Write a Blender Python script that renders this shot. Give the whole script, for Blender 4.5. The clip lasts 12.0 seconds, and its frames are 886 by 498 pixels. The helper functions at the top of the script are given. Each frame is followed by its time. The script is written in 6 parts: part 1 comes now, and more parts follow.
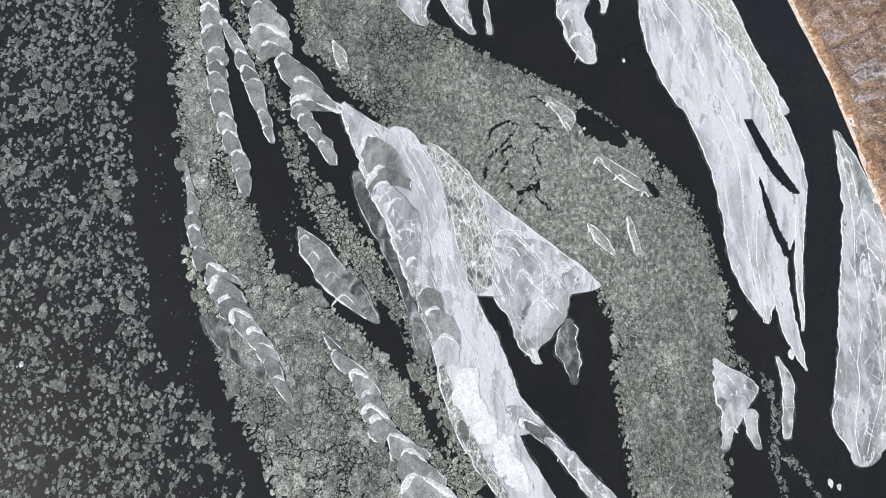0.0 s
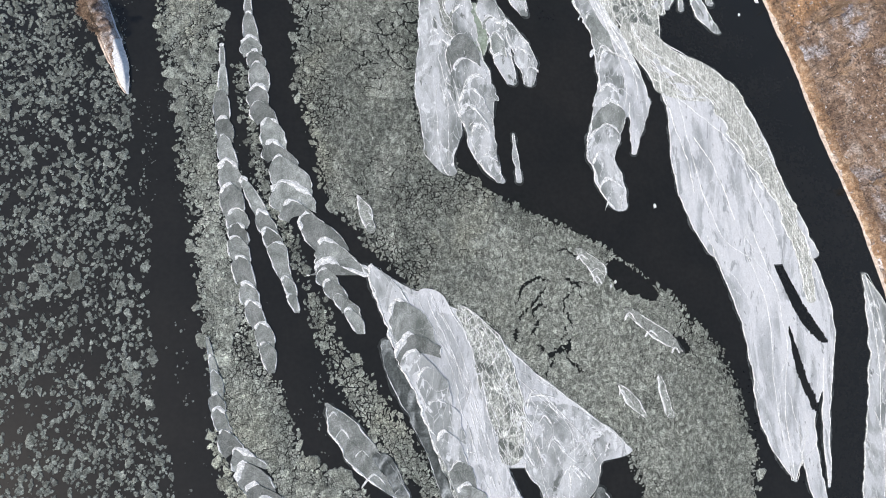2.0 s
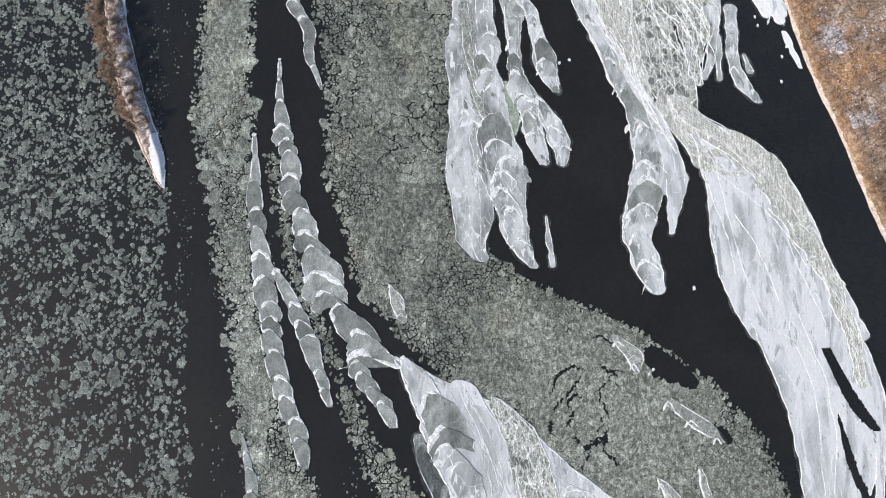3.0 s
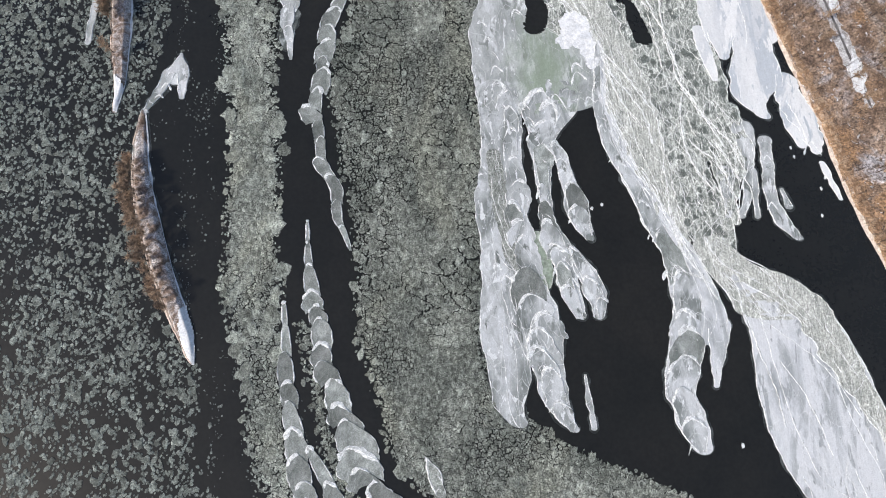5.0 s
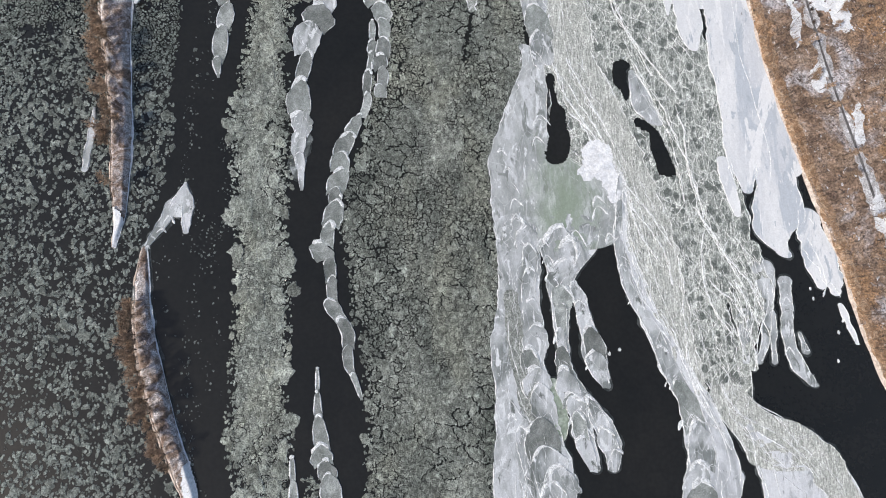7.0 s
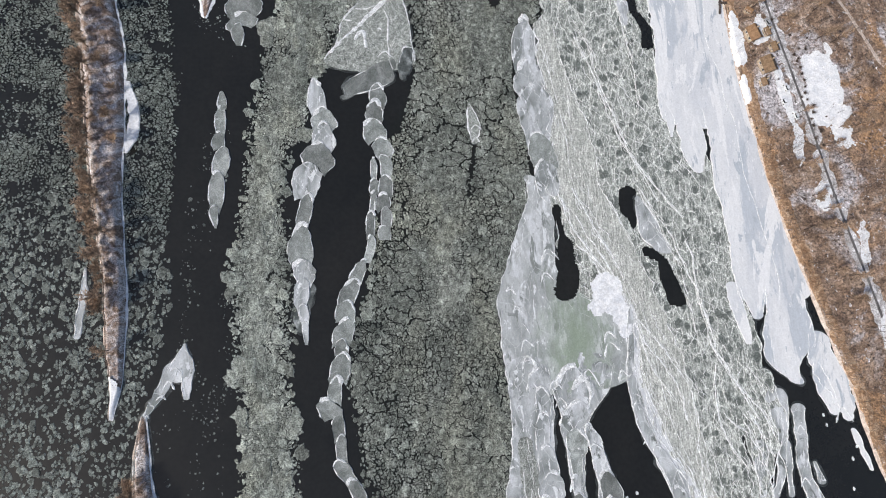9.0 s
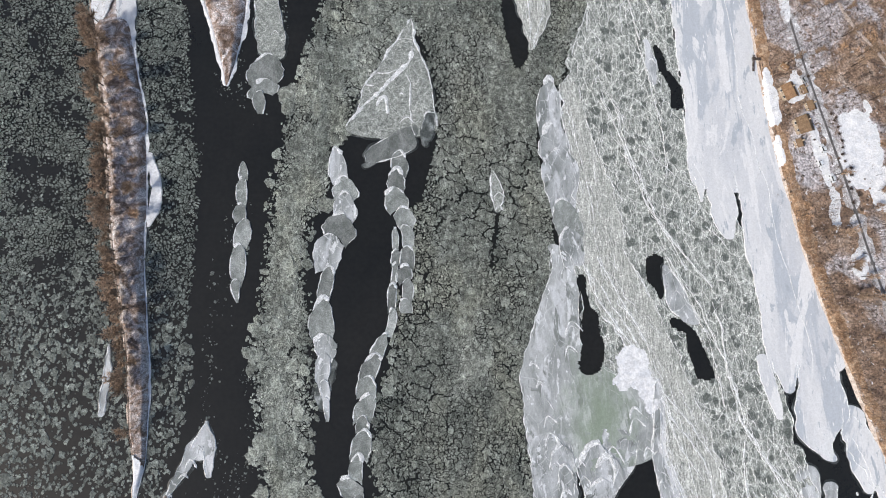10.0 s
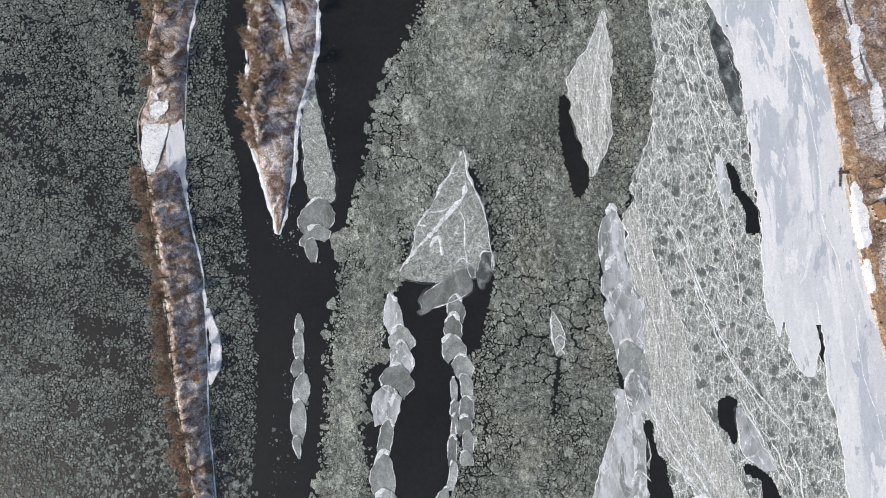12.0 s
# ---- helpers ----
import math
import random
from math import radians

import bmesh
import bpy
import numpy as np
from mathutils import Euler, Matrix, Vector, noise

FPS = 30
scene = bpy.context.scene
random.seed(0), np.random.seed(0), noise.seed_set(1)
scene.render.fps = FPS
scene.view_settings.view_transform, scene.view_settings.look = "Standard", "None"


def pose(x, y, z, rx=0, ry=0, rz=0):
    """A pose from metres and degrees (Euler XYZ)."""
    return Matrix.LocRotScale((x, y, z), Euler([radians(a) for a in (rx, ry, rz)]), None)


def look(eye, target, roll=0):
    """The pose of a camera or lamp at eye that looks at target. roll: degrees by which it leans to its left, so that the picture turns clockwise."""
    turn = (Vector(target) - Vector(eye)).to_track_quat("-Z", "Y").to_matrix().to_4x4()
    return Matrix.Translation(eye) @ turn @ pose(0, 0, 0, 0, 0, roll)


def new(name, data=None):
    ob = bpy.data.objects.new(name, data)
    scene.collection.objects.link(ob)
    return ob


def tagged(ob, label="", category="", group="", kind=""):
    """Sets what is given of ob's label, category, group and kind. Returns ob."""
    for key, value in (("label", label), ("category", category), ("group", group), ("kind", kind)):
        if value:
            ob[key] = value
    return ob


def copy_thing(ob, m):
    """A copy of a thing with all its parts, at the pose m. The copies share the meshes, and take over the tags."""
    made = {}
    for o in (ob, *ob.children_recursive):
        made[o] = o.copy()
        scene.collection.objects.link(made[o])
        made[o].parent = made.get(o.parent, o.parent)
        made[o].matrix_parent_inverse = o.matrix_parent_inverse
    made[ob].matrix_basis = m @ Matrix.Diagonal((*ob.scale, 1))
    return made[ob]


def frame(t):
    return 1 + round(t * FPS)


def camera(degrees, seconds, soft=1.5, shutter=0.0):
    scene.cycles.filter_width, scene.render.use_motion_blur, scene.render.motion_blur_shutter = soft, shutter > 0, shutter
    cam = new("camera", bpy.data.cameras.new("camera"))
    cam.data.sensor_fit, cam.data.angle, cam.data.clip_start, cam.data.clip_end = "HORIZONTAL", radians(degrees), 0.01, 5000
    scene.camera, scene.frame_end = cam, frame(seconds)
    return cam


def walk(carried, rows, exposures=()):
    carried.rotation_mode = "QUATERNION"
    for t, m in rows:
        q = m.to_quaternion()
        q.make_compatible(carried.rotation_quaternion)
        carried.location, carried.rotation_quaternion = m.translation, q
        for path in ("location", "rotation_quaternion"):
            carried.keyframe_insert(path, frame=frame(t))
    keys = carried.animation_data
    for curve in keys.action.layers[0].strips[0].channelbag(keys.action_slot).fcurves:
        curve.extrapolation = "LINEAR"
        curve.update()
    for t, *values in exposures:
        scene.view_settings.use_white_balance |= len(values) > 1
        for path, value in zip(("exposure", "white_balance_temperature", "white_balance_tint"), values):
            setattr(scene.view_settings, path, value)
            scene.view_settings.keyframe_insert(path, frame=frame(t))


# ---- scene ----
cam = camera(86.0, 12.0, soft=1.0)
PATH = [
    (0, -0.26, -6.33, 176.9, 10.04, -6.2, -0.51),
    (0.5, -4.41, 11.25, 177.48, 9.94, -6.8, -0.23),
    (1, -7.46, 29.13, 178.78, 9.32, -6.63, -0.56),
    (1.5, -11.41, 47.3, 179.89, 8.18, -6.98, -0.74),
    (2, -15.83, 63.92, 180.8, 7.93, -7.53, -0.71),
    (2.5, -18.79, 80.81, 182.01, 7.97, -6.89, -0.62),
    (3, -20, 98.03, 182.56, 7.95, -5.02, -0.58),
    (5, -28.94, 156.69, 185.19, 9.51, -3.83, -1.99),
    (5.5, -33.02, 173.35, 185.65, 8.71, -6, -2.4),
    (6, -35.68, 189.78, 186.62, 7.83, -6.54, -2.19),
    (6.5, -36.85, 206.38, 187.34, 7.12, -6, -1.21),
    (7, -38.47, 220.71, 187.29, 7.45, -5.47, -0.64),
    (9, -45.4, 278.21, 188.79, 7.92, -6.69, -2.53),
    (9.5, -46.63, 292.97, 188.8, 7.84, -6.18, -2.02),
    (10, -47.94, 309.92, 189.3, 7.11, -5.19, -1.92),
    (10.5, -49.45, 326.68, 189.46, 6.21, -4.45, -1.81),
    (11, -51.9, 343.57, 189.25, 5.44, -4.13, -1.83),
    (11.5, -53.8, 360.69, 189.11, 4.85, -2.96, -2.27),
    (12, -55.45, 380.02, 189.03, 3.81, -1.29, -2.79),
]
walk(cam, [(t, pose(x, y, z, rx, ry, rz)) for t, x, y, z, rx, ry, rz in PATH], exposures=[(0.0, 0.12), (3.0, 0.1), (6.5, 0.0), (9.5, -0.08), (12.0, -0.08)])

# ---- light ----
SUN_HIGH, SUN_FROM = 36.0, 246.0  # degrees above the horizon; bearing clockwise from +y
world = bpy.data.worlds.new("winter_sky")
scene.world = world
world.use_nodes = True
sky = world.node_tree.nodes.new("ShaderNodeTexSky")
sky.sky_type, sky.sun_disc = "NISHITA", False
sky.sun_elevation, sky.sun_rotation = radians(SUN_HIGH), radians(SUN_FROM)
sky.air_density, sky.dust_density, sky.ozone_density = 1.0, 2.5, 1.0
world.node_tree.links.new(sky.outputs[0], world.node_tree.nodes["Background"].inputs[0])
world.node_tree.nodes["Background"].inputs[1].default_value = 0.13
sun = new("sun", bpy.data.lights.new("sun", "SUN"))
sun.data.energy, sun.data.angle, sun.data.color = 3.45, radians(1.5), (1.0, 0.95, 0.88)
b = radians(SUN_FROM)
e = radians(SUN_HIGH)
sun.matrix_world = look((0, 0, 0), (-math.sin(b) * math.cos(e), -math.cos(b) * math.cos(e), -math.sin(e)))


# ---- materials ----
def material(name, stops, scale=0.3, stretch=(1, 1, 1), fine=4.0, fine_mix=0.35, rough=0.8, bump=0.15, island=0.0, obj=0.0,
             web=None, warp=1.0, detail=8.0, contrast=(0.3, 0.7), spec=0.3, patch=None, blobs=None, stain=None):
    """Two scales of noise over colour stops; each web=(cell metres, width, colour, strength) draws a net of lines; patch=(scale, low, high, colour)
    lays a second substance in blotches."""
    m = bpy.data.materials.new(name)
    m.use_nodes = True
    n, l = m.node_tree.nodes, m.node_tree.links
    bsdf = n["Principled BSDF"]
    bsdf.inputs["Roughness"].default_value = rough
    bsdf.inputs["Specular IOR Level"].default_value = spec
    co = n.new("ShaderNodeTexCoord")
    mp = n.new("ShaderNodeMapping")
    mp.inputs["Scale"].default_value = stretch
    l.new(co.outputs["Object"], mp.inputs[0])
    big = n.new("ShaderNodeTexNoise")
    big.inputs["Scale"].default_value, big.inputs["Detail"].default_value, big.inputs["Distortion"].default_value = scale, detail, warp
    l.new(mp.outputs[0], big.inputs["Vector"])
    rg = n.new("ShaderNodeMapRange")
    rg.inputs[1].default_value, rg.inputs[2].default_value = contrast
    l.new(big.outputs[0], rg.inputs[0])
    ramp = n.new("ShaderNodeValToRGB")
    el = ramp.color_ramp.elements
    while len(el) < len(stops):
        el.new(0.5)
    for s, (p, c) in zip(el, stops):
        s.position, s.color = p, (*c, 1)
    l.new(rg.outputs[0], ramp.inputs[0])
    col = ramp.outputs[0]

    def mix(kind, fac, a, bcol):
        x = n.new("ShaderNodeMix")
        x.data_type, x.blend_type = "RGBA", kind
        for sock, v in ((x.inputs[0], fac), (x.inputs[6], a), (x.inputs[7], bcol)):
            if isinstance(v, (int, float)):
                sock.default_value = v
            elif isinstance(v, tuple):
                sock.default_value = (*v, 1)
            else:
                l.new(v, sock)
        return x.outputs[2]

    sm = n.new("ShaderNodeTexNoise")
    sm.inputs["Scale"].default_value, sm.inputs["Detail"].default_value = fine, 6.0
    l.new(co.outputs["Object"], sm.inputs["Vector"])
    fr = n.new("ShaderNodeMapRange")
    fr.inputs[1].default_value, fr.inputs[2].default_value = 0.36, 0.64
    fr.inputs[3].default_value, fr.inputs[4].default_value = 1 - fine_mix, 1 + fine_mix
    l.new(sm.outputs[0], fr.inputs[0])
    md = n.new("ShaderNodeTexNoise")
    md.inputs["Scale"].default_value, md.inputs["Detail"].default_value, md.inputs["Distortion"].default_value = fine * 0.3, 4.0, 0.6
    l.new(mp.outputs[0], md.inputs["Vector"])
    mr = n.new("ShaderNodeMapRange")
    mr.inputs[1].default_value, mr.inputs[2].default_value = 0.36, 0.64
    mr.inputs[3].default_value, mr.inputs[4].default_value = 1 - 0.55 * fine_mix, 1 + 0.55 * fine_mix
    l.new(md.outputs[0], mr.inputs[0])
    for p_scale, p_low, p_high, p_col in patch or ():
        pn = n.new("ShaderNodeTexNoise")
        pn.inputs["Scale"].default_value, pn.inputs["Detail"].default_value, pn.inputs["Distortion"].default_value = p_scale, 6.0, 0.7
        pn.inputs["Roughness"].default_value = 0.6
        shift = n.new("ShaderNodeVectorMath")
        shift.inputs[1].default_value = (17.3 * p_scale + 40 * p_low, 9.1, 50 * p_col[0])
        l.new(mp.outputs[0], shift.inputs[0])
        l.new(shift.outputs[0], pn.inputs["Vector"])
        pr = n.new("ShaderNodeMapRange")
        pr.inputs[1].default_value, pr.inputs[2].default_value = p_low, p_high
        l.new(pn.outputs[0], pr.inputs[0])
        col = mix("MIX", pr.outputs[0], col, p_col)
    for size, width, colour, strength in web or ():
        wn = n.new("ShaderNodeTexNoise")
        wn.inputs["Scale"].default_value, wn.inputs["Detail"].default_value = 0.9 / size, 5.0
        l.new(mp.outputs[0], wn.inputs["Vector"])
        wv = mix("LINEAR_LIGHT", 0.5 * size, mp.outputs[0], wn.outputs[1])
        vo = n.new("ShaderNodeTexVoronoi")
        vo.feature = "DISTANCE_TO_EDGE"
        vo.inputs["Scale"].default_value = 1.0 / size
        l.new(wv, vo.inputs["Vector"])
        wr = n.new("ShaderNodeMapRange")
        wr.inputs[1].default_value, wr.inputs[2].default_value = width, 0.0
        wr.inputs[3].default_value, wr.inputs[4].default_value = 0.0, strength
        l.new(vo.outputs[0], wr.inputs[0])
        gate = n.new("ShaderNodeMath")
        gate.operation = "MULTIPLY"
        l.new(wr.outputs[0], gate.inputs[0])
        l.new(fr.outputs[0], gate.inputs[1])
        col = mix("MIX", gate.outputs[0], col, colour)
    if blobs:
        size, lo, hi, colour = blobs
        bn = n.new("ShaderNodeTexNoise")
        bn.inputs["Scale"].default_value = 1.2 / size
        l.new(co.outputs["Object"], bn.inputs["Vector"])
        bn.inputs["Detail"].default_value = 4.0
        bv = mix("LINEAR_LIGHT", 0.6 * size, co.outputs["Object"], bn.outputs[1])
        vb = n.new("ShaderNodeTexVoronoi")
        vb.inputs["Scale"].default_value = 1.0 / size
        l.new(bv, vb.inputs["Vector"])
        sep = n.new("ShaderNodeSeparateColor")
        l.new(vb.outputs["Color"], sep.inputs[0])
        size_r = n.new("ShaderNodeMath")
        size_r.operation = "MULTIPLY_ADD"
        size_r.inputs[1].default_value, size_r.inputs[2].default_value = hi - lo, lo
        l.new(sep.outputs[0], size_r.inputs[0])
        df = n.new("ShaderNodeMath")
        df.operation = "SUBTRACT"
        l.new(size_r.outputs[0], df.inputs[0])
        l.new(vb.outputs["Distance"], df.inputs[1])
        br = n.new("ShaderNodeMapRange")
        br.inputs[1].default_value, br.inputs[2].default_value, br.inputs[4].default_value = 0.0, 0.1, 0.85
        l.new(df.outputs[0], br.inputs[0])
        cl = n.new("ShaderNodeTexNoise")
        cl.inputs["Scale"].default_value = 0.07
        l.new(co.outputs["Object"], cl.inputs["Vector"])
        cr = n.new("ShaderNodeMapRange")
        cr.inputs[1].default_value, cr.inputs[2].default_value = 0.36, 0.47
        l.new(cl.outputs[0], cr.inputs[0])
        cg = n.new("ShaderNodeMath")
        cg.operation = "MULTIPLY"
        l.new(br.outputs[0], cg.inputs[0])
        l.new(cr.outputs[0], cg.inputs[1])
        col = mix("MIX", cg.outputs[0], col, colour)
    if stain:
        (sx, sy), (rx, ry), colour = stain
        off = n.new("ShaderNodeMapping")
        off.inputs["Location"].default_value, off.inputs["Scale"].default_value = (-sx / rx, -sy / ry, 0), (1 / rx, 1 / ry, 0)
        l.new(co.outputs["Object"], off.inputs[0])
        sn = n.new("ShaderNodeTexNoise")
        sn.inputs["Scale"].default_value, sn.inputs["Detail"].default_value, sn.inputs["Roughness"].default_value = 2.6, 8.0, 0.65
        l.new(off.outputs[0], sn.inputs["Vector"])
        ln = n.new("ShaderNodeVectorMath")
        ln.operation = "LENGTH"
        l.new(off.outputs[0], ln.inputs[0])
        sa = n.new("ShaderNodeMath")
        sa.operation = "MULTIPLY_ADD"
        sa.inputs[1].default_value = 2.4
        l.new(sn.outputs[0], sa.inputs[0])
        l.new(ln.outputs["Value"], sa.inputs[2])
        so = n.new("ShaderNodeMapRange")
        so.inputs[1].default_value, so.inputs[2].default_value, so.inputs[3].default_value, so.inputs[4].default_value = 1.35, 2.5, 0.95, 0.0
        l.new(sa.outputs[0], so.inputs[0])
        col = mix("MIX", so.outputs[0], col, colour)
    col = mix("MULTIPLY", 1.0, col, fr.outputs[0])
    col = mix("MULTIPLY", 1.0, col, mr.outputs[0])
    for amount, node, out in ((island, "ShaderNodeNewGeometry", "Random Per Island"), (obj, "ShaderNodeObjectInfo", "Random")):
        if amount:
            g = n.new(node)
            r = n.new("ShaderNodeMapRange")
            r.inputs[3].default_value, r.inputs[4].default_value = 1 - amount, 1 + amount
            l.new(g.outputs[out], r.inputs[0])
            col = mix("MULTIPLY", 1.0, col, r.outputs[0])
    l.new(col, bsdf.inputs["Base Color"])
    if bump:
        bp = n.new("ShaderNodeBump")
        bp.inputs["Strength"].default_value, bp.inputs["Distance"].default_value = bump, 0.3
        l.new(sm.outputs[0], bp.inputs["Height"])
        l.new(bp.outputs[0], bsdf.inputs["Normal"])
    return m


GREY = (0.36, 0.385, 0.39)
MAT = {
    "water": material("river_water", [(0, (0.013, 0.0135, 0.0125)), (1, (0.019, 0.0185, 0.0165))], 0.02, rough=0.12, bump=0.02, fine=0.6, fine_mix=0.1, spec=0.4),
    "pan": material("frazil_pan", [(0, (0.095, 0.11, 0.1)), (0.6, (0.15, 0.168, 0.154)), (1, (0.225, 0.243, 0.224))], 0.5, fine=2.0, fine_mix=0.55, island=0.35, obj=0.25, bump=0.4),
    "panrim": material("frazil_pan_rim", [(0, (0.14, 0.156, 0.144)), (1, (0.26, 0.28, 0.262))], 0.8, fine=2.0, fine_mix=0.55, island=0.35, bump=0.4),
    "slush": material("packed_slush", [(0, (0.12, 0.134, 0.118)), (0.35, (0.175, 0.191, 0.17)), (0.65, (0.222, 0.24, 0.214)), (1, (0.32, 0.34, 0.305))], 0.06, (1, 0.55, 1), fine=2.3, fine_mix=0.62, island=0.42, obj=0.2, bump=0.7,
                      patch=((0.9, 0.63, 0.68, (0.07, 0.08, 0.07)), (1.3, 0.65, 0.68, (0.48, 0.5, 0.47)), (0.035, 0.5, 0.62, (0.245, 0.258, 0.218))), stain=((62.0, 40.0), (55.0, 75.0), (0.28, 0.3, 0.268))),
    "slushrim": material("wet_slush_edge", [(0, (0.085, 0.094, 0.083)), (1, (0.17, 0.185, 0.165))], 0.6, fine=2.0, fine_mix=0.55, island=0.35, bump=0.5),
    "webslush": material("ridged_slush", [(0, (0.14, 0.156, 0.146)), (0.5, (0.22, 0.238, 0.222)), (1, (0.35, 0.366, 0.343))], 0.16, (1.5, 0.6, 1), fine=1.9, fine_mix=0.34, bump=0.8, warp=1.5,
                         web=[(1.7, 0.15, (0.5, 0.52, 0.49), 0.85), (4.4, 0.075, (0.66, 0.68, 0.65), 0.95)], blobs=(3.8, -0.15, 0.68, (0.1, 0.114, 0.107))),
    "fan": material("fine_ridged_ice", [(0, (0.26, 0.275, 0.255)), (0.5, (0.36, 0.375, 0.35)), (1, (0.52, 0.53, 0.5))], 0.35, (2.2, 0.34, 1), fine=1.9, fine_mix=0.3, bump=0.8, warp=1.0,
                    web=[(1.3, 0.15, (0.55, 0.56, 0.53), 0.7), (3.5, 0.06, (0.68, 0.69, 0.66), 0.8)],
                    patch=[(0.25, 0.6, 0.65, (0.17, 0.185, 0.175)), (0.2, 0.6, 0.66, (0.6, 0.61, 0.59))]),
    "sheet": material("river_ice", [(0, (0.2, 0.22, 0.22)), (0.4, (0.31, 0.33, 0.335)), (0.75, (0.41, 0.43, 0.445)), (1, (0.54, 0.56, 0.58))], 0.075, (1.3, 0.6, 1), fine=2.6, fine_mix=0.1, bump=0.3, warp=1.2, detail=4.0, contrast=(0.36, 0.64),
                      web=[(6.0, 0.014, (0.72, 0.74, 0.76), 0.75)],
                      patch=[(0.09, 0.52, 0.61, (0.53, 0.55, 0.575)), (0.18, 0.6, 0.615, (0.66, 0.68, 0.7)), (0.4, 0.64, 0.66, (0.74, 0.76, 0.78)), (0.13, 0.61, 0.66, (0.15, 0.165, 0.16)), (0.9, 0.68, 0.7, (0.1, 0.11, 0.11))]),
    "greenice": material("algae_stained_ice", [(0, (0.24, 0.26, 0.255)), (0.4, (0.35, 0.37, 0.375)), (0.75, (0.46, 0.48, 0.49)), (1, (0.58, 0.6, 0.62))], 0.075, (1.4, 0.5, 1), fine=2.4, fine_mix=0.09, bump=0.3, warp=1.1, detail=4.0,
                         web=[(7.0, 0.012, (0.72, 0.74, 0.75), 0.6)],
                         patch=[(0.1, 0.53, 0.62, (0.55, 0.57, 0.59)), (0.2, 0.6, 0.615, (0.66, 0.68, 0.7)), (0.3, 0.55, 0.66, (0.3, 0.32, 0.315)), (0.13, 0.6, 0.65, (0.22, 0.24, 0.235)), (0.4, 0.64, 0.66, (0.72, 0.74, 0.76))], stain=((31.0, 262.0), (15.0, 30.0), (0.25, 0.305, 0.24))),
    "white": material("snowy_ice", [(0, (0.34, 0.36, 0.375)), (0.4, (0.45, 0.47, 0.495)), (0.7, (0.55, 0.57, 0.6)), (1, (0.64, 0.655, 0.68))], 0.06, (1.7, 0.45, 1), fine=2.6, fine_mix=0.09, bump=0.35, warp=1.3, detail=5.0, contrast=(0.36, 0.64),
                      web=[(5.5, 0.012, (0.76, 0.77, 0.79), 0.8), (2.2, 0.02, (0.7, 0.71, 0.73), 0.35)],
                      patch=[(0.06, 0.5, 0.53, (0.63, 0.645, 0.675)), (0.13, 0.6, 0.63, (0.35, 0.37, 0.39)), (0.35, 0.64, 0.66, (0.27, 0.29, 0.3)), (0.9, 0.68, 0.7, (0.14, 0.15, 0.15))]),
    "shelf": material("shore_ice", [(0, (0.58, 0.6, 0.64)), (0.5, (0.7, 0.71, 0.73)), (1, (0.78, 0.785, 0.8))], 0.03, (1.6, 0.4, 1), fine=1.6, fine_mix=0.06, bump=0.2, warp=1.0,
                      patch=[(0.035, 0.53, 0.56, (0.5, 0.535, 0.585)), (0.1, 0.6, 0.62, (0.45, 0.49, 0.54)), (0.5, 0.64, 0.655, (0.5, 0.54, 0.58)), (0.05, 0.56, 0.575, (0.77, 0.775, 0.79)), (0.3, 0.62, 0.635, (0.78, 0.785, 0.8))]),
    "plate": material("clear_plate", [(0, (0.13, 0.145, 0.138)), (0.5, (0.215, 0.233, 0.226)), (1, (0.35, 0.37, 0.365))], 0.14, (1, 0.7, 1), fine=2.8, fine_mix=0.3, obj=0.32, bump=0.4, web=[(3.5, 0.012, (0.5, 0.52, 0.52), 0.5)]),
    "ridge": material("pressure_ridge", [(0, (0.5, 0.52, 0.53)), (1, (0.85, 0.86, 0.87))], 0.7, fine=3.0, fine_mix=0.3, bump=0.5),
    "thin": material("thin_ice", [(0, (0.03, 0.034, 0.033)), (0.5, (0.1, 0.112, 0.11)), (1, GREY)], 0.2, (1, 0.6, 1), fine=1.5, fine_mix=0.3, rough=0.4),
    "margin": material("drowned_ice_margin", [(0, (0.018, 0.02, 0.019)), (0.5, (0.03, 0.034, 0.033)), (1, (0.12, 0.13, 0.13))], 0.25, fine=2.0, fine_mix=0.3, rough=0.3),
    "algae": material("green_thin_ice", [(0, (0.17, 0.21, 0.16)), (0.5, (0.27, 0.32, 0.26)), (1, (0.5, 0.53, 0.5))], 0.13, fine=0.8, fine_mix=0.25, rough=0.5),
    "snow": material("snow", [(0, (0.66, 0.68, 0.72)), (1, (0.86, 0.86, 0.87))], 0.3, fine=1.5, fine_mix=0.12, bump=0.3),
    "isle": material("island_litter", [(0, (0.15, 0.1, 0.075)), (0.35, (0.27, 0.2, 0.165)), (0.55, (0.42, 0.36, 0.34)), (1, (0.64, 0.61, 0.62))], 0.16, fine=2.5, fine_mix=0.5, bump=0.8, warp=2.0),
    "reed": material("reed_bank", [(0, (0.18, 0.1, 0.055)), (0.5, (0.33, 0.21, 0.13)), (1, (0.5, 0.37, 0.26))], 0.4, fine=2.5, fine_mix=0.4, bump=0.6),
    "bank": material("wooded_bank", [(0, (0.12, 0.08, 0.06)), (0.4, (0.235, 0.16, 0.115)), (0.65, (0.33, 0.24, 0.18)), (1, (0.44, 0.37, 0.325))], 0.05, fine=1.1, fine_mix=0.5, bump=0.9, warp=2.0, detail=12.0,
                     patch=[(0.03, 0.55, 0.62, (0.36, 0.22, 0.125)), (0.035, 0.53, 0.61, (0.46, 0.435, 0.45)), (0.25, 0.57, 0.64, (0.2, 0.145, 0.115)), (0.5, 0.62, 0.65, (0.62, 0.615, 0.64)), (0.6, 0.6, 0.64, (0.075, 0.057, 0.05))]),
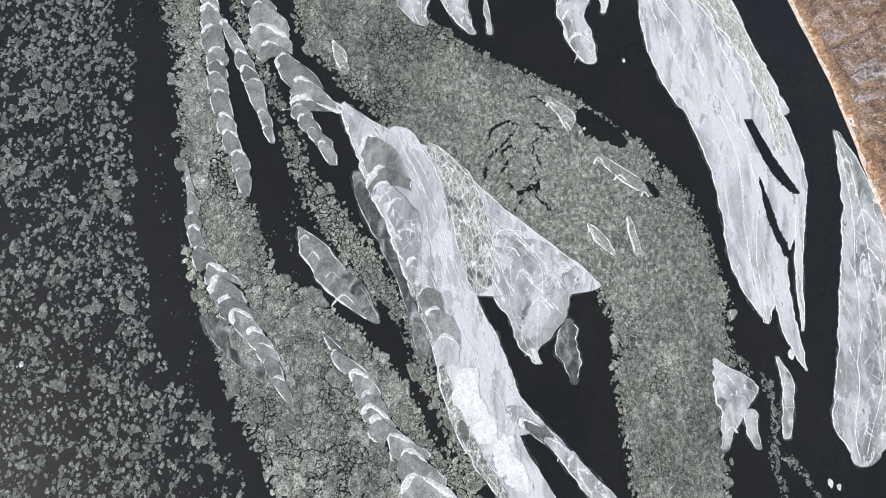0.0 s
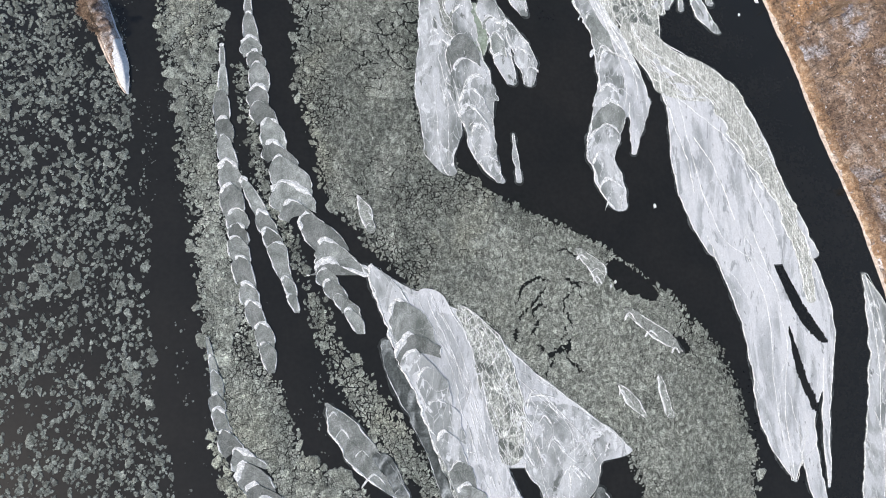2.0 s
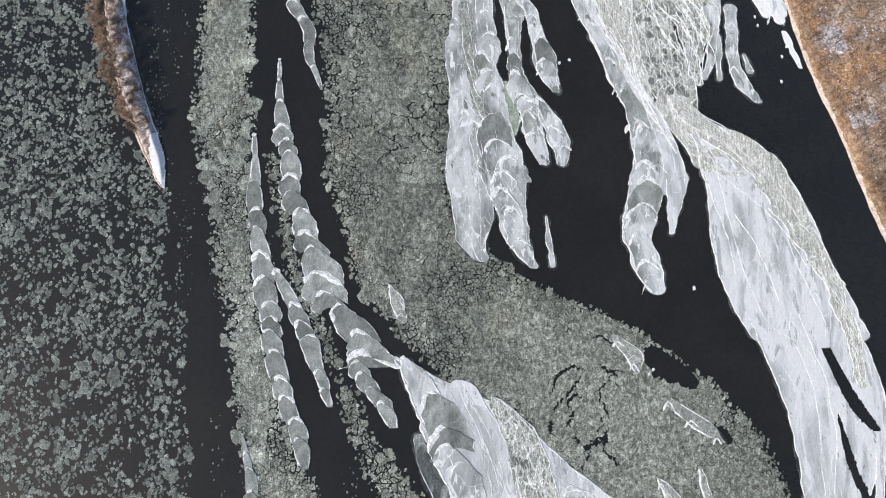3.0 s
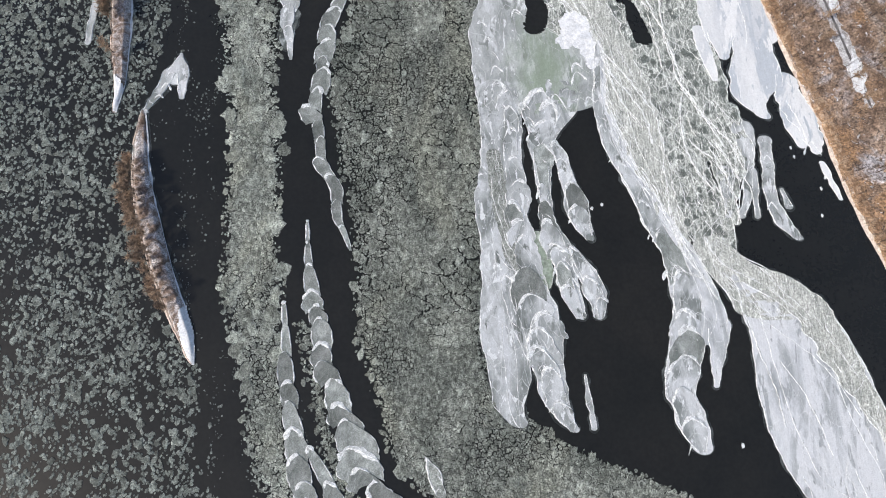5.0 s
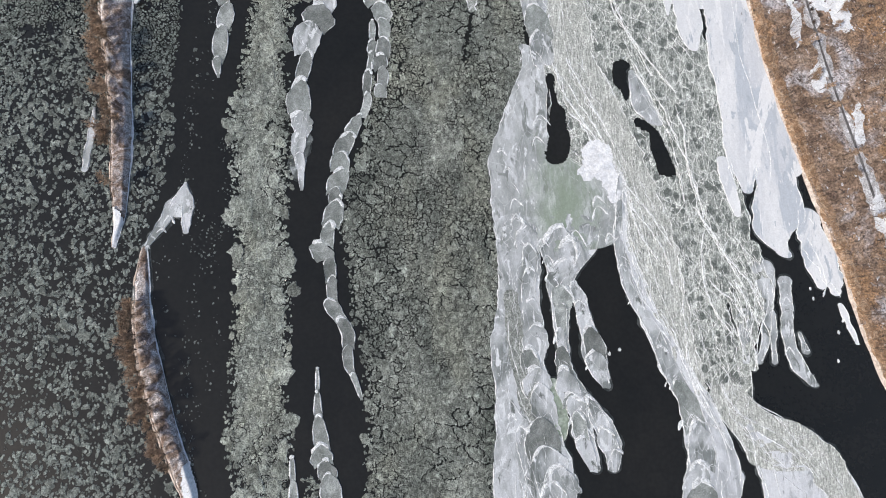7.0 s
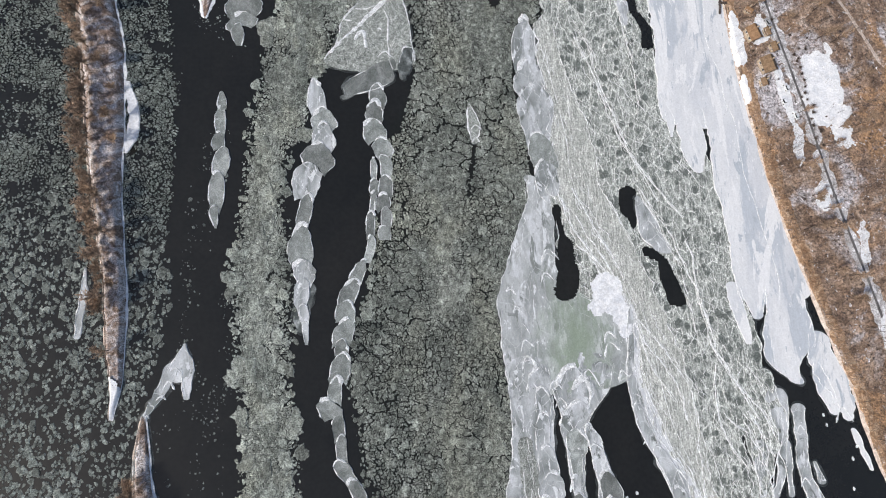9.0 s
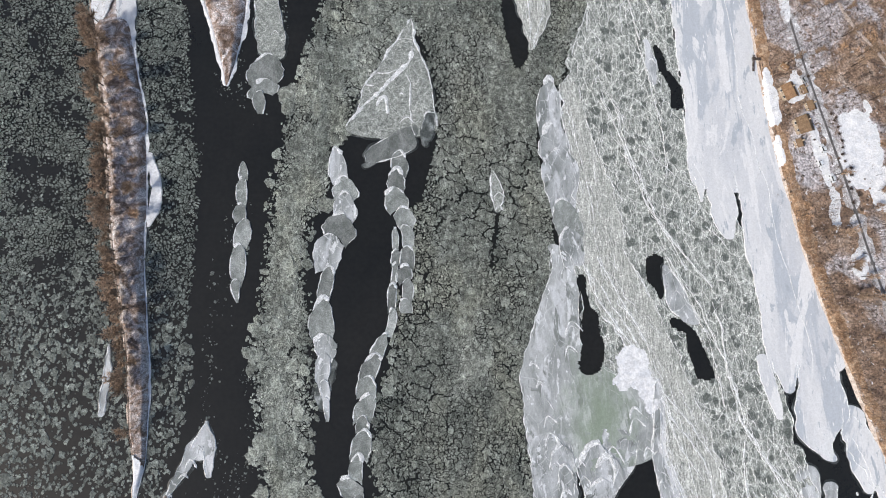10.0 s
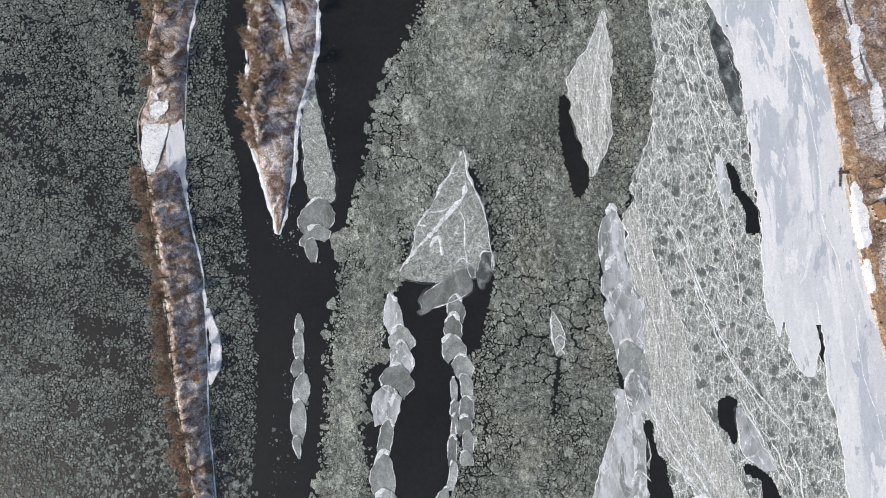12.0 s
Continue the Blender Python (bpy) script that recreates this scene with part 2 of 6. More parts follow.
    "grain": material("granular_slush_ice", [(0, (0.17, 0.186, 0.175)), (0.5, (0.25, 0.268, 0.25)), (1, (0.36, 0.378, 0.36))], 0.3, fine=2.6, fine_mix=0.42, obj=0.12, bump=0.6, warp=1.2,
                      web=[(1.3, 0.12, (0.38, 0.4, 0.38), 0.6), (4.5, 0.03, (0.55, 0.57, 0.55), 0.6)], patch=[(0.25, 0.6, 0.64, (0.15, 0.165, 0.155))]),
    "sand": material("shore_sand", [(0, (0.42, 0.33, 0.27)), (1, (0.68, 0.6, 0.54))], 0.5, fine=2.0, fine_mix=0.25, bump=0.3),
    "bark": material("bark", [(0, (0.05, 0.035, 0.028)), (1, (0.13, 0.1, 0.085))], 1.5, (1, 1, 0.3), fine=8.0, obj=0.25),
    "twig": material("bare_twigs", [(0, (0.25, 0.175, 0.125)), (1, (0.42, 0.3, 0.21))], 0.6, fine=5.0, island=0.35, obj=0.25),
    "brush": material("dry_brush", [(0, (0.1, 0.075, 0.06)), (0.45, (0.22, 0.15, 0.105)), (1, (0.33, 0.27, 0.23))], 0.04, fine=1.5, fine_mix=0.5, island=0.5),
    "road": material("gravel_road", [(0, (0.08, 0.075, 0.075)), (1, (0.17, 0.16, 0.16))], 0.5, (1, 0.3, 1), fine=3.0, fine_mix=0.3),
    "verge": material("snowy_verge", [(0, (0.3, 0.27, 0.26)), (0.5, (0.5, 0.49, 0.5)), (1, (0.7, 0.7, 0.72))], 0.3, fine=1.8, fine_mix=0.4, bump=0.5),
    "roof_a": material("orange_roof", [(0, (0.17, 0.1, 0.055)), (1, (0.27, 0.165, 0.095))], 0.8, fine=4.0, fine_mix=0.25, obj=0.1),
    "roof_b": material("brown_roof", [(0, (0.13, 0.085, 0.05)), (1, (0.24, 0.16, 0.1))], 0.8, fine=4.0, fine_mix=0.25),
    "wall": material("house_wall", [(0, (0.3, 0.24, 0.18)), (1, (0.42, 0.35, 0.27))], 0.8, fine=4.0),
    "glass": material("window_glass", [(0, (0.02, 0.025, 0.03)), (1, (0.04, 0.045, 0.05))], 1.0, rough=0.08, bump=0),
    "paint": material("car_paint", [(0, (0.5, 0.52, 0.54)), (1, (0.6, 0.61, 0.63))], 1.0, rough=0.3, bump=0, fine_mix=0.05, obj=0.5),
    "tyre": material("tyre_rubber", [(0, (0.02, 0.02, 0.02)), (1, (0.04, 0.04, 0.04))], 3.0),
}


# ---- building helpers ----
def hash2(i, j, seed):
    v = np.sin(i * 127.1 + j * 311.7 + seed * 74.7) * 43758.5453
    return v - np.floor(v)


def vnoise(x, y, seed=0):
    x, y = np.asarray(x, float), np.asarray(y, float)
    i, j = np.floor(x), np.floor(y)
    u, v = x - i, y - j
    u, v = u * u * (3 - 2 * u), v * v * (3 - 2 * v)
    return ((hash2(i, j, seed) * (1 - u) + hash2(i + 1, j, seed) * u) * (1 - v)
            + (hash2(i, j + 1, seed) * (1 - u) + hash2(i + 1, j + 1, seed) * u) * v)


def fbm(x, y, seed=0, octaves=4):
    return sum(vnoise(x * 2 ** k, y * 2 ** k, seed + 13 * k) * 0.5 ** (k + 1) for k in range(octaves)) / (1 - 0.5 ** octaves)


def thing(name, label, category, group="", kind=""):
    return tagged(new(name), label, category, group, kind)


def raw_mesh(name, verts, faces, mat):
    me = bpy.data.meshes.new(name)
    me.from_pydata([tuple(map(float, v)) for v in verts], [], [tuple(map(int, f)) for f in faces])
    me.materials.append(MAT[mat])
    return me


def part(name, me, parent=None, label="", smooth=False):
    ob = new(name, me)
    if smooth:
        me.polygons.foreach_set("use_smooth", [True] * len(me.polygons))
    ob.parent = parent
    return tagged(ob, label)


def smooth(v, k):
    if k < 2 or len(v) < 2 * k:
        return v
    pad = np.concatenate([2 * v[0] - v[k:0:-1], v, 2 * v[-1] - v[-2:-k - 2:-1]])
    return np.convolve(pad, np.ones(2 * k + 1) / (2 * k + 1), "valid")


def dense(rows, step=0.7, k=4):
    a = np.array(sorted(rows), float)
    n = max(6, int((a[-1, 0] - a[0, 0]) / step))
    ys = np.linspace(a[0, 0], a[-1, 0], n)
    return (ys, *[smooth(np.interp(ys, a[:, 0], a[:, c]), min(k, n // 4)) for c in range(1, a.shape[1])])


COVER = []  # strips of solid ice and land, under which no pans float


def hole_edges(rows, y):
    q = np.array(sorted(rows), float)
    wob = 0.9 * (fbm(y * 0.35, y * 0 + q[0, 1], 77) - 0.5)
    wide = np.clip(np.minimum(y - q[0, 0], q[-1, 0] - y) / 1.5, 0, 1) ** 0.5
    xa, xb = np.interp(y, q[:, 0], q[:, 1]) + wob, np.interp(y, q[:, 0], q[:, 2]) - wob
    mid = 0.5 * (xa + xb)
    return (y > q[0, 0]) & (y < q[-1, 0]), mid + (xa - mid) * wide, mid + (xb - mid) * wide


def in_holes(x, y):
    hit = np.zeros(np.shape(x), bool)
    for rows in HOLES:
        on, xa, xb = hole_edges(rows, y)
        hit |= on & (x > xa) & (x < xb)
    return hit


def slab(name, rows, z, thick, mat, parent, rough=1.2, cols=9, seed=0, relief=0.08, label="", step=0.7, pierced=False, cap=0.45, margin=0.9):
    """A sheet between two wavering shores, with a level top, a little relief and a skirt into the water."""
    ys, xl, xr = dense(rows, step)
    low_end = 0
    for end, sgn in ((0, -1), (-1, 1)):
        w0, mid0 = xr[end] - xl[end], 0.5 * (xl[end] + xr[end])
        if w0 > 0.8 and cap:
            q = np.linspace(0, np.pi / 2, 10)[1:]
            e0 = min(cap * w0, 5.0)
            sl = (0.5 * (xl + xr)[end] - 0.5 * (xl + xr)[4 if end == 0 else -5]) / (abs(ys[end] - ys[4 if end == 0 else -5]) + 1e-6)
            yy, cc, hw = ys[end] + sgn * e0 * np.sin(q), mid0 + np.clip(sl, -1, 1) * e0 * np.sin(q), 0.5 * w0 * np.cos(q) + 0.08
            if end == 0:
                low_end = 9
                yy, cc, hw = yy[::-1], cc[::-1], hw[::-1]
                ys, xl, xr = np.concatenate([yy, ys]), np.concatenate([cc - hw, xl]), np.concatenate([cc + hw, xr])
            else:
                ys, xl, xr = np.concatenate([ys, yy]), np.concatenate([xl, cc - hw]), np.concatenate([xr, cc + hw])
    w = np.maximum(xr - xl, 0.15)
    amp = np.minimum(rough, 0.3 * w)
    xl = xl + (fbm(ys * 0.22, ys * 0 + 3.1, seed, 5) - 0.5) * 2.6 * amp
    xr = xr + (fbm(ys * 0.22, ys * 0 + 9.7, seed + 5, 5) - 0.5) * 2.6 * amp
    xr = np.maximum(xr, xl + 0.15)
    COVER.append((ys, xl, xr))
    us = np.linspace(0, 1, cols)
    n = len(ys)
    X = xl[:, None] + (xr - xl)[:, None] * us
    Y = np.repeat(ys[:, None], cols, 1)
    if pierced:
        for hole in HOLES:
            on, xa, xb = hole_edges(hole, ys)
            for i in np.where(on)[0]:
                for edge in (xa[i], xb[i]):
                    if xl[i] < edge < xr[i]:
                        X[i, 1 + int(np.argmin(np.abs(X[i, 1:-1] - edge)))] = edge
    Z = z + relief * (fbm(X * 0.5, Y * 0.3, seed + 2) - 0.5)
    top = np.stack([X, Y, Z], -1).reshape(-1, 3)
    q = np.arange(n * cols).reshape(n, cols)
    faces = np.stack([q[:-1, :-1], q[:-1, 1:], q[1:, 1:], q[1:, :-1]], -1).reshape(-1, 4).tolist()
    if pierced:
        gone = in_holes(0.25 * (X[:-1, :-1] + X[1:, :-1] + X[:-1, 1:] + X[1:, 1:]), 0.5 * (Y[:-1, :-1] + Y[1:, 1:])).ravel()
        faces = [f for f, g in zip(faces, gone) if not g]
    ring = np.concatenate([q[0, :], q[1:, -1], q[-1, -2::-1], q[-2:0:-1, 0]])
    low = top[ring].copy()
    low[:, 2] = z - thick
    base = len(top)
    m = len(ring)
    tan = np.roll(top[ring], -1, 0) - np.roll(top[ring], 1, 0)
    nrm = np.stack([tan[:, 1], -tan[:, 0]], -1) / (np.hypot(tan[:, 0], tan[:, 1])[:, None] + 1e-6)
    nrm = np.stack([smooth(nrm[:, 0], 3), smooth(nrm[:, 1], 3)], -1)
    drown = margin * np.clip(3.2 * fbm(top[ring][:, 0] * 0.2, top[ring][:, 1] * 0.2, seed + 6) - 1.0, 0.1, 1.5)
    inner, outer = top[ring].copy(), top[ring].copy()
    inner[:, 2] = min(0.09, z - 0.05)
    outer[:, :2] += nrm * drown[:, None]
    outer[:, 2] = 0.012
    wet = in_holes(top[ring][:, 0], top[ring][:, 1]) if pierced else np.zeros(m, bool)
    for a in range(m):
        c = (a + 1) % m
        if not (wet[a] or wet[c]):
            faces.append((base + c, base + a, base + m + a, base + m + c))
    slabs = part(name, raw_mesh(name, np.concatenate([top, top[ring], low]), faces, mat), parent, label, True)
    if margin and z < 0.4:
        k = np.arange(m)
        edge = np.stack([k, k + m, np.roll(k, -1) + m, np.roll(k, -1)], -1)[~(wet | np.roll(wet, -1))]
        part("drowned_margin", raw_mesh("drowned_margin", np.concatenate([inner, outer]), edge, "margin"), parent, "dark wet ice under water", True)
    return slabs, (ys, xl, xr)


def clear_runs(xs, ys, on_ice=False):
    """The stretches of a line that cross no pool, and with on_ice no open water."""
    xs, ys = np.asarray(xs), np.asarray(ys)
    wet = in_holes(xs, ys)
    if on_ice:
        dry = np.zeros(len(xs), bool)
        for cy, cl, cr in COVER:
            dry |= (ys > cy[0]) & (ys < cy[-1]) & (xs > np.interp(ys, cy, cl) - 0.1) & (xs < np.interp(ys, cy, cr) + 0.1)
        wet |= ~dry
    bad = np.concatenate([[-1], np.where(wet)[0], [len(xs)]])
    return [(xs[a + 1:c], ys[a + 1:c]) for a, c in zip(bad[:-1], bad[1:]) if c - a > 6]


def ridge(xs, ys, z, width, height, parent, seed=0, mat="ridge", name="pressure_ridge", label=""):
    """A low broken ridge of heaved ice along a line."""
    xs, ys = np.asarray(xs, float), np.asarray(ys, float)
    tx, ty = np.gradient(xs), np.gradient(ys)
    L = np.hypot(tx, ty) + 1e-9
    nx, ny = -ty / L, tx / L
    s = np.cumsum(L)
    w = width * np.clip(2.9 * fbm(s * 0.3, s * 0 + seed, seed, 4) - 0.62, 0.04, 1.6) * 0.5
    w[0] *= 0.2
    w[-1] *= 0.2
    hh = 0.55 * height * (0.4 + 1.2 * fbm(s * 0.9, s * 0 + 4.0, seed + 3))
    v = np.concatenate([np.stack([xs + nx * w, ys + ny * w, xs * 0 + z - 0.07], -1), np.stack([xs, ys, z + hh], -1),
                        np.stack([xs - nx * w, ys - ny * w, xs * 0 + z - 0.07], -1)])
    n = len(xs)
    f = []
    for i in range(n - 1):
        f += [(i, n + i, n + i + 1, i + 1), (n + i, 2 * n + i, 2 * n + i + 1, n + i + 1)]
    return part(name, raw_mesh(name, v, f, mat), parent, label)


def wander(pts, seed, amount=0.9):
    """A line through a few bends, with small uneven turns of its own."""
    a = np.array(pts, float)
    d = np.concatenate([[0], np.cumsum(np.hypot(*np.diff(a, axis=0).T))])
    q = np.linspace(0, d[-1], max(9, int(d[-1] / 0.6)))
    k = min(4, len(q) // 4)
    x, y = smooth(np.interp(q, d, a[:, 0]), k), smooth(np.interp(q, d, a[:, 1]), k)
    swing = amount * np.sin(np.pi * np.clip(q / d[-1], 0.03, 0.97)) ** 0.3
    return x + 2.2 * swing * (fbm(q * 0.16, q * 0, seed, 5) - 0.5), y + 1.2 * swing * (fbm(q * 0.25, q * 0 + 5, seed) - 0.5)


def ice_sheet(label, rows, mat="sheet", rims=(0.85, 0.45), lines=(), arcs=0, z=0.22, rough=1.0, seed=0, group="", rim_width=0.6, webs=0, cross=0, meander=0.08, cols=9, pierced=False, blunt=False, veins=(), strands=1):
    """One grown-together ice sheet: slab, raised rims along its shores, ridges along the flow and arched ridges across it."""
    t = thing("ice_sheet", label, "ice sheet", group)
    if blunt:
        rows = sorted(rows)
        (y0, a0, b0), (_, a1, b1) = rows[0], rows[1]
        half = max(0.5 * (b0 - a0), 0.3 * (b1 - a1))
        rows[0] = (y0 + 0.5 * half, 0.5 * (a0 + b0) - half, 0.5 * (a0 + b0) + half)
    _, (ys, xl, xr) = slab("slab", rows, z, 0.4 if z < 0.26 else z - 0.1, mat, t, rough, cols=cols, seed=seed, pierced=pierced)
    top = z + 0.02
    if rims[0]:
        for lx, ly in clear_runs((xl + 0.25)[9:-9], ys[9:-9]):
            ridge(lx, ly, top, rim_width * rims[0], 0.22, t, seed + 1, name="rim")
    if rims[1]:
        for lx, ly in clear_runs((xr - 0.25)[9:-9], ys[9:-9]):
            ridge(lx, ly, top, rim_width * rims[1], 0.22, t, seed + 2, name="rim")
    n = len(ys)
    wl, wr = smooth(xl, min(14, n // 3)), smooth(xr, min(14, n // 3))
    for k, u in enumerate(lines):
        a, c = int(n * 0.04), int(n * 0.96)
        wob = u + 0.22 * (fbm(ys * 0.025, ys * 0 + k * 7.7, seed + k, 4) - 0.5)
        for lx, ly in clear_runs((wl + (wr - wl) * wob)[a:c], ys[a:c]):
            ridge(lx, ly, top, 0.42, 0.15, t, seed + 20 + k)
    for k, (wide, pts) in enumerate(veins):
        for strand in range(strands):
            lx, ly = wander(pts, seed + k + 31 * strand, 0.9 + 1.1 * strand)
            cut = int(0.3 * len(lx) * vnoise(k * 3.7, strand * 5.1, seed))
            for px, py in clear_runs(lx[cut:], ly[cut:], True):
                ridge(px, py, max(top, 0.3), (1.1, 0.6, 0.5)[strand] * wide, 0.14, t, seed + 70 + k + 7 * strand)
    rnd = random.Random(seed + 99)
    for k, (ax, ay, w) in enumerate(ARCS):
        if ys[0] < ay < ys[-1] and np.interp(ay, ys, xl) < ax < np.interp(ay, ys, xr):
            lay = 0.6 * (rnd.random() - 0.5)
            for ring_, (grow, wide) in enumerate(((1.0, 1.1), (0.55, 0.5))[:1 + (rnd.random() < 0.4)]):
                u = np.linspace(-1, 1, 15) * grow
                ridge(ax + u * w * 0.75 + 0.2 * w * (np.abs(u) ** 1.4), ay - 0.8 * (1 - grow) * w - np.abs(u) ** 1.7 * w * (1.05 + lay * np.sign(u)), top, wide, 0.22, t, seed + 40 + k, name="arched_ridge")
    for k in range(arcs):
        yc = ys[0] + (ys[-1] - ys[0]) * (k + 0.3 + 0.5 * rnd.random()) / arcs
        i = min(n - 1, int(np.searchsorted(ys, yc)))
        w = min((xr[i] - xl[i]) * 0.42, 1.6 + 3.0 * rnd.random())
        if w < 0.8:
            continue
        xc = xl[i] + (xr[i] - xl[i]) * (0.3 + 0.4 * rnd.random())
        u = np.linspace(-1, 1, 13)
        ridge(xc + u * w, yc - np.abs(u) ** 1.5 * w * (0.8 + 0.8 * rnd.random()), top, 0.8, 0.18, t, seed + 40 + k, name="arched_ridge")
    for k in range(webs):
        yc = ys[0] + (ys[-1] - ys[0]) * rnd.random()
        ln = 4 + 14 * rnd.random() ** 2
        yy = np.arange(max(ys[0], yc - ln), min(ys[-1], yc + ln), 0.8)
        if len(yy) < 5:
            continue
        a = np.interp(yy, ys, wl)
        c = np.interp(yy, ys, wr)
        u0, slope = rnd.random(), (rnd.random() - 0.7) * 0.022
        u = np.clip(u0 + slope * (yy - yc) + meander * (fbm(yy * 0.09, yy * 0, seed + k, 4) - 0.5) + 2.6 / np.maximum(c - a, 4) * (fbm(yy * 0.35, yy * 0 + k, seed + k, 3) - 0.5), 0.02, 0.98)
        wide = 0.2 + 0.3 * rnd.random() ** 2
        for lx, ly in clear_runs(a + (c - a) * u, yy):
            ridge(lx, ly, top, wide, 0.1, t, seed + 60 + k)
    for k in range(cross):
        yc, uc, ln, way = ys[0] + (ys[-1] - ys[0]) * rnd.random(), 0.15 + 0.7 * rnd.random(), 2 + 4 * rnd.random(), rnd.choice((-1, 1)) * (0.3 + 0.9 * rnd.random())
        yy = yc + np.linspace(-ln, ln, 16) * 0.8
        lx = np.interp(yc, ys, wl) + uc * np.interp(yc, ys, wr - wl) + way * (yy - yc) + 1.6 * (fbm(yy * 0.25, yy * 0, seed + k, 3) - 0.5)
        ok = (yy > ys[0]) & (yy < ys[-1]) & (lx > np.interp(yy, ys, wl) + 0.3) & (lx < np.interp(yy, ys, wr) - 0.3)
        for lx, ly in clear_runs(lx[ok], yy[ok]):
            ridge(lx, ly, top, 0.16 + 0.22 * rnd.random(), 0.1, t, seed + 90 + k)
    return t


def plate_chain(label, rows, count, seed=0, z=0.16, arch=0.85, bulge=0.16, bright=0.0, stagger=0.16):
    """A string of overlapping arched plates; each carries a white heaved edge on its upstream side."""
    t = thing("plate_chain", label, "ice floe", "chains of ice plates")
    ys, xl, xr = dense(rows, 0.7)
    COVER.append((ys, xl, xr))
    rnd = random.Random(seed)
    cuts = np.cumsum([0.6 + 0.8 * rnd.random() for _ in range(count)])
    cuts = ys[-1] - np.concatenate([[0], cuts]) / cuts[-1] * (ys[-1] - ys[0])
    us = np.linspace(-1, 1, 11)
    for k in range(count):
        top, bot = cuts[k], cuts[k + 1]
        ln = (top - bot) * 1.12 + 0.5
        tilt = (rnd.random() - 0.5) * (0.25 + 2 * stagger)
        wide, side_step = 1 + stagger * (rnd.random() * 2 - 1.3), stagger * (rnd.random() * 2 - 1) * 1.4
        hw0 = max(0.25, 0.5 * float(np.interp(0.5 * (top + bot), ys, xr - xl)))
        vs = np.linspace(0, 1, 9)
        U, V = np.meshgrid(us, vs)
        Y = top - arch * hw0 * np.abs(U) ** 1.6 * (1 - 0.4 * V) - V * ln + tilt * U * hw0
        Y = np.maximum(Y, ys[0] - 0.6)
        cx = np.interp(Y, ys, 0.5 * (xl + xr))
        hw = np.interp(Y, ys, 0.5 * (xr - xl))
        hw = np.maximum(hw, 0.12) * wide * (1 + bulge * np.sin(np.pi * np.clip(V * 1.05, 0, 1)) - 0.12 * V)
        X = cx + side_step * hw + U * hw + 0.3 * hw * (fbm(Y * 0.6, U * 0 + k, seed) - 0.5)
        Z = z + 0.2 * (1 - V) + 0.03 * k / count
        n, m = U.shape
        topv = np.stack([X, Y, Z], -1).reshape(-1, 3)
        q = np.arange(n * m).reshape(n, m)
        f = np.stack([q[:-1, :-1], q[1:, :-1], q[1:, 1:], q[:-1, 1:]], -1).reshape(-1, 4).tolist()
        ring = np.concatenate([q[0, :], q[1:, -1], q[-1, -2::-1], q[-2:0:-1, 0]])
        low = topv[ring].copy()
        low[:, 2] -= 0.35
        base = len(topv)
        for a in range(len(ring)):
            c = (a + 1) % len(ring)
            f.append((ring[a], ring[c], base + c, base + a))
        kind = "sheet" if rnd.random() < bright else "plate"
        p = part("plate", raw_mesh("plate", np.concatenate([topv, low]), f, kind), t)
        w = min(2.1, 0.65 + 0.2 * hw0)
        u0, u1 = rnd.choice((0, 0, 1, 2)), rnd.choice((11, 11, 10, 8, 7))
        ridge(X[0, u0:u1], Y[0, u0:u1], z + 0.2, w, 0.2, p, seed + k, name="heaved_edge", label="white heaved edge")
        for side, wide in ((0, 0.5), (-1, 0.4)):
            ridge(X[:7, side], Y[:7, side], z + 0.16, wide, 0.12, p, seed + 50 + k + side, name="side_edge")
    return t


# ---- river ----
def plane_grid(name, xs, ys, zf, mat, kind_label, category):
    X, Y = np.meshgrid(xs, ys)
    Z = zf(X, Y)
    v = np.stack([X, Y, Z], -1).reshape(-1, 3)
    n, m = X.shape
    q = np.arange(n * m).reshape(n, m)
    f = np.stack([q[:-1, :-1], q[:-1, 1:], q[1:, 1:], q[1:, :-1]], -1).reshape(-1, 4)
    ob = part(name, raw_mesh(name, v, f, mat), None, "", True)
    return tagged(ob, kind_label, category, "", "structure")


plane_grid("water", np.linspace(-3000, 700, 20), np.linspace(-2500, 3000, 30), lambda X, Y: X * 0, "water", "dark open river water between the ice", "water")
ARCS = [(42.8, 34.9, 5.7), (50, 17.2, 4.8), (57.7, 5.9, 3.5), (38, 25.4, 4), (14, 9.1, 4.8), (19.2, -6.5, 4.8), (9.8, 23, 4.4), (34.3, -35.8, 4.4), (57.2, -42.3, 3.1), (65.3, -49.4, 3.1), (77.7, 297.3, 2.6), (79.1, 178.4, 4.8), (77.3, 125.2, 5.3), (82.9, 151, 3.1), (24.1, 131.8, 4.8), (77, 179, 3.5)]
ARCS += [(80.3, 121.6, 4), (20.0, 324.7, 3.1), (21.2, 302.4, 5.1), (19.7, 292.7, 3.8), (4.4, 287.4, 2.6), (6.7, 279.4, 2.6), (8.2, 272.8, 3.6), (9.4, 265.9, 3.6), (9.7, 259.5, 4.1), (10.5, 249.4, 3.6), (20.2, 249.3, 3.1), (22.1, 242.6, 3.6), (23.2, 234.9, 3.8), (44.6, 267.4, 3.6), (44.7, 263.2, 4.6), (48.9, 251.7, 3.1)]
ARCS += [(53.9, 242.1, 3.6), (55.8, 236.4, 4.1), (25.1, 220.0, 3.1), (25.8, 211.9, 3.1), (24.7, 209.7, 2.1), (27.0, 200.4, 3.1), (27.9, 193.8, 3.1), (35.2, 174.5, 3.6), (43.7, 172.6, 3.6), (47.7, 166.5, 2.1), (38.6, 203.1, 3.1), (64.8, 213.3, 2.6), (68.7, 211.6, 3.6), (70.4, 192.7, 3.1), (72.9, 182.2, 3.6), (75.2, 175.8, 3.6)]
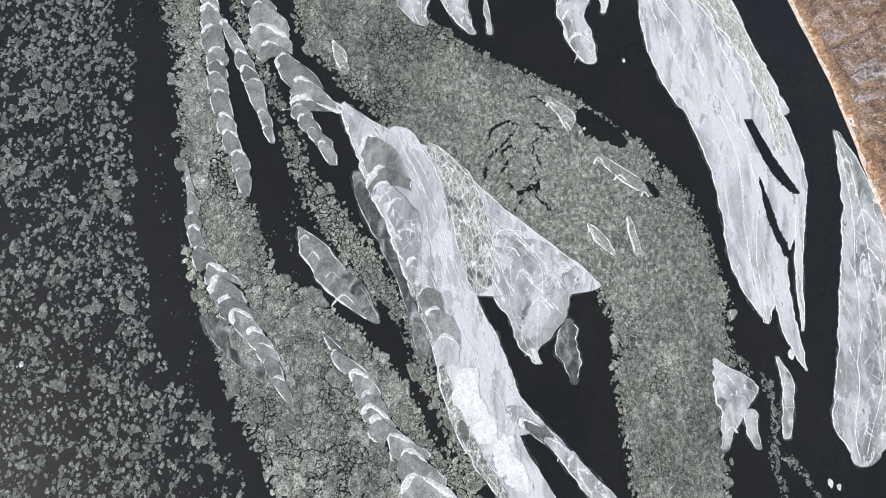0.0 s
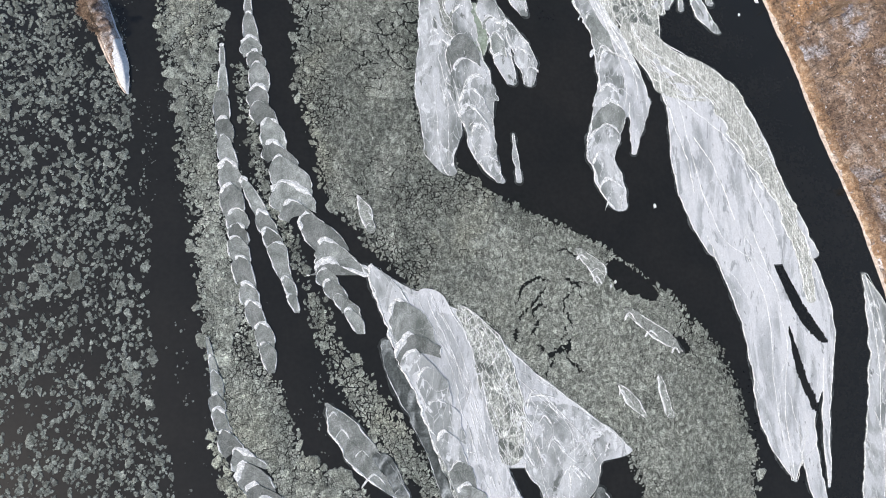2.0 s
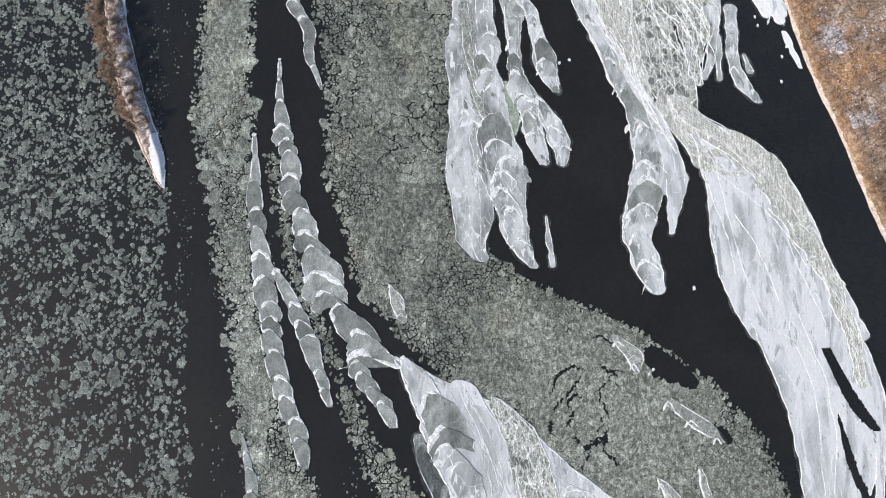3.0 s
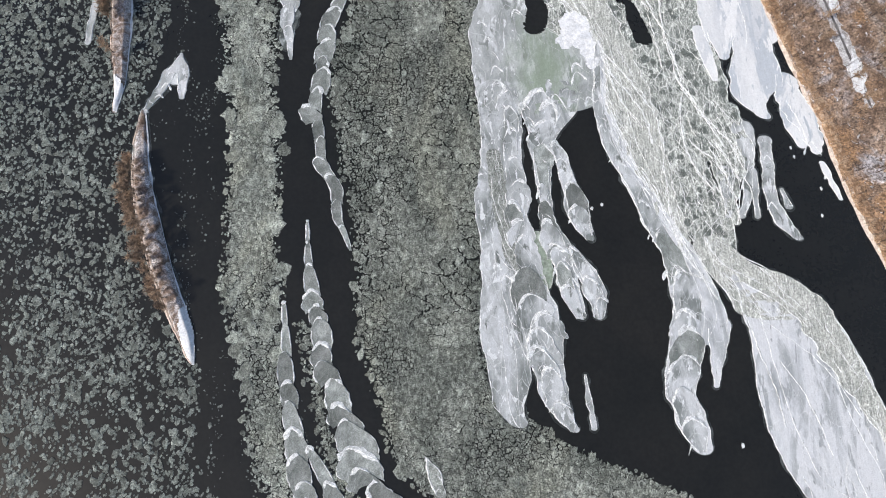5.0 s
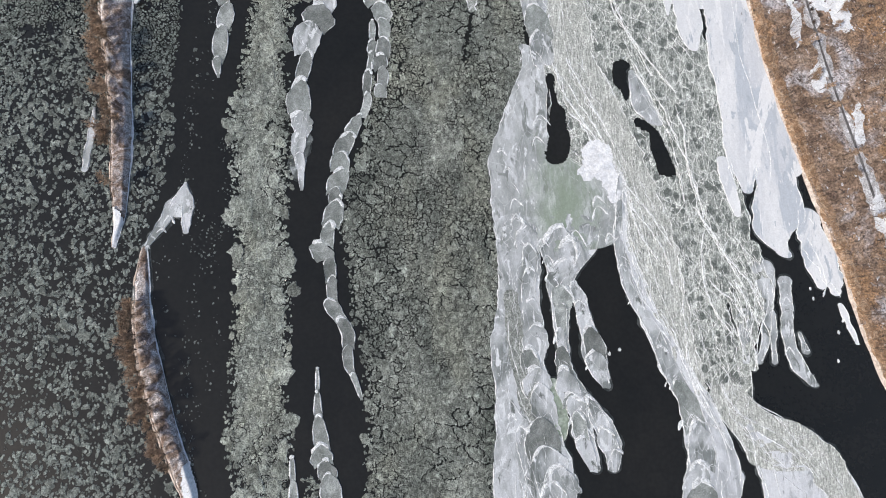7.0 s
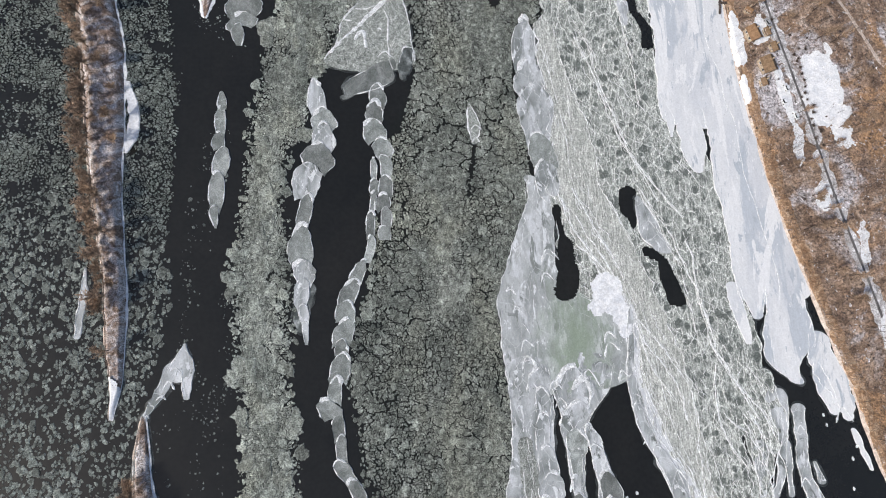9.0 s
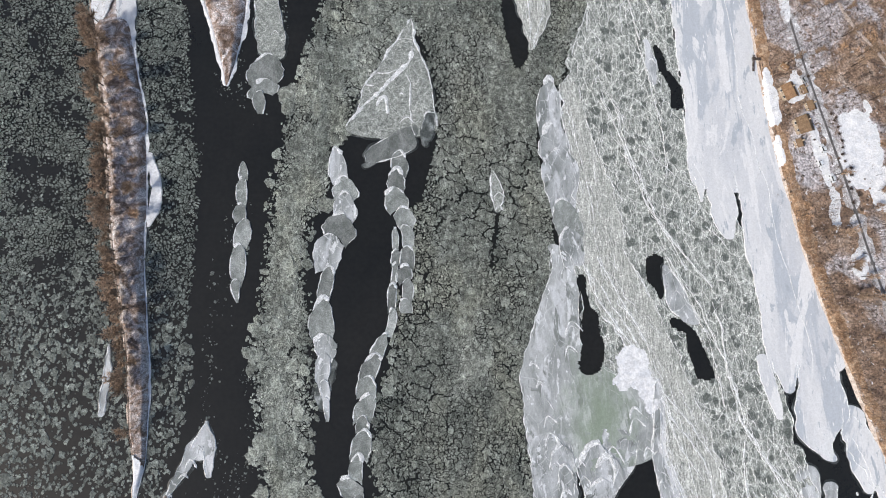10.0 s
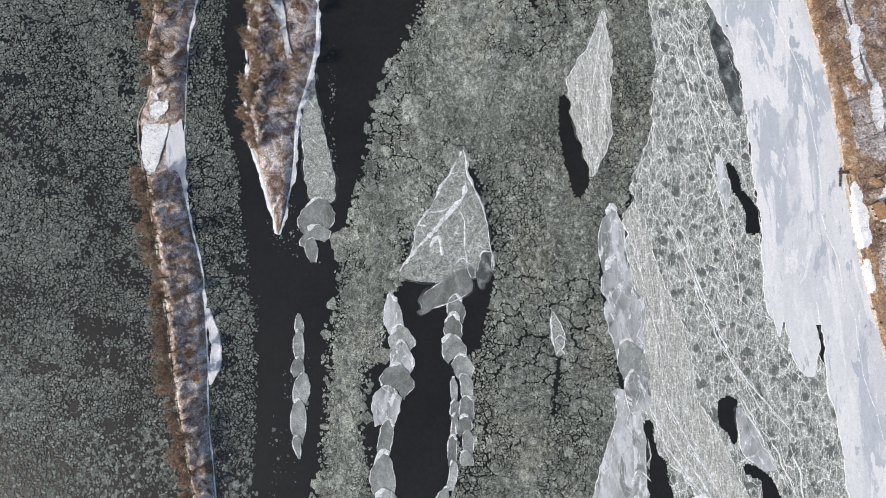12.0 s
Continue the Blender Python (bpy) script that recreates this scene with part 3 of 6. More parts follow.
ARCS += [(81.2, 167.6, 3.6), (82.6, 150.4, 2.6), (5.7, 180.7, 2.1), (9.0, 176.3, 2.3), (17.1, 146.7, 3.1)]
TINY = [(50.7, 204.4, 0.6), (137.8, 224.1, 0.6), (147.7, 209.8, 0.6), (150.4, 214.5, 0.6), (45.7, 193.6, 0.6), (46.4, 202.7, 0.6), (146.1, 197.9, 0.6), (97.8, 107.8, 0.8), (76.4, 74.4, 0.6), (78.3, 76, 0.6), (157.8, -16.1, 1.6), (-122.5, -15.5, 0.8), (167.2, -64.1, 1.2), (170.5, -65.6, 1), (136.9, 228.2, 0.6), (140.8, 234.2, 0.8), (144.2, 238.2, 0.6)]
BANK = [(-110, 222), (-60, 222), (-20, 220), (20, 214), (49.5, 206.2), (63.5, 203.1), (77.5, 199.9), (91.5, 197.4), (105.5, 193.3), (119.5, 188.5), (133.5, 182.1), (147.5, 175.7), (161.5, 175.4), (175.5, 169.4), (189.5, 165.4), (203.5, 156.2), (220, 156.8), (240, 150), (260, 144.4), (280, 138), (300, 131.8), (320, 127), (335, 124.4), (357.5, 119.7), (371.5, 117.6), (385.5, 117.3), (399.5, 115.1), (413.5, 113.3), (427.5, 113.1), (441.5, 113), (455.5, 111.2), (469.5, 110.3), (483.5, 104.4), (497.5, 103.8), (515, 101)]
LANE = [(-81.2, -34.9), (-67.2, -43.9), (-53.2, -48.7), (-39.2, -56), (-25.2, -68.4), (-11.2, -79.2), (2.8, -83.1), (16.8, -86.6), (30.8, -91.8), (44.8, -93.3), (58.8, -94.4), (72.8, -96.6), (86.8, -97.4), (100.8, -98.2), (114.8, -107.6), (128.8, -106.3), (142.8, -105.7), (156.8, -115), (170.8, -124.3), (184.8, -127.3), (198.8, -133), (212.8, -134.5), (226.8, -135.5), (240.8, -135), (254.8, -132.3), (268.8, -128.3), (282.8, -125.6), (296.8, -125.2), (310.8, -125.5), (324.8, -124.2), (338.8, -125.1), (352.8, -123.8), (366.8, -125.1), (380.8, -126.7), (394.8, -127.8), (408.8, -128.9), (422.8, -129.7), (436.8, -131.3), (450.8, -135.2), (464.8, -133.2), (478.8, -134.7), (492.8, -133.1), (506.8, -132.9)]
SLUSH_LANE = [(-83.6, -23.9, 40.2), (-63.6, -35.1, 30.5), (-43.6, -46, 17.3), (-23.6, -57.7, 4.5), (-3.6, -64.8, -11.8), (16.4, -71.7, -43), (36.4, -73.7, -49.1), (56.4, -77.8, -60.8), (76.4, -80.7, -65.8), (96.4, -83.9, -68.7), (116.4, -90, -74.1), (136.4, -89.5, -74.2), (156.4, -96.8, -77), (176.4, -100.5, -77.6), (196.4, -100.1, -79.8), (216.4, -100, -78.6), (236.4, -100.7, -79.9), (256.4, -101.5, -81.3), (276.4, -102.6, -81.4), (296.4, -104.6, -81.6), (316.4, -101.8, -83), (336.4, -99.2, -83.9), (356.4, -98.5, -73.7), (376.4, -94, -69.7), (396.4, -91, -62.7), (416.4, -85, -47.2), (436.4, -79.1, -25.7), (456.4, -75.2, -9.3), (476.4, -64.5, -9.4), (496.4, -55.1, -6.5)]
SLUSH_MAIN = [(-89.3, 92.2, 126.6), (-69.3, 87.9, 125.5), (-49.3, 85.8, 126.3), (-29.3, 83.4, 131), (-9.3, 84, 133.6), (10.7, 77.9, 134), (30.7, 48.3, 129.7), (50.7, 28.1, 120.3), (70.7, 1.3, 103.4), (90.7, -22.3, 75.8), (110.7, -37.4, 31), (130.7, -41.5, 4), (150.7, -48.7, -2.3), (170.7, -50, 4.2), (190.7, -51.1, 3.6), (210.7, -53.2, 4.1), (230.7, -57.1, 5.5), (250.7, -60, 6.2), (270.7, -58.7, 4.9), (290.7, -52.5, 8.8), (310.7, -50, 15.3), (330.7, -45.2, 21.4), (350.7, -42.7, 21.8), (370.7, -39.1, 20.9), (390.7, -30.7, 19.7), (410.7, -33.4, 28.5), (430.7, -40.6, 40.5), (450.7, -27.2, 42.7), (470.7, -12.2, 45), (490.7, -7.8, 45.7), (510.7, -3.2, 39.9)]
SLUSH_STRIP = [(-63.2, 27.6, 34.6), (-43.2, 19.9, 27.8), (-23.2, 8.8, 16.9), (-3.2, 2.1, 10.1), (16.8, -17.1, -1.9), (36.8, -30.6, -14.7), (56.8, -39.5, -30.5), (76.8, -45.9, -40.8), (96.8, -54, -47.9), (116.8, -63.3, -58.1), (136.8, -67.5, -62), (156.8, -71.7, -67.4), (176.8, -73.9, -69.6), (196.8, -74, -70)]
HOLES = []
HOLES.append([(280.5, 24.4, 30.6), (285.5, 22.9, 33.7), (291.7, 24.9, 34.6), (298.2, 25.5, 33.1), (304.7, 26.1, 32.5), (308.2, 27.1, 29.6), (313.9, 26.0, 28.5), (321.5, 25.0, 28.7)])
HOLES.append([(309.8, 59.4, 60.7), (312.8, 58.8, 61.8), (318.0, 54.6, 62.4), (323.7, 54.6, 62.9), (328.9, 55.5, 62.7)])
HOLES.append([(276.4, 72.5, 81.1), (283.0, 71.3, 79.3), (287.9, 69.6, 77.3), (295.4, 69.6, 74.5), (298.7, 63.7, 70.9), (302.3, 62.3, 68.0)])
HOLES.append([(410.4, 3.4, 6.7), (416.0, 2.1, 9.9), (425.3, 0.4, 10.7), (434.8, -0.8, 9.7), (444.6, -0.7, 6.8), (453.4, 0.2, 4.0)])
HOLES.append([(68.2, 91.1, 96.8), (73.4, 79.3, 95.5), (79.4, 74.6, 88.9), (85.5, 75.5, 80.5)])
HOLES.append([(46.8, 104.2, 109.1), (50.8, 100.8, 108.3), (54.8, 97.6, 103.8)])
HOLES.append([(352.4, -41.6, -37.7), (363.7, -41.9, -35.1), (375.2, -41.6, -31.7), (383.2, -37.9, -30.5)])
HOLES.append([(392.4, 72.1, 78.6), (402.2, 73.4, 78), (407.2, 70.8, 75.4), (411, 67.9, 72.2), (417.2, 67.1, 71.7), (422.7, 66.8, 68.6)])
HOLES.append([(49.9, 167.6, 172.8), (55.6, 162.5, 168.8), (60.2, 159.2, 165.7), (66.1, 156.4, 162.1), (73.5, 153.5, 158.4), (81.0, 150.5, 155.1), (88.7, 148.1, 152.1), (95.5, 147.8, 149.8)])
HOLES.append([(22.3, 160.8, 164.4), (29.1, 158.6, 162.4), (35.9, 155.9, 159.7), (42.9, 154.6, 158.0), (50.1, 153.9, 156.3), (57.5, 153.4, 154.1)])
HOLES.append([(324.3, -11.1, -10.2), (334.1, -9.7, -8.1), (344.8, -8.3, -6.3), (355.6, -7.4, -5.4)])
# ---- banks and islands ----
bank_y = np.array([r[0] for r in BANK])
bank_x = smooth(np.interp(np.arange(-110, 520, 4.0), bank_y, [r[1] for r in BANK]), 5)


def bank_at(y):
    return np.interp(y, np.arange(-110, 520, 4.0), bank_x) + 1.6 * (fbm(np.asarray(y) * 0.12, np.asarray(y) * 0, 4) - 0.5)


def ground_z(x, y):
    d = np.asarray(x) - bank_at(y)
    return -0.4 + 1.7 * np.clip(d / 3.0, 0, 1) + 2.6 * np.clip((d - 3) / 45, 0, 1) + 0.004 * np.clip(d - 50, 0, None)


def build_ground():
    off = np.concatenate([np.arange(0, 4, 0.5), np.arange(4, 90, 2.0), [100, 130, 180, 260, 400, 700, 1200, 2400]])
    ys = np.concatenate([[-2500, -1200, -600, -300, -180], np.arange(-120, 530, 2.0), [600, 800, 1200, 2000, 3000]])
    O, Y = np.meshgrid(off, ys)
    X = bank_at(Y) + O
    Z = ground_z(X, Y)
    v = np.stack([X, Y, Z], -1).reshape(-1, 3)
    n, m = X.shape
    q = np.arange(n * m).reshape(n, m)
    f = np.stack([q[:-1, :-1], q[:-1, 1:], q[1:, 1:], q[1:, :-1]], -1).reshape(-1, 4)
    g = part("ground", raw_mesh("ground", v, f, "bank"), None, "", True)
    tagged(g, "brown wooded river bank with patches of old snow", "ground", "", "structure")


build_ground()


def ribbon(name, label, category, pts, w, mat, lift, kind="structure", wob=0.0, seed=0):
    """A strip laid on the bank along a line of a few bends."""
    a = np.array(pts, float)
    s = np.concatenate([[0], np.cumsum(np.hypot(*np.diff(a, axis=0).T))])
    t = np.arange(0, s[-1], 1.5)
    x, y = smooth(np.interp(t, s, a[:, 0]), 5), smooth(np.interp(t, s, a[:, 1]), 5)
    tx, ty = np.gradient(x), np.gradient(y)
    L = np.hypot(tx, ty)
    ww = 0.5 * w * (1 + wob * (fbm(t * 0.3, t * 0, seed, 5) - 0.5) * 2.6)
    ww *= np.clip(np.minimum(t, t[-1] - t) / (0.5 * w), 0.05, 1) ** 0.5
    rows = [np.stack([x + k * -ty / L * ww, y + k * tx / L * ww], -1) for k in (-1, -0.4, 0.4, 1)]
    v = np.concatenate([np.column_stack([r, ground_z(r[:, 0], r[:, 1]) + (lift if 0 < j < 3 else lift - 0.12)]) for j, r in enumerate(rows)])
    n = len(t)
    f = [(j * n + i, (j + 1) * n + i, (j + 1) * n + i + 1, j * n + i + 1) for j in range(3) for i in range(n - 1)]
    f = [tuple(reversed(q)) for q in f]
    return tagged(part(name, raw_mesh(name, v, f, mat), None, "", True), label, category, "", kind)


ys_b = np.arange(-60, 515, 6.0)
ribbon("shore", "pale sand and ice along the water's edge", "shore", [(float(bank_at(y)) + 0.6, y) for y in ys_b], 2.6, "sand", 0.1, wob=0.5)
ribbon("reed_belt", "orange dry reeds along the bank", "reeds", [(float(bank_at(y)) + 4.2, y) for y in ys_b], 5.0, "reed", 0.14, "stuff", wob=0.6, seed=3)
ROAD = [(118, 515), (121.2, 490), (126, 462), (131, 441), (136, 413), (140, 395.5), (144.5, 375.5), (149, 355.5), (154, 329), (159, 308), (166, 282), (175, 245)]
ribbon("road_verge", "pale snowy verge beside the track", "verge", ROAD, 5.2, "verge", 0.19, wob=0.9, seed=5)
ribbon("road", "narrow dark track running along the bank", "road", ROAD, 2.0, "road", 0.22, wob=0.2)
ribbon("footpath", "pale forest path through the wood", "path", [(155, 446), (160.3, 432), (172.8, 418), (181.9, 401), (190, 384)], 1.6, "sand", 0.2, wob=0.4)
def snow_patch(label, x, y, rx, ry, seed, ragged=0.9, step=0.8, level=None, turn=0.0):
    """Old snow lying on the bank, or on ice at a given level, melted to a ragged outline."""
    xs, ys = np.arange(x - 1.5 * rx, x + 1.5 * rx, step), np.arange(y - 1.5 * ry, y + 1.5 * ry, step)
    X, Y = np.meshgrid(xs, ys)
    xo, yo = X - x + turn * (Y - y), Y - y
    keep = np.hypot(xo / rx, yo / ry) + ragged * 2 * (fbm(X * 0.16, Y * 0.16, seed, 5) - 0.5) < 1
    if level is None:
        keep &= X > bank_at(Y) + 0.8
    elif callable(level):
        keep &= level(X, Y)[1]
    X, Y = X + step * 0.6 * (vnoise(X * 1.7, Y * 1.7, seed + 1) - 0.5), Y + step * 0.6 * (vnoise(X * 1.7, Y * 1.7, seed + 2) - 0.5)
    v = np.stack([X, Y, (ground_z(X, Y) + 0.2 if level is None else level(X, Y)[0] if callable(level) else level) + 0.08 * fbm(X * 0.4, Y * 0.4, seed)], -1).reshape(-1, 3)
    n, m = X.shape
    q = np.arange(n * m).reshape(n, m)
    f = np.stack([q[:-1, :-1], q[:-1, 1:], q[1:, 1:], q[1:, :-1]], -1)[keep[:-1, :-1]]
    if len(f) < 6:
        return
    used_v = np.unique(f)
    back = np.zeros(n * m, int)
    back[used_v] = np.arange(len(used_v))
    tagged(part("snow_patch", raw_mesh("snow_patch", v[used_v], back[f], "snow"), None, "", True), label, "snow", "snow patches on the bank" if level is None else "snow drifts on the ice", "stuff")


snow_patch("open snow field beside the track", 157.5, 371, 9, 19, 5, 0.7, step=0.4)
snow_patch("open snow field beside the track", 163, 358, 5, 12, 12, 0.9, step=0.4)
snow_patch("trampled snow yard between houses and shore", 118.6, 396, 3.2, 16, 6, 0.7, step=0.4, turn=0.03)
snow_patch("trampled snow yard between houses and shore", 119.4, 374, 2.2, 11, 13, 0.9, step=0.4)
snow_patch("snow strip beside the parked cars", 138.4, 368, 2.4, 15, 7, 0.7, step=0.4, turn=0.2)
snow_patch("snow lying around the houses", 131, 403, 4.5, 8, 8, 1.1, step=0.4)
snow_patch("snow lying beside the track", 142, 345, 2.4, 12, 9, 1.2, step=0.4)
snow_patch("snow lying beside the track", 130, 440, 2.2, 10, 10, 1.2, step=0.4)
snow_patch("snow lying beside the track", 124, 468, 2.2, 12, 11, 1.2, step=0.4)
snow_patch("old snow among the trees", 150, 322, 3, 9, 14, 0.9, step=0.4)
snow_patch("old snow among the trees", 166, 300, 3, 10, 15, 0.9, step=0.4)
snow_patch("old snow among the trees", 172, 262, 3, 9, 16, 1.0, step=0.4)


def island(label, rows, high, seed, snow_side=0.07, dip=(0, 1), edge=(0.8, "sand")):
    t = thing("island", label, "island")
    ys, xl, xr = dense(rows, 1.0, 4)
    xl = xl + 0.8 * (fbm(ys * 0.25, ys * 0, seed) - 0.5)
    xr = xr + 0.8 * (fbm(ys * 0.25, ys * 0 + 5, seed + 1) - 0.5)
    COVER.append((ys, xl - 0.4, xr + 0.4))
    us = np.linspace(0, 1, 15)
    X = xl[:, None] + np.maximum(xr - xl, 0.2)[:, None] * us
    Y = np.repeat(ys[:, None], len(us), 1)
    hw = np.minimum(1, (xr - xl) / 8)[:, None]
    Z = -0.3 + high * hw * np.clip(np.sin(np.pi * us) * 1.6, 0, 1) + 0.35 * hw * (fbm(X * 0.4, Y * 0.4, seed) - 0.5) * np.sin(np.pi * us) + 0.3
    Z = Z * (1 - np.exp(-(((Y - dip[0]) / dip[1]) ** 4)))
    Z[:, 0] = Z[:, -1] = -0.3
    n, m = X.shape
    q = np.arange(n * m).reshape(n, m)
    f = np.stack([q[:-1, :-1], q[:-1, 1:], q[1:, 1:], q[1:, :-1]], -1).reshape(-1, 4)
    part("soil", raw_mesh("soil", np.stack([X, Y, Z], -1).reshape(-1, 3), f, "isle"), t, "brown leaf litter with thin snow", True)
    slab("snow_fringe", [(a, c - max(0.0, (c - b_) * snow_side * 5 * (float(vnoise(a * 0.07, 2.0, seed)) - 0.45)), c + 0.1 + max(0.0, 1.2 * (float(vnoise(a * 0.1, 7.0, seed)) - 0.4))) for a, b_, c in zip(ys[::4], xl[::4], xr[::4])], 0.3, 0.6, "snow", t, 0.9, 5, seed + 3, label="blue-white ice and snow along one shore")
    ridge(xl - 0.1, ys, 0.25, edge[0], 0.3, t, seed, edge[1], "shore_edge")
    if edge[1] == "snow":
        ridge(xr, ys, 0.25, edge[0], 0.3, t, seed + 4, edge[1], "shore_edge")
    return t, (ys, xl, xr, high)


snow_patch("snow drift lying on the ice leg", 26.5, -26, 4, 8, 21, 0.9, 0.5, 0.36, 0.1)
snow_patch("snow drift lying on the ice leg", 32, -38, 4.5, 7, 22, 1.0, 0.5, 0.36, 0.5)
snow_patch("snow drift lying on the ice leg", 44, -54, 5, 11, 23, 1.1, 0.5, 0.36, 0.5)
snow_patch("bright snow patch on the ice sheet", 45, 282.5, 8, 8, 24, 0.8, 0.5, 0.3)
snow_patch("bright snow patch on the ice sheet", 50.5, 272, 3.6, 8, 25, 0.9, 0.5, 0.3)

_, LONG = island("long wooded island with bare willows and snowy shores", [(245.2, -144.6, -143.8), (257.9, -144.6, -140.5), (269.9, -147.1, -140.6), (282.2, -147.7, -139.8), (288.3, -148.9, -140.7), (294.7, -148.7, -140.5), (308.9, -151.2, -142.1), (329.9, -154.8, -144.2), (351.3, -157.8, -143.6), (373, -159.7, -144.1), (395.3, -162.4, -146.5), (406.6, -164.3, -149.5), (418, -165.7, -151.2), (429.6, -168.1, -152.8), (441.2, -169.8, -151.2), (450.7, -169.8, -151.2), (465, -163.9, -150.8), (480.4, -166.7, -149.3), (499.3, -162.1, -145.6), (518.4, -156.9, -139.7)], 2.2, 1, 0.16, (438, 13))
_, SMALL = island("small wooded island with brown brush and snowy tip", [(146.3, -109.3, -108.6), (155.8, -114.9, -109.3), (166.4, -119.6, -112.3), (177.1, -124.3, -116.8), (187.9, -128.5, -120.1), (199, -131.9, -123.4), (214.8, -135.1, -127.5), (221.6, -135.5, -129.2), (233.3, -135.7, -130.6), (246.1, -133.6, -132.3)], 1.8, 2, 0.3)
_, UPPER = island("wooded island with pointed snowy tip", [(401.1, -115.9, -115), (406.9, -116.4, -113.1), (416, -119, -111), (427.4, -122.1, -108.7), (436.7, -125, -107.5), (441.3, -126.2, -107.2), (450.6, -127, -105.7), (462.2, -125.9, -101.7), (473.9, -126.3, -98.2), (485.8, -125.2, -96.6), (497.7, -123.4, -97.1), (517.1, -120.2, -96.9)], 2.2, 3, 0.2, edge=(1.8, "snow"))

# ---- ice sheets ----
ice_sheet("grey and white ice tongue with arched ridges", [(11.9, 6.4, 81.1), (16.7, 3.8, 76.1), (25.4, 1.1, 64.3), (34.1, -2.3, 52.8), (42.9, -7.2, 41.9), (51.9, -10.4, 32.1), (60.9, -13.9, 23.7), (67.6, -15.6, 9.6), (74.3, -18.6, -4.8), (82.2, -22.4, -20.8)], seed=1, mat="white", lines=(0.8,), webs=20, rim_width=1.1, z=0.2, veins=[(0.5, [(25.7, 55.2), (28.6, 44.3), (32.6, 33.7), (34.5, 25.4), (37.4, 15.2), (43.5, 3.1), (49.6, -6.9), (52.7, -14.8)]), (0.4, [(27.9, 55.3), (31.7, 38.0), (38.2, 25.5), (44.7, 9.2), (48.7, -2.9)]), (0.35, [(30.0, 50.9), (32.7, 35.9), (36.0, 25.4), (40.6, 13.2)]), (0.4, [(42.7, 38.3), (51.0, 27.9), (59.2, 19.7), (65.3, 10.5), (68.2, 4.4)]), (0.4, [(-7.6, 73.7), (5.7, 56.9), (15.4, 41.9), (21.6, 28.3), (25.6, 15.1), (32.8, -0.8), (41.1, -14.6)]), (0.35, [(1.4, 68.1), (11.2, 50.4), (17.4, 33.5), (22.5, 19.2)])], strands=3)
ice_sheet("white ridged ice tongue between dark water", [(-38.5, 21.9, 55.2), (-28.9, 18.5, 46.6), (-18.9, 16.4, 43.6), (-8.7, 15, 39.6), (1.7, 10.8, 33.5), (13.1, 6, 29.5)], seed=8, mat="white", lines=(0.4, 0.55, 0.7, 0.85), webs=8, z=0.2, rims=(0.5, 1))
ice_sheet("snowy white ice leg at the tongue's foot", [(-83, 51.2, 71.2), (-64.4, 39.9, 58.9), (-58.2, 35.1, 55.3), (-48.5, 27.2, 48.7), (-37.2, 21.5, 43.9)], seed=15, mat="white", lines=(0.2,))
ice_sheet("grey ice leg with arched ridges", [(-84.5, 84.1, 94.5), (-65.6, 71.9, 81.5), (-59.3, 67, 75.6), (-49.3, 59.4, 65.6), (-43.3, 52, 60.2), (-37.6, 43.3, 54.8)], seed=22, arcs=5)
ice_sheet("grey ice lobe with ragged white edge", [(-17.8, 53.7, 55.8), (-14.8, 50.8, 53.7), (-8.9, 46.6, 58.1), (-4.9, 44.6, 62.5), (-0.8, 42.8, 65.2), (3.2, 40.9, 68.1), (7.3, 39.3, 68.1), (11.1, 37.9, 74.0), (15.7, 36.6, 77.5), (19.7, 35.8, 72.4), (25.8, 34.7, 62.9)], seed=29, lines=(0.2, 0.6), arcs=5, blunt=True, cross=12, rough=2.0, veins=[(0.6, [(38.3, 28.0), (40.3, 33.1), (45.8, 33.7), (51.2, 31.7)]), (0.7, [(46.3, 12.2), (47.0, 17.0), (49.4, 17.4), (53.5, 12.3), (59.7, 6.3), (64.8, 0.2)]), (0.6, [(56.0, -6.9), (55.8, 1.2), (55.0, 7.2), (57.6, 7.3), (61.7, 2.2)]), (0.4, [(69.7, 11.7), (72.1, 16.0), (75.5, 18.2)])])
ice_sheet("grey ice sheet with white flow ridges", [(151.3, -2, 29.9), (162.2, -2.3, 29.1), (173.3, -0.2, 24.9), (184.7, -0.7, 22.1), (196.2, -1.3, 20), (200.6, -1.5, 19.7), (209.3, -2, 19.8), (220.4, 1.1, 18.8), (231.6, 1.4, 18.8), (243.1, 1.7, 19.4), (254.7, 0.8, 18.5)], seed=36, webs=14, veins=[(0.3, [(5.7, 180.1), (7.5, 168.2), (10.5, 154.9), (12.5, 143.6), (13.9, 136.7)]), (0.3, [(9.0, 176.8), (12.1, 168.0), (15.0, 154.6), (17.1, 143.3)]), (0.4, [(-1.6, 194.2), (3.8, 187.6), (10.2, 179.9), (17.9, 174.2), (18.9, 167.6), (24.3, 156.3), (28.8, 151.5)]), (0.3, [(10.4, 210.9), (11.4, 198.1), (15.0, 185.1), (18.5, 176.4)]), (0.3, [(4.2, 221.7), (6.7, 202.4), (9.5, 189.6), (14.9, 183.0)])])
ice_sheet("pale grey ice lobe with white rim", [(119.6, 9.5, 11), (126.3, 1.6, 12.9), (132.4, 0.3, 16.4), (140.8, -0.1, 16.3), (153.3, -2.1, 16.6)], seed=43, lines=(0.4, 0.7), blunt=True)
ice_sheet("white rounded ice lobe", [(116.6, 30.2, 32.1), (121.2, 24.2, 31.6), (129.6, 19.7, 30.7), (140.2, 17.9, 30.4), (146.7, 14.2, 29.7), (155.4, 10.3, 31)], seed=50, lines=(0.2, 0.4), arcs=3, blunt=True)
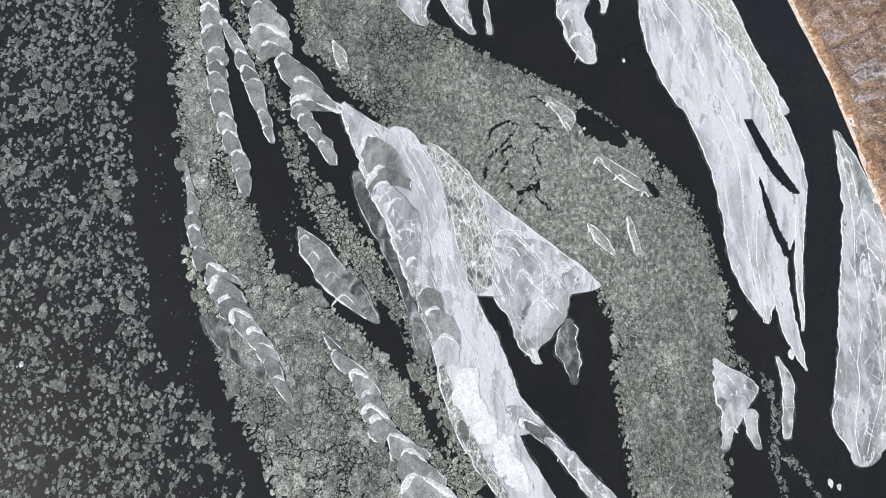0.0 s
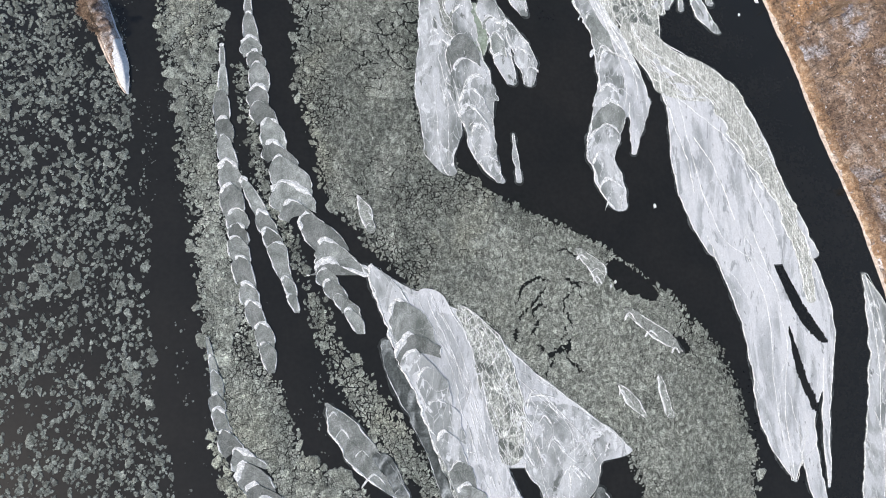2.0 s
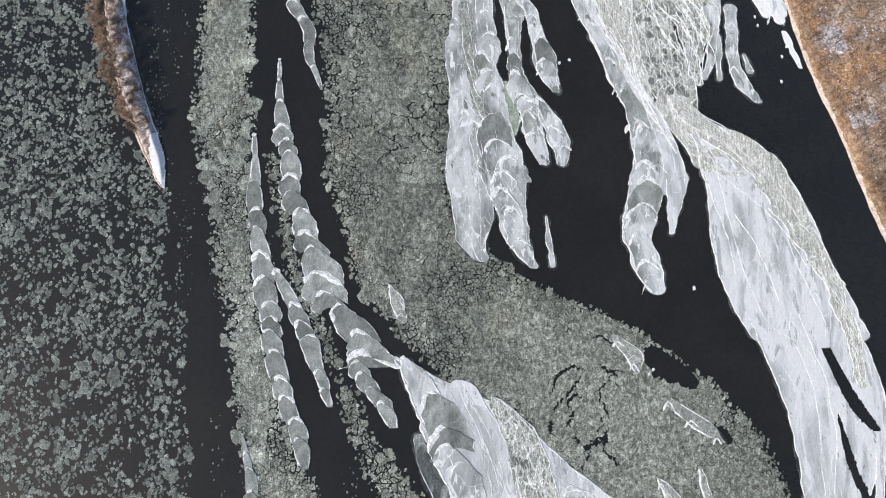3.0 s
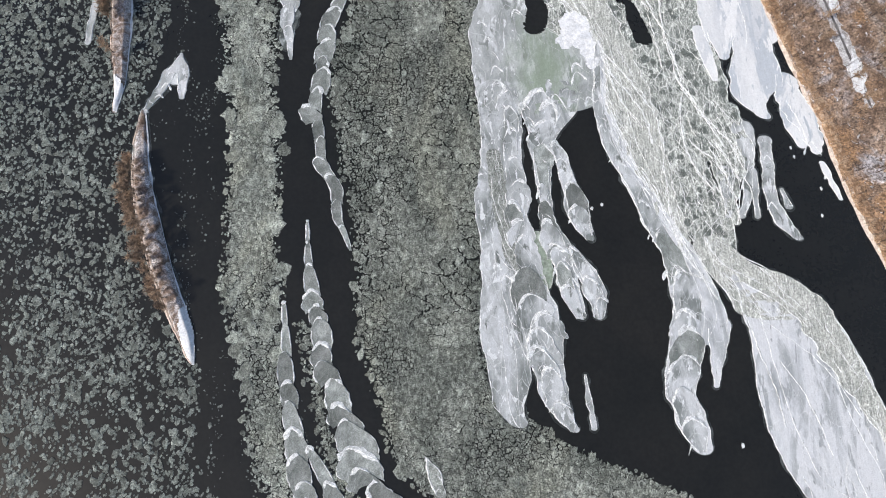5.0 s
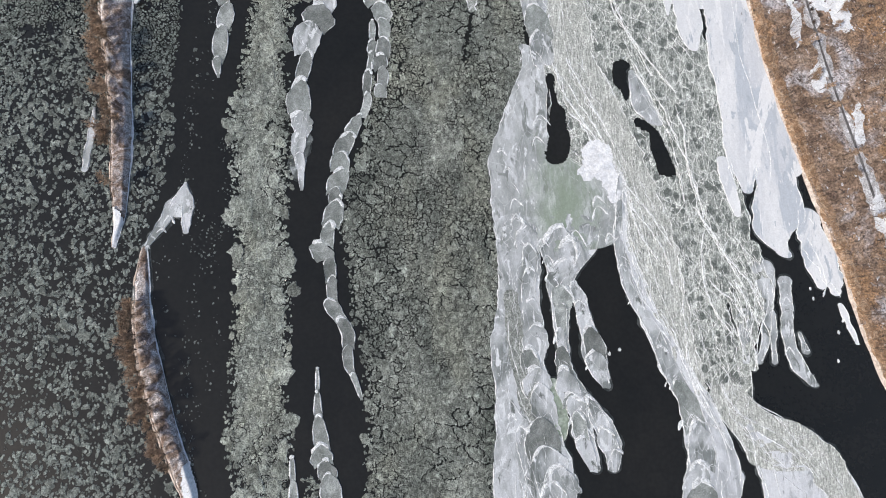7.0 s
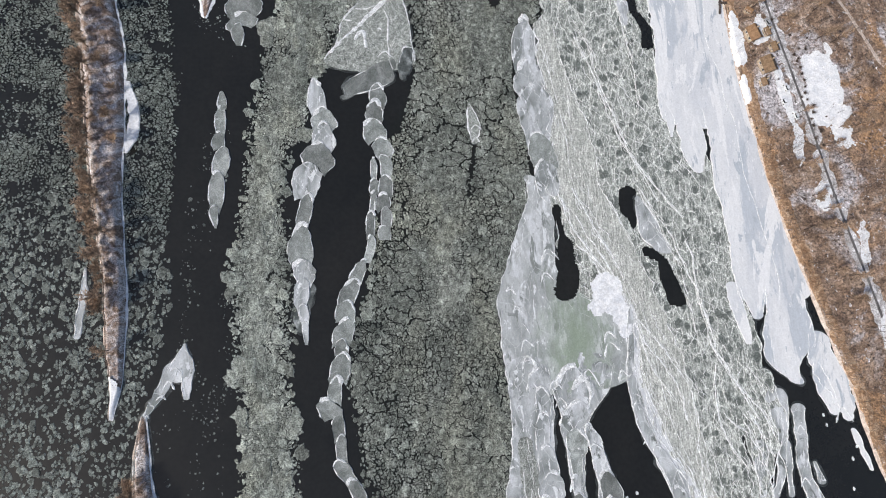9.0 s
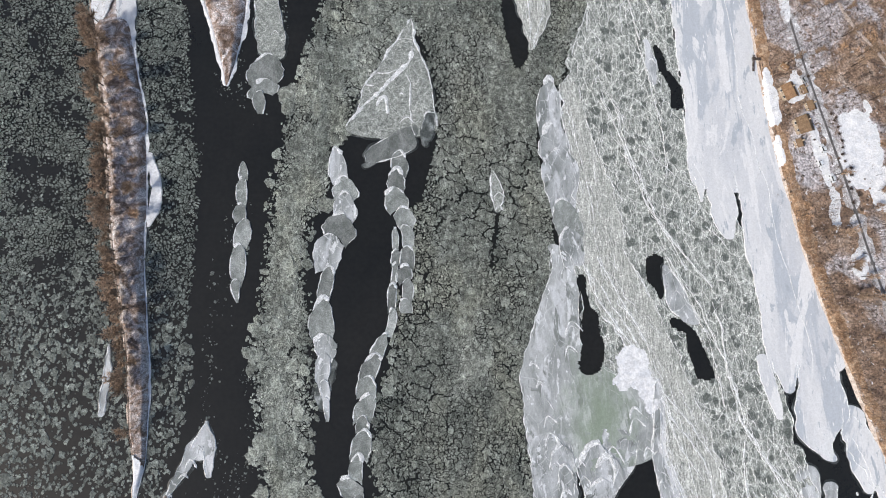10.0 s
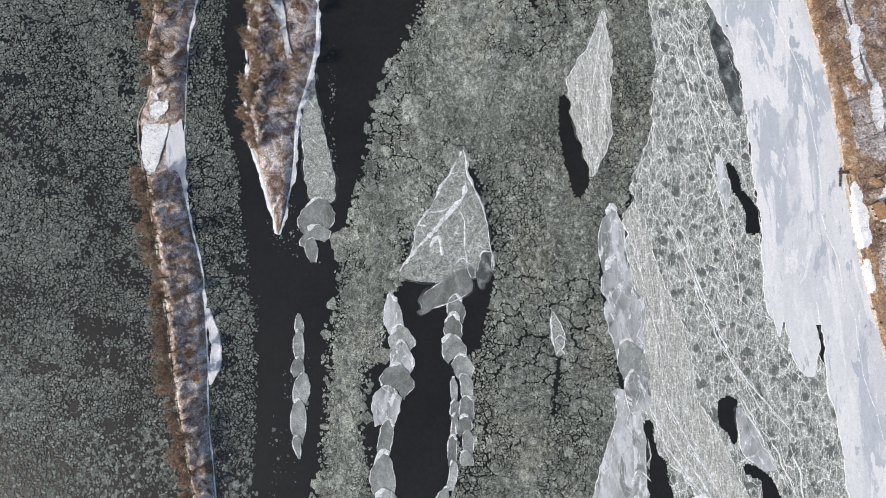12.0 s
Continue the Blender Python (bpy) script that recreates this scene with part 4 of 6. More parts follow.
ice_sheet("broad grey ice sheet with arched ridges", [(248.9, 1.1, 51.9), (254.8, 1, 53), (266.7, -0.8, 54.2), (276.3, -1, 47.6), (281.5, -1, 37.3), (288.2, 0.3, 27.4), (295.6, 2.5, 24.3), (303.2, 6, 25), (313.3, 9.7, 25.2), (321, 14, 24.7), (329.2, 15.2, 24.3), (331.2, 13.9, 20.5)], seed=57, mat="greenice", cols=40, pierced=True, webs=6, veins=[(0.45, [(52.4, 283.2), (53.5, 271.0), (54.0, 256.8), (56.5, 245.2), (59.1, 233.8), (63.4, 229.2)])])
ice_sheet("narrow grey ice finger in dark water", [(182.7, 27.1, 37.4), (189.2, 24.3, 36), (198, 24.3, 30.6), (209, 24.8, 29.5), (220.2, 23, 30.2), (231.6, 22.3, 32.2), (237.3, 21.6, 36.7), (243.1, 20.4, 43), (248.9, 17.8, 44.6), (254.8, 17.3, 45.4)], seed=64, arcs=7)
ice_sheet("dark granular ice band within the sheet", [(167.7, 15.7, 19.5), (176.5, 12.4, 19.4), (187.3, 8.3, 18.2), (198.1, 5.6, 14.4), (211.0, 4.8, 10.7), (226.0, 3.7, 10.1)], seed=37, mat="grain", z=0.26, rims=(0, 0), rough=1.2, webs=8)
ice_sheet("rounded grey finger tip of ice", [(158.8, 36.2, 39.6), (169.8, 30.2, 38.3), (178.4, 29.2, 37.4), (187.1, 25.5, 34.2)], seed=71, arcs=2, blunt=True)
ice_sheet("rounded grey finger tip of ice", [(158.5, 44.6, 47.3), (165.2, 42.3, 49.8), (169.5, 40.2, 49.3), (178.1, 37, 45.2), (186.9, 34.2, 38.3)], seed=78, arcs=2, blunt=True)
ice_sheet("greenish grey finger tip of ice", [(170.6, 23.4, 26.6), (176.5, 21.4, 28.6), (182.9, 20.3, 28.2), (191.6, 20.2, 25.2)], seed=85, mat="algae", blunt=True)
ice_sheet("rounded grey ice finger in dark water", [(190.1, 42.9, 45.7), (195.5, 38.4, 45.3), (202.1, 35.2, 45.5), (208.8, 34.4, 43.2), (217.8, 34.3, 39.5), (224.6, 32.3, 38.4), (231.5, 30, 34.1)], seed=92, arcs=3, blunt=True)
ice_sheet("white ice tongue with flow ridges", [(150.9, 74.2, 97.1), (157.6, 75.4, 98.3), (166.6, 75.8, 96.5), (173.6, 75.2, 92.4), (183, 74.6, 89.2), (194.9, 67.9, 81), (208.3, 63.8, 73.4), (219.4, 58.2, 68), (231.4, 53.2, 64.1), (249, 50.6, 56.8), (263.4, 52.2, 58.2), (276.8, 54.3, 57.5)], seed=99, mat="white", lines=(0.35, 0.6, 0.85), arcs=4, webs=5, veins=[(0.5, [(55.6, 215.2), (60.9, 204.6), (69.3, 189.3), (79.1, 177.5), (91.7, 171.7), (100.8, 166.7)]), (0.4, [(90.3, 208.2), (98.4, 204.4), (101.8, 190.5), (102.4, 171.0)]), (0.5, [(74.6, 220.9), (80.1, 202.8), (83.7, 189.3), (94.4, 174.9), (102.2, 169.7)])], strands=3)
ice_sheet("pale ice tongue with rounded end", [(106.7, 79.6, 83), (114.7, 73, 85.7), (121, 71.7, 84.1), (127.5, 69.3, 80.2), (138.1, 70.4, 84.7), (153.3, 74.2, 87.1)], seed=106, mat="white", lines=(0.5,), arcs=3, blunt=True)
ice_sheet("slim white ice finger", [(130.2, 89.5, 91.4), (137.5, 89.3, 94), (144, 89.3, 96.3), (152.8, 89.5, 98.9)], seed=113, mat="white", blunt=True)
ice_sheet("broad snowy white ice sheet", [(88.2, 119.8, 171.8), (96.0, 115.8, 169.2), (109.0, 109.8, 163.0), (119.3, 107.3, 159.4), (129.7, 106.9, 155.7), (140.3, 107.6, 151.7), (148.2, 106.7, 148.7), (156.0, 105.1, 144.3), (163.9, 104.3, 139.5), (169.2, 103.2, 123.9), (173.1, 102.0, 109.0)], seed=120, mat="white", lines=(0.2, 0.7), webs=4, veins=[(0.4, [(102.5, 172.4), (106.4, 162.3), (113.0, 155.4), (123.2, 147.7), (132.3, 139.6), (141.5, 128.5), (148.4, 115.6)]), (0.35, [(105.1, 160.7), (108.6, 145.5), (114.9, 125.8), (116.1, 113.4)]), (0.35, [(113.7, 148.9), (117.7, 139.0), (124.3, 129.4), (130.7, 114.6), (133.8, 102.1)])])
ice_sheet("long snowy white ice tongue with streaks", [(-3.6, 149.1, 150.0), (3.0, 144.0, 152.5), (9.1, 140.0, 161.0), (20.4, 136.1, 161.3), (32.5, 135.3, 166.6), (37.6, 135.0, 171.9), (44.9, 134.1, 173.9), (57.3, 132.3, 176.1), (69.8, 129.4, 174.7), (82.4, 124.8, 170.7), (95.5, 120.1, 166.3)], seed=127, mat="white", lines=(0.3, 0.45), webs=14, cols=60, pierced=True, rough=0.7)
ice_sheet("pointed white ice tail", [(-22.2, 163.0, 163.9), (-17.3, 160.0, 163.6), (-10.5, 156.8, 162.9), (-1.5, 154.6, 161.6), (10.3, 152.3, 161.1)], seed=141, mat="white")
ice_sheet("thin grey ice strip beside the channel", [(-6.4, 163.5, 164.9), (-0.5, 163.7, 166.3), (11.1, 164.3, 167.2), (23.0, 164.9, 169.0), (35.2, 167.3, 171.6), (43.8, 168.0, 172.9)], seed=142, mat="white", rims=(0.4, 0.6), rough=0.5)
ice_sheet("white ridged ice sheet along the shore", [(-53.9, 177.4, 191), (-49.3, 174.7, 197.3), (-41.1, 171.3, 213.8), (-32.6, 174.3, 220.3), (-10.4, 179.3, 219.8), (12.8, 183.8, 215.3), (36.9, 189.2, 212), (49.3, 191.3, 207.6), (62, 192.1, 203.1), (69.7, 192.1, 200.4), (79, 192, 193.7)], seed=148, mat="sheet", lines=(0.2, 0.5), webs=26, cross=26, arcs=6)
ice_sheet("grey ice floe with torn edge", [(-50.2, 125.1, 127.0), (-43.2, 124.5, 130.6), (-36.2, 124.0, 135.7), (-30.3, 124.1, 140.9), (-26.8, 124.0, 143.2), (-22.5, 123.7, 134.4), (-18.2, 124.7, 127.3)], seed=155, arcs=2, rough=2.5, blunt=True)
ice_sheet("small grey ice floe", [(-47.2, 150.8, 152.5), (-42.8, 149.8, 154.6), (-36.5, 150.7, 155.4), (-28.9, 151.9, 158.5), (-23.1, 151.7, 155.5), (-17.4, 151.0, 152.6)], seed=162, blunt=True)
ice_sheet("small grey ice floe", [(-50.6, 138.5, 140.0), (-44.4, 135.1, 140.2), (-38.9, 134.6, 140.6)], seed=169, blunt=True)
ice_sheet("broad white shore ice with blue-grey stains", [(359.8, 79.0, 122.1), (366.0, 77.7, 120.7), (378.9, 77.9, 119.5), (397.5, 79.0, 117.9), (408.6, 77.9, 117.3), (420.3, 77.7, 117.7), (435.9, 77.0, 120.0), (450.8, 76.6, 114.9), (460.8, 74.9, 111.9), (473.7, 72.4, 109.5), (490.2, 65.4, 106.0), (512.0, 58.0, 105.0)], seed=176, mat="shelf", rims=(0.6, 0), lines=(0.7,))
ice_sheet("white shore ice with blue-grey stains", [(280.3, 104.5, 139.5), (291.4, 103.3, 136.7), (304.2, 103.4, 134.3), (316.9, 102.1, 130.8), (329.4, 98.9, 128.3), (341.8, 99.8, 124.7), (351.8, 100.5, 123.2), (363.8, 98.0, 121.7)], seed=183, mat="shelf", rims=(0.6, 0), lines=(0.6,))
ice_sheet("blue-grey rounded shore ice lobe", [(271.8, 110.0, 115.3), (277.4, 107.3, 116.9), (283.0, 105.8, 118.0)], seed=190, mat="shelf")
ice_sheet("white rounded shore ice lobe", [(242.7, 123.7, 128.0), (247.7, 117.0, 128.1), (251.9, 113.5, 130.2), (256.1, 112.7, 137.2), (263.7, 114.0, 139.0), (272.1, 116.3, 136.2), (281.4, 118.6, 134.5)], seed=197, mat="shelf", blunt=True)
ice_sheet("broken white ice lobe by the shore", [(226.0, 146.2, 150.4), (231, 143.6, 152.0), (242.0, 138.4, 150.6), (250.5, 133.8, 147.4), (258.7, 133.6, 144.2)], seed=204, mat="shelf", blunt=True, rough=2.4, arcs=2)
ice_sheet("white ice sliver along the shore", [(205, 155, 156.5), (213, 151.4, 154.6), (221, 149, 151.4)], seed=206, mat="shelf", rims=(0.3, 0.3))
ice_sheet("small grey floe broken off the shore ice", [(230.0, 139.6, 144.5), (242.1, 133.9, 142.0), (250.1, 134.6, 138.3)], seed=205, mat="shelf", rims=(0.3, 0.3))
ice_sheet("slim grey ice rim beside the shore ice", [(260.4, 105.4, 108.2), (268.3, 101.3, 107.9), (275.9, 100.2, 106.3), (283.9, 99.8, 104.5)], seed=211, mat="shelf")
ice_sheet("rounded white shore ice lobe", [(336.1, 91.1, 95.0), (338.7, 88.6, 96.3), (343.5, 86.4, 97.7), (350.8, 85.5, 98.6), (357.6, 85.3, 96.7)], seed=218, mat="shelf")
ice_sheet("dark blue-grey thin ice beside the shore ice", [(440.4, 72.6, 75.0), (449.6, 69.9, 75.7), (462.2, 66.4, 75.6), (475.2, 63.8, 75.1), (486.0, 65.0, 71.2)], seed=221, mat="thin", z=0.2, rims=(0.4, 0.4), rough=1.4)
ice_sheet("small white lobe beside the shore ice", [(351.4, 81.8, 83.0), (356.3, 80.8, 84.5), (361.9, 80.0, 84.3)], seed=219, mat="shelf")
ice_sheet("ragged fringe of grey ice threads", [(196.2, 105.6, 109.3), (203.1, 103.1, 109.5), (212.3, 100.9, 112.3), (221.6, 98.1, 119.1), (231.1, 93.9, 119.3), (245.5, 92.6, 115.7)], seed=225, mat="webslush", webs=26, rims=(0.5, 0.8), rough=2.5)
ice_sheet("slim broken ice floe in dark water", [(188.3, 131.6, 133.9), (193.4, 125.5, 133), (202.7, 122.7, 128.2), (212.1, 121.6, 127.5), (221.5, 122.2, 127.8), (231, 122.2, 128.4)], seed=232, arcs=2, blunt=True)
ice_sheet("grey ridged slush ice apron", [(159.9, 101.9, 138), (165.7, 99.4, 136.4), (170.4, 95.4, 132.2), (177.8, 91.2, 111.4), (184.9, 88.4, 105.3)], seed=239, mat="fan", webs=16, cross=40, veins=[(0.5, [(100.2, 209.2), (102.4, 201.8), (103.5, 192.0), (107.2, 184.3), (113.6, 180.0), (124.0, 181.5)]), (0.4, [(91.5, 201.9), (93.5, 187.4), (99.7, 177.3), (112.5, 171.2), (126.6, 159.8)]), (0.4, [(79.7, 205.5), (81.6, 192.5), (87.3, 178.0), (94.8, 164.1)]), (0.35, [(107.2, 183.1), (116.3, 175.9), (124.7, 166.9), (128.7, 168.8)])], strands=3)
ice_sheet("lens-shaped grey floe with white rim", [(-1.4, -8.3, -5.1), (1.9, -14.9, -5.6), (6, -19.9, -8.5), (12.2, -26.4, -12.7), (18.4, -30.7, -18.2), (26.8, -35.2, -23.8), (31.7, -35, -32.2)], seed=246, mat="plate", arcs=5, rim_width=0.9)
ice_sheet("small grey floe frozen in slush", [(75.3, 70.7, 72.4), (79, 69, 73.8), (82.7, 66, 75.7), (87.9, 63, 67.3)], seed=253, mat="grain", rims=(1.3, 0.9), arcs=3)
ice_sheet("small lens-shaped floe with white rim", [(49.1, 101.9, 104.9), (51.8, 94.8, 104.2), (55.3, 90.3, 100.3), (60, 85.7, 94.6), (63, 81.8, 87.6)], seed=260, mat="grain", rims=(1.3, 0.9), arcs=3)
ice_sheet("small grey floe frozen in slush", [(24.1, 85.2, 87.6), (27, 81.2, 87.1), (31.6, 78.7, 84.4), (35.9, 76.5, 78.4)], seed=267, mat="grain", rims=(1.3, 0.9), arcs=3)
ice_sheet("small slim floe frozen in slush", [(23.8, 96.2, 99.3), (32.9, 93.9, 97.3), (38.9, 93.4, 94.9)], seed=274, mat="grain", rims=(1.3, 0.9), arcs=3)
ice_sheet("small pointed floe frozen in slush", [(96.6, -21.6, -17.7), (100.9, -23.5, -18.2), (106.2, -24.2, -19.5), (109.9, -25.3, -24.2)], seed=281, mat="grain", rims=(1.3, 0.9), arcs=3)
ice_sheet("small pointed floe frozen in slush", [(349.1, -8.6, -5.5), (355.3, -9.7, -3.9), (360.3, -9.5, -4.9), (365.3, -8.7, -7.8)], seed=288, mat="grain", rims=(1.3, 0.9), arcs=3)
ice_sheet("slim floe sliver in dark water", [(117, 38.6, 40.7), (128.3, 37.3, 39.8), (136.6, 37.4, 38.3)], seed=295)
ice_sheet("slim white floe sliver among pans", [(275.5, -157.9, -155.5), (282.2, -157.7, -154.4), (291.2, -156.8, -153.9), (299.9, -155.8, -154.6)], seed=302)
ice_sheet("pale ridged floe with scalloped edge", [(419.6, 10.5, 12.1), (424.8, 9.7, 16.2), (431.8, 8.4, 19.6), (441.4, 5.7, 20.7), (451.3, 3.4, 21.7), (461.5, 3.8, 22.4), (469.1, 10.2, 22.6), (479.6, 16.9, 22.5), (488.5, 20.1, 21.3)], seed=309, mat="fan", webs=24, rough=1.4, veins=[(0.5, [(20.9, 485.0), (15.9, 463.8), (11.5, 444.0), (11.2, 422.6)]), (0.4, [(21.6, 479.4), (19.1, 455.8), (17.6, 436.3), (12.2, 421.4)])], strands=2)
ice_sheet("arrow-shaped grey floe with white ridges", [(384.1, -67.8, -30.2), (388.3, -65.3, -30.3), (392.7, -63.4, -31.1), (401.5, -60.4, -32.4), (407.0, -56.7, -33.6), (412.6, -53.4, -35.2), (418.3, -49.6, -37.1), (424.0, -46.1, -39.0), (431.9, -41.1, -39.7)], seed=316, mat="grain", rim_width=1.1, rims=(1.0, 0.9), veins=[(1.44, [(-39.2, 424.3), (-40.8, 413.5), (-45.9, 409.3), (-51.3, 402.9), (-57.4, 396.6), (-62.2, 391.8), (-65.5, 387.2)]), (0.56, [(-57.3, 408.2), (-52.2, 407.0), (-46.4, 409.3)]), (0.56, [(-60.8, 402.3), (-56.6, 402.1)]), (0.56, [(-45.2, 409.9), (-41.7, 404.6), (-41.1, 394.5), (-41.3, 385.8), (-39.3, 378.2)]), (0.96, [(-56.3, 390.0), (-54.6, 395.4), (-52.1, 398.5), (-51.8, 393.0), (-51.0, 389.7)]), (0.56, [(-47.2, 398.2), (-43.7, 399.1), (-45.5, 395.9)]), (0.8, [(-36.6, 387.7), (-35.3, 390.5), (-31.4, 390.2)]), (0.56, [(-60.5, 418.2), (-53.7, 418.9)]), (0.64, [(-46.7, 422.0), (-42.7, 423.6), (-39.8, 422.7)]), (0.48, [(-48.3, 384.1), (-43.3, 389.2), (-40.2, 385.8)])])
ice_sheet("slender grey floe beside the island", [(417.4, -103.5, -92.3), (426.8, -104.7, -93.0), (438.9, -105.4, -95.2), (451.5, -104.9, -97.7), (464.8, -101.2, -99.2)], seed=323, mat="grain", arcs=2)
ice_sheet("grey slush sheet webbed with white ridges", [(180.2, 90.2, 107.1), (200.2, 81.2, 106.6), (220.2, 80.1, 97.7), (240.2, 60, 110.5), (260.2, 53.5, 112.5), (280.2, 27.9, 107.2), (300.2, 26.1, 105.3), (320.2, 24.6, 103.8), (340.2, 22.6, 99.4), (360.2, 24.8, 83.1), (380.2, 24.2, 79.5), (400.2, 24.2, 79.5), (420.2, 28.5, 77.7), (440.2, 36.8, 77.5), (460.2, 40.5, 74.9), (480.2, 40, 71), (500.2, 39.5, 67.5)], seed=330, mat="webslush", z=0.1, rims=(0.7, 0.5), webs=110, meander=0.22, rough=2.0, cols=70, cross=170, pierced=True, veins=[(0.45, [(35.5, 414.7), (37.4, 403.4), (43.2, 392.8), (49.7, 375.1), (53.8, 360.5), (59.2, 346.5), (66.0, 335.1), (72.7, 321.4)]), (0.5, [(72.7, 321.4), (81.0, 310.0), (85.7, 296.0), (85.9, 281.9), (88.9, 262.5), (97.8, 246.4), (106.9, 228.5)]), (0.35, [(57.5, 429.9), (62.0, 413.7), (65.8, 394.5), (68.1, 376.3), (67.2, 361.3)]), (0.35, [(63.7, 325.8), (71.7, 312.2), (77.5, 298.4), (81.1, 282.1), (83.3, 265.4)]), (0.4, [(57.9, 339.6), (62.8, 330.1), (68.7, 319.8), (76.6, 307.4), (81.6, 292.2), (86.3, 282.6)]), (0.5, [(86.8, 286.5), (87.8, 275.1), (91.1, 262.8), (91.5, 255.4), (98.8, 243.6), (108.7, 231.7), (114.1, 219.2)]), (0.45, [(90.8, 255.3), (88.5, 240.4), (88.5, 230.7), (91.2, 221.2), (100.2, 209.2)]), (0.45, [(97.4, 241.0), (100.1, 228.8), (105.4, 216.6), (108.7, 206.7), (109.7, 194.2)]), (0.4, [(101.6, 233.9), (107.0, 224.1), (111.5, 214.2), (114.4, 205.3)]), (0.35, [(89.8, 235.6), (94.0, 228.5), (101.0, 223.9), (105.4, 216.6)]), (0.4, [(38.5, 488.9), (39.6, 467.0), (37.5, 447.0), (36.7, 427.9)]), (0.45, [(32.9, 416.6), (41.2, 404.8), (48.2, 391.1), (50.3, 375.6), (56.2, 359.8), (60.3, 346.0), (69.8, 331.2), (83.2, 314.4)]), (0.35, [(46.9, 477.0), (53.6, 458.3), (58.1, 436.1), (60.7, 424.2)]), (0.35, [(53.8, 487.3), (59.7, 462.9), (64.0, 445.3), (69.6, 430.7)])], strands=3)
ice_sheet("white streaked band of ridged ice", [(-21, 33.8, 43.8), (-12.9, 29.8, 41.2), (-0.4, 23.7, 34.8), (12.3, 19.5, 29.4), (23.1, 16.2, 26.6), (34, 13.2, 23.3), (45.2, 10.2, 21.2), (56.5, 5.7, 16.9), (69, -1.3, 9.4)], seed=337, mat="white", rims=(0.5, 0.8), lines=(0.3, 0.6), webs=8, z=0.3)
ice_sheet("grey slush band between ice tongues", [(12.3, 28.1, 37.3), (23.2, 25.3, 40.2), (34.2, 21.9, 37.9), (45.4, 19.8, 34.6), (56.8, 16.3, 30.4), (65.5, 13.1, 17.7)], seed=344, mat="webslush", rims=(0.6, 0.8), webs=14, cross=45, z=0.3)
ice_sheet("thin grey ice band along the tongue", [(-63.6, 37.7, 41.7), (-48.2, 26.3, 31.9), (-32.6, 19.6, 24.4), (-16.7, 16, 19.1), (-0.3, 10.8, 14.4), (12.3, 6, 9.8)], seed=351, mat="webslush", z=0.28)
ice_sheet("speckled grey ice band beside open water", [(68.6, 163.5, 167.3), (82.1, 161.7, 167.7), (95.8, 158.5, 165.6), (109.8, 154.1, 162.9), (121.6, 146.7, 157.9), (133.6, 139.2, 153.3), (153, 128.6, 145.4), (162.8, 120.4, 140.2), (171.1, 106.3, 129.7)], seed=358, mat="fan", z=0.3, webs=16, cross=40, rims=(1.0, 0.3), rough=2.0)
ice_sheet("thin clear ice in a dark pool", [(-23.5, 65.9, 70.1), (-21.0, 64.2, 71.4), (-15.0, 61.8, 72.0), (-8.9, 59.8, 71.3), (-3.4, 64.6, 68.9)], seed=365, mat="thin", z=0.1, rims=(0.5, 0.7), rough=2.5)
ice_sheet("thin dark ice beside the plate chain", [(-23.5, -43.4, -39.2), (-18.6, -51.2, -42.2), (-13.7, -58.1, -45.9), (-7.8, -62.4, -52), (-2.9, -65.2, -58)], seed=372, mat="thin", z=0.08, rims=(0.4, 0))
ice_sheet("dark thin ice inside the lens floe", [(1.9, -10.9, -6), (7, -14, -7.7), (12.2, -17.2, -11.1)], seed=379, mat="thin", z=0.3, rims=(0.5, 0.5))
ice_sheet("thin grey ice along the tongue's shore", [(-12.6, 8.8, 15.6), (-0.3, 6.7, 10.8), (12.2, 2.4, 6.6), (22.9, -2.9, 3.8), (33.6, -9.4, -0.9), (44.6, -14.3, -6.4), (53.5, -15.1, -11.9)], seed=386, mat="thin", z=0.1, rims=(0.5, 0))
ice_sheet("thin dark ice at the floe's tail", [(274.6, -79.7, -75.7), (281.5, -80.5, -73.9), (288.6, -79.6, -72.6)], seed=393, mat="thin", z=0.08, rims=(0, 0))
ice_sheet("pale icy hook at the island's head", [(261.2, -125.8, -116.7), (266.6, -123.4, -117.2), (270.4, -120.8, -119.2)], seed=400, mat="sheet")
ice_sheet("pale icy hook at the island's head", [(251.6, -119.5, -117.8), (256, -120.6, -116.9), (262.2, -121.4, -116.8)], seed=407, mat="white")
ice_sheet("curved icy band at the island's head", [(245.6, -133.5, -131.4), (252.3, -130.9, -127), (257.2, -128.6, -123.3), (262.2, -126.7, -121.4)], seed=414, arcs=4)
ice_sheet("grey ice plate at the island's head", [(221.6, -135.3, -129.8), (229.7, -135.9, -130.1), (238, -135.2, -130.9), (246.1, -134, -131.8)], seed=421, mat="sheet", arcs=2)
ice_sheet("blue-grey pond ice beside the snow drift", [(417.8, -152.5, -151.2), (422.4, -154.4, -151.2), (426.9, -156.7, -151.4), (431.6, -158.9, -151.5), (436.4, -159.7, -151.8), (441.5, -158.3, -151.7), (448.0, -156.2, -152.4)], seed=428, mat="shelf", z=0.5, rims=(0, 0))
ice_sheet("snowy shelf ice against the island", [(344.6, -143.3, -142.2), (348.8, -143.3, -139.2), (355.3, -143.1, -137.9), (364, -143.2, -138.7), (372.9, -144.3, -142.8)], seed=435, mat="snow", z=0.4, rims=(0, 0.5))
ice_sheet("blue-white frozen channel in the island", [(472.8, -109.7, -107.3), (479.1, -110.5, -108.6), (486.5, -112.1, -109.5), (494.3, -114.6, -110.3), (510.7, -116.3, -112.3)], seed=442, mat="shelf", z=2.75, rims=(0, 0))
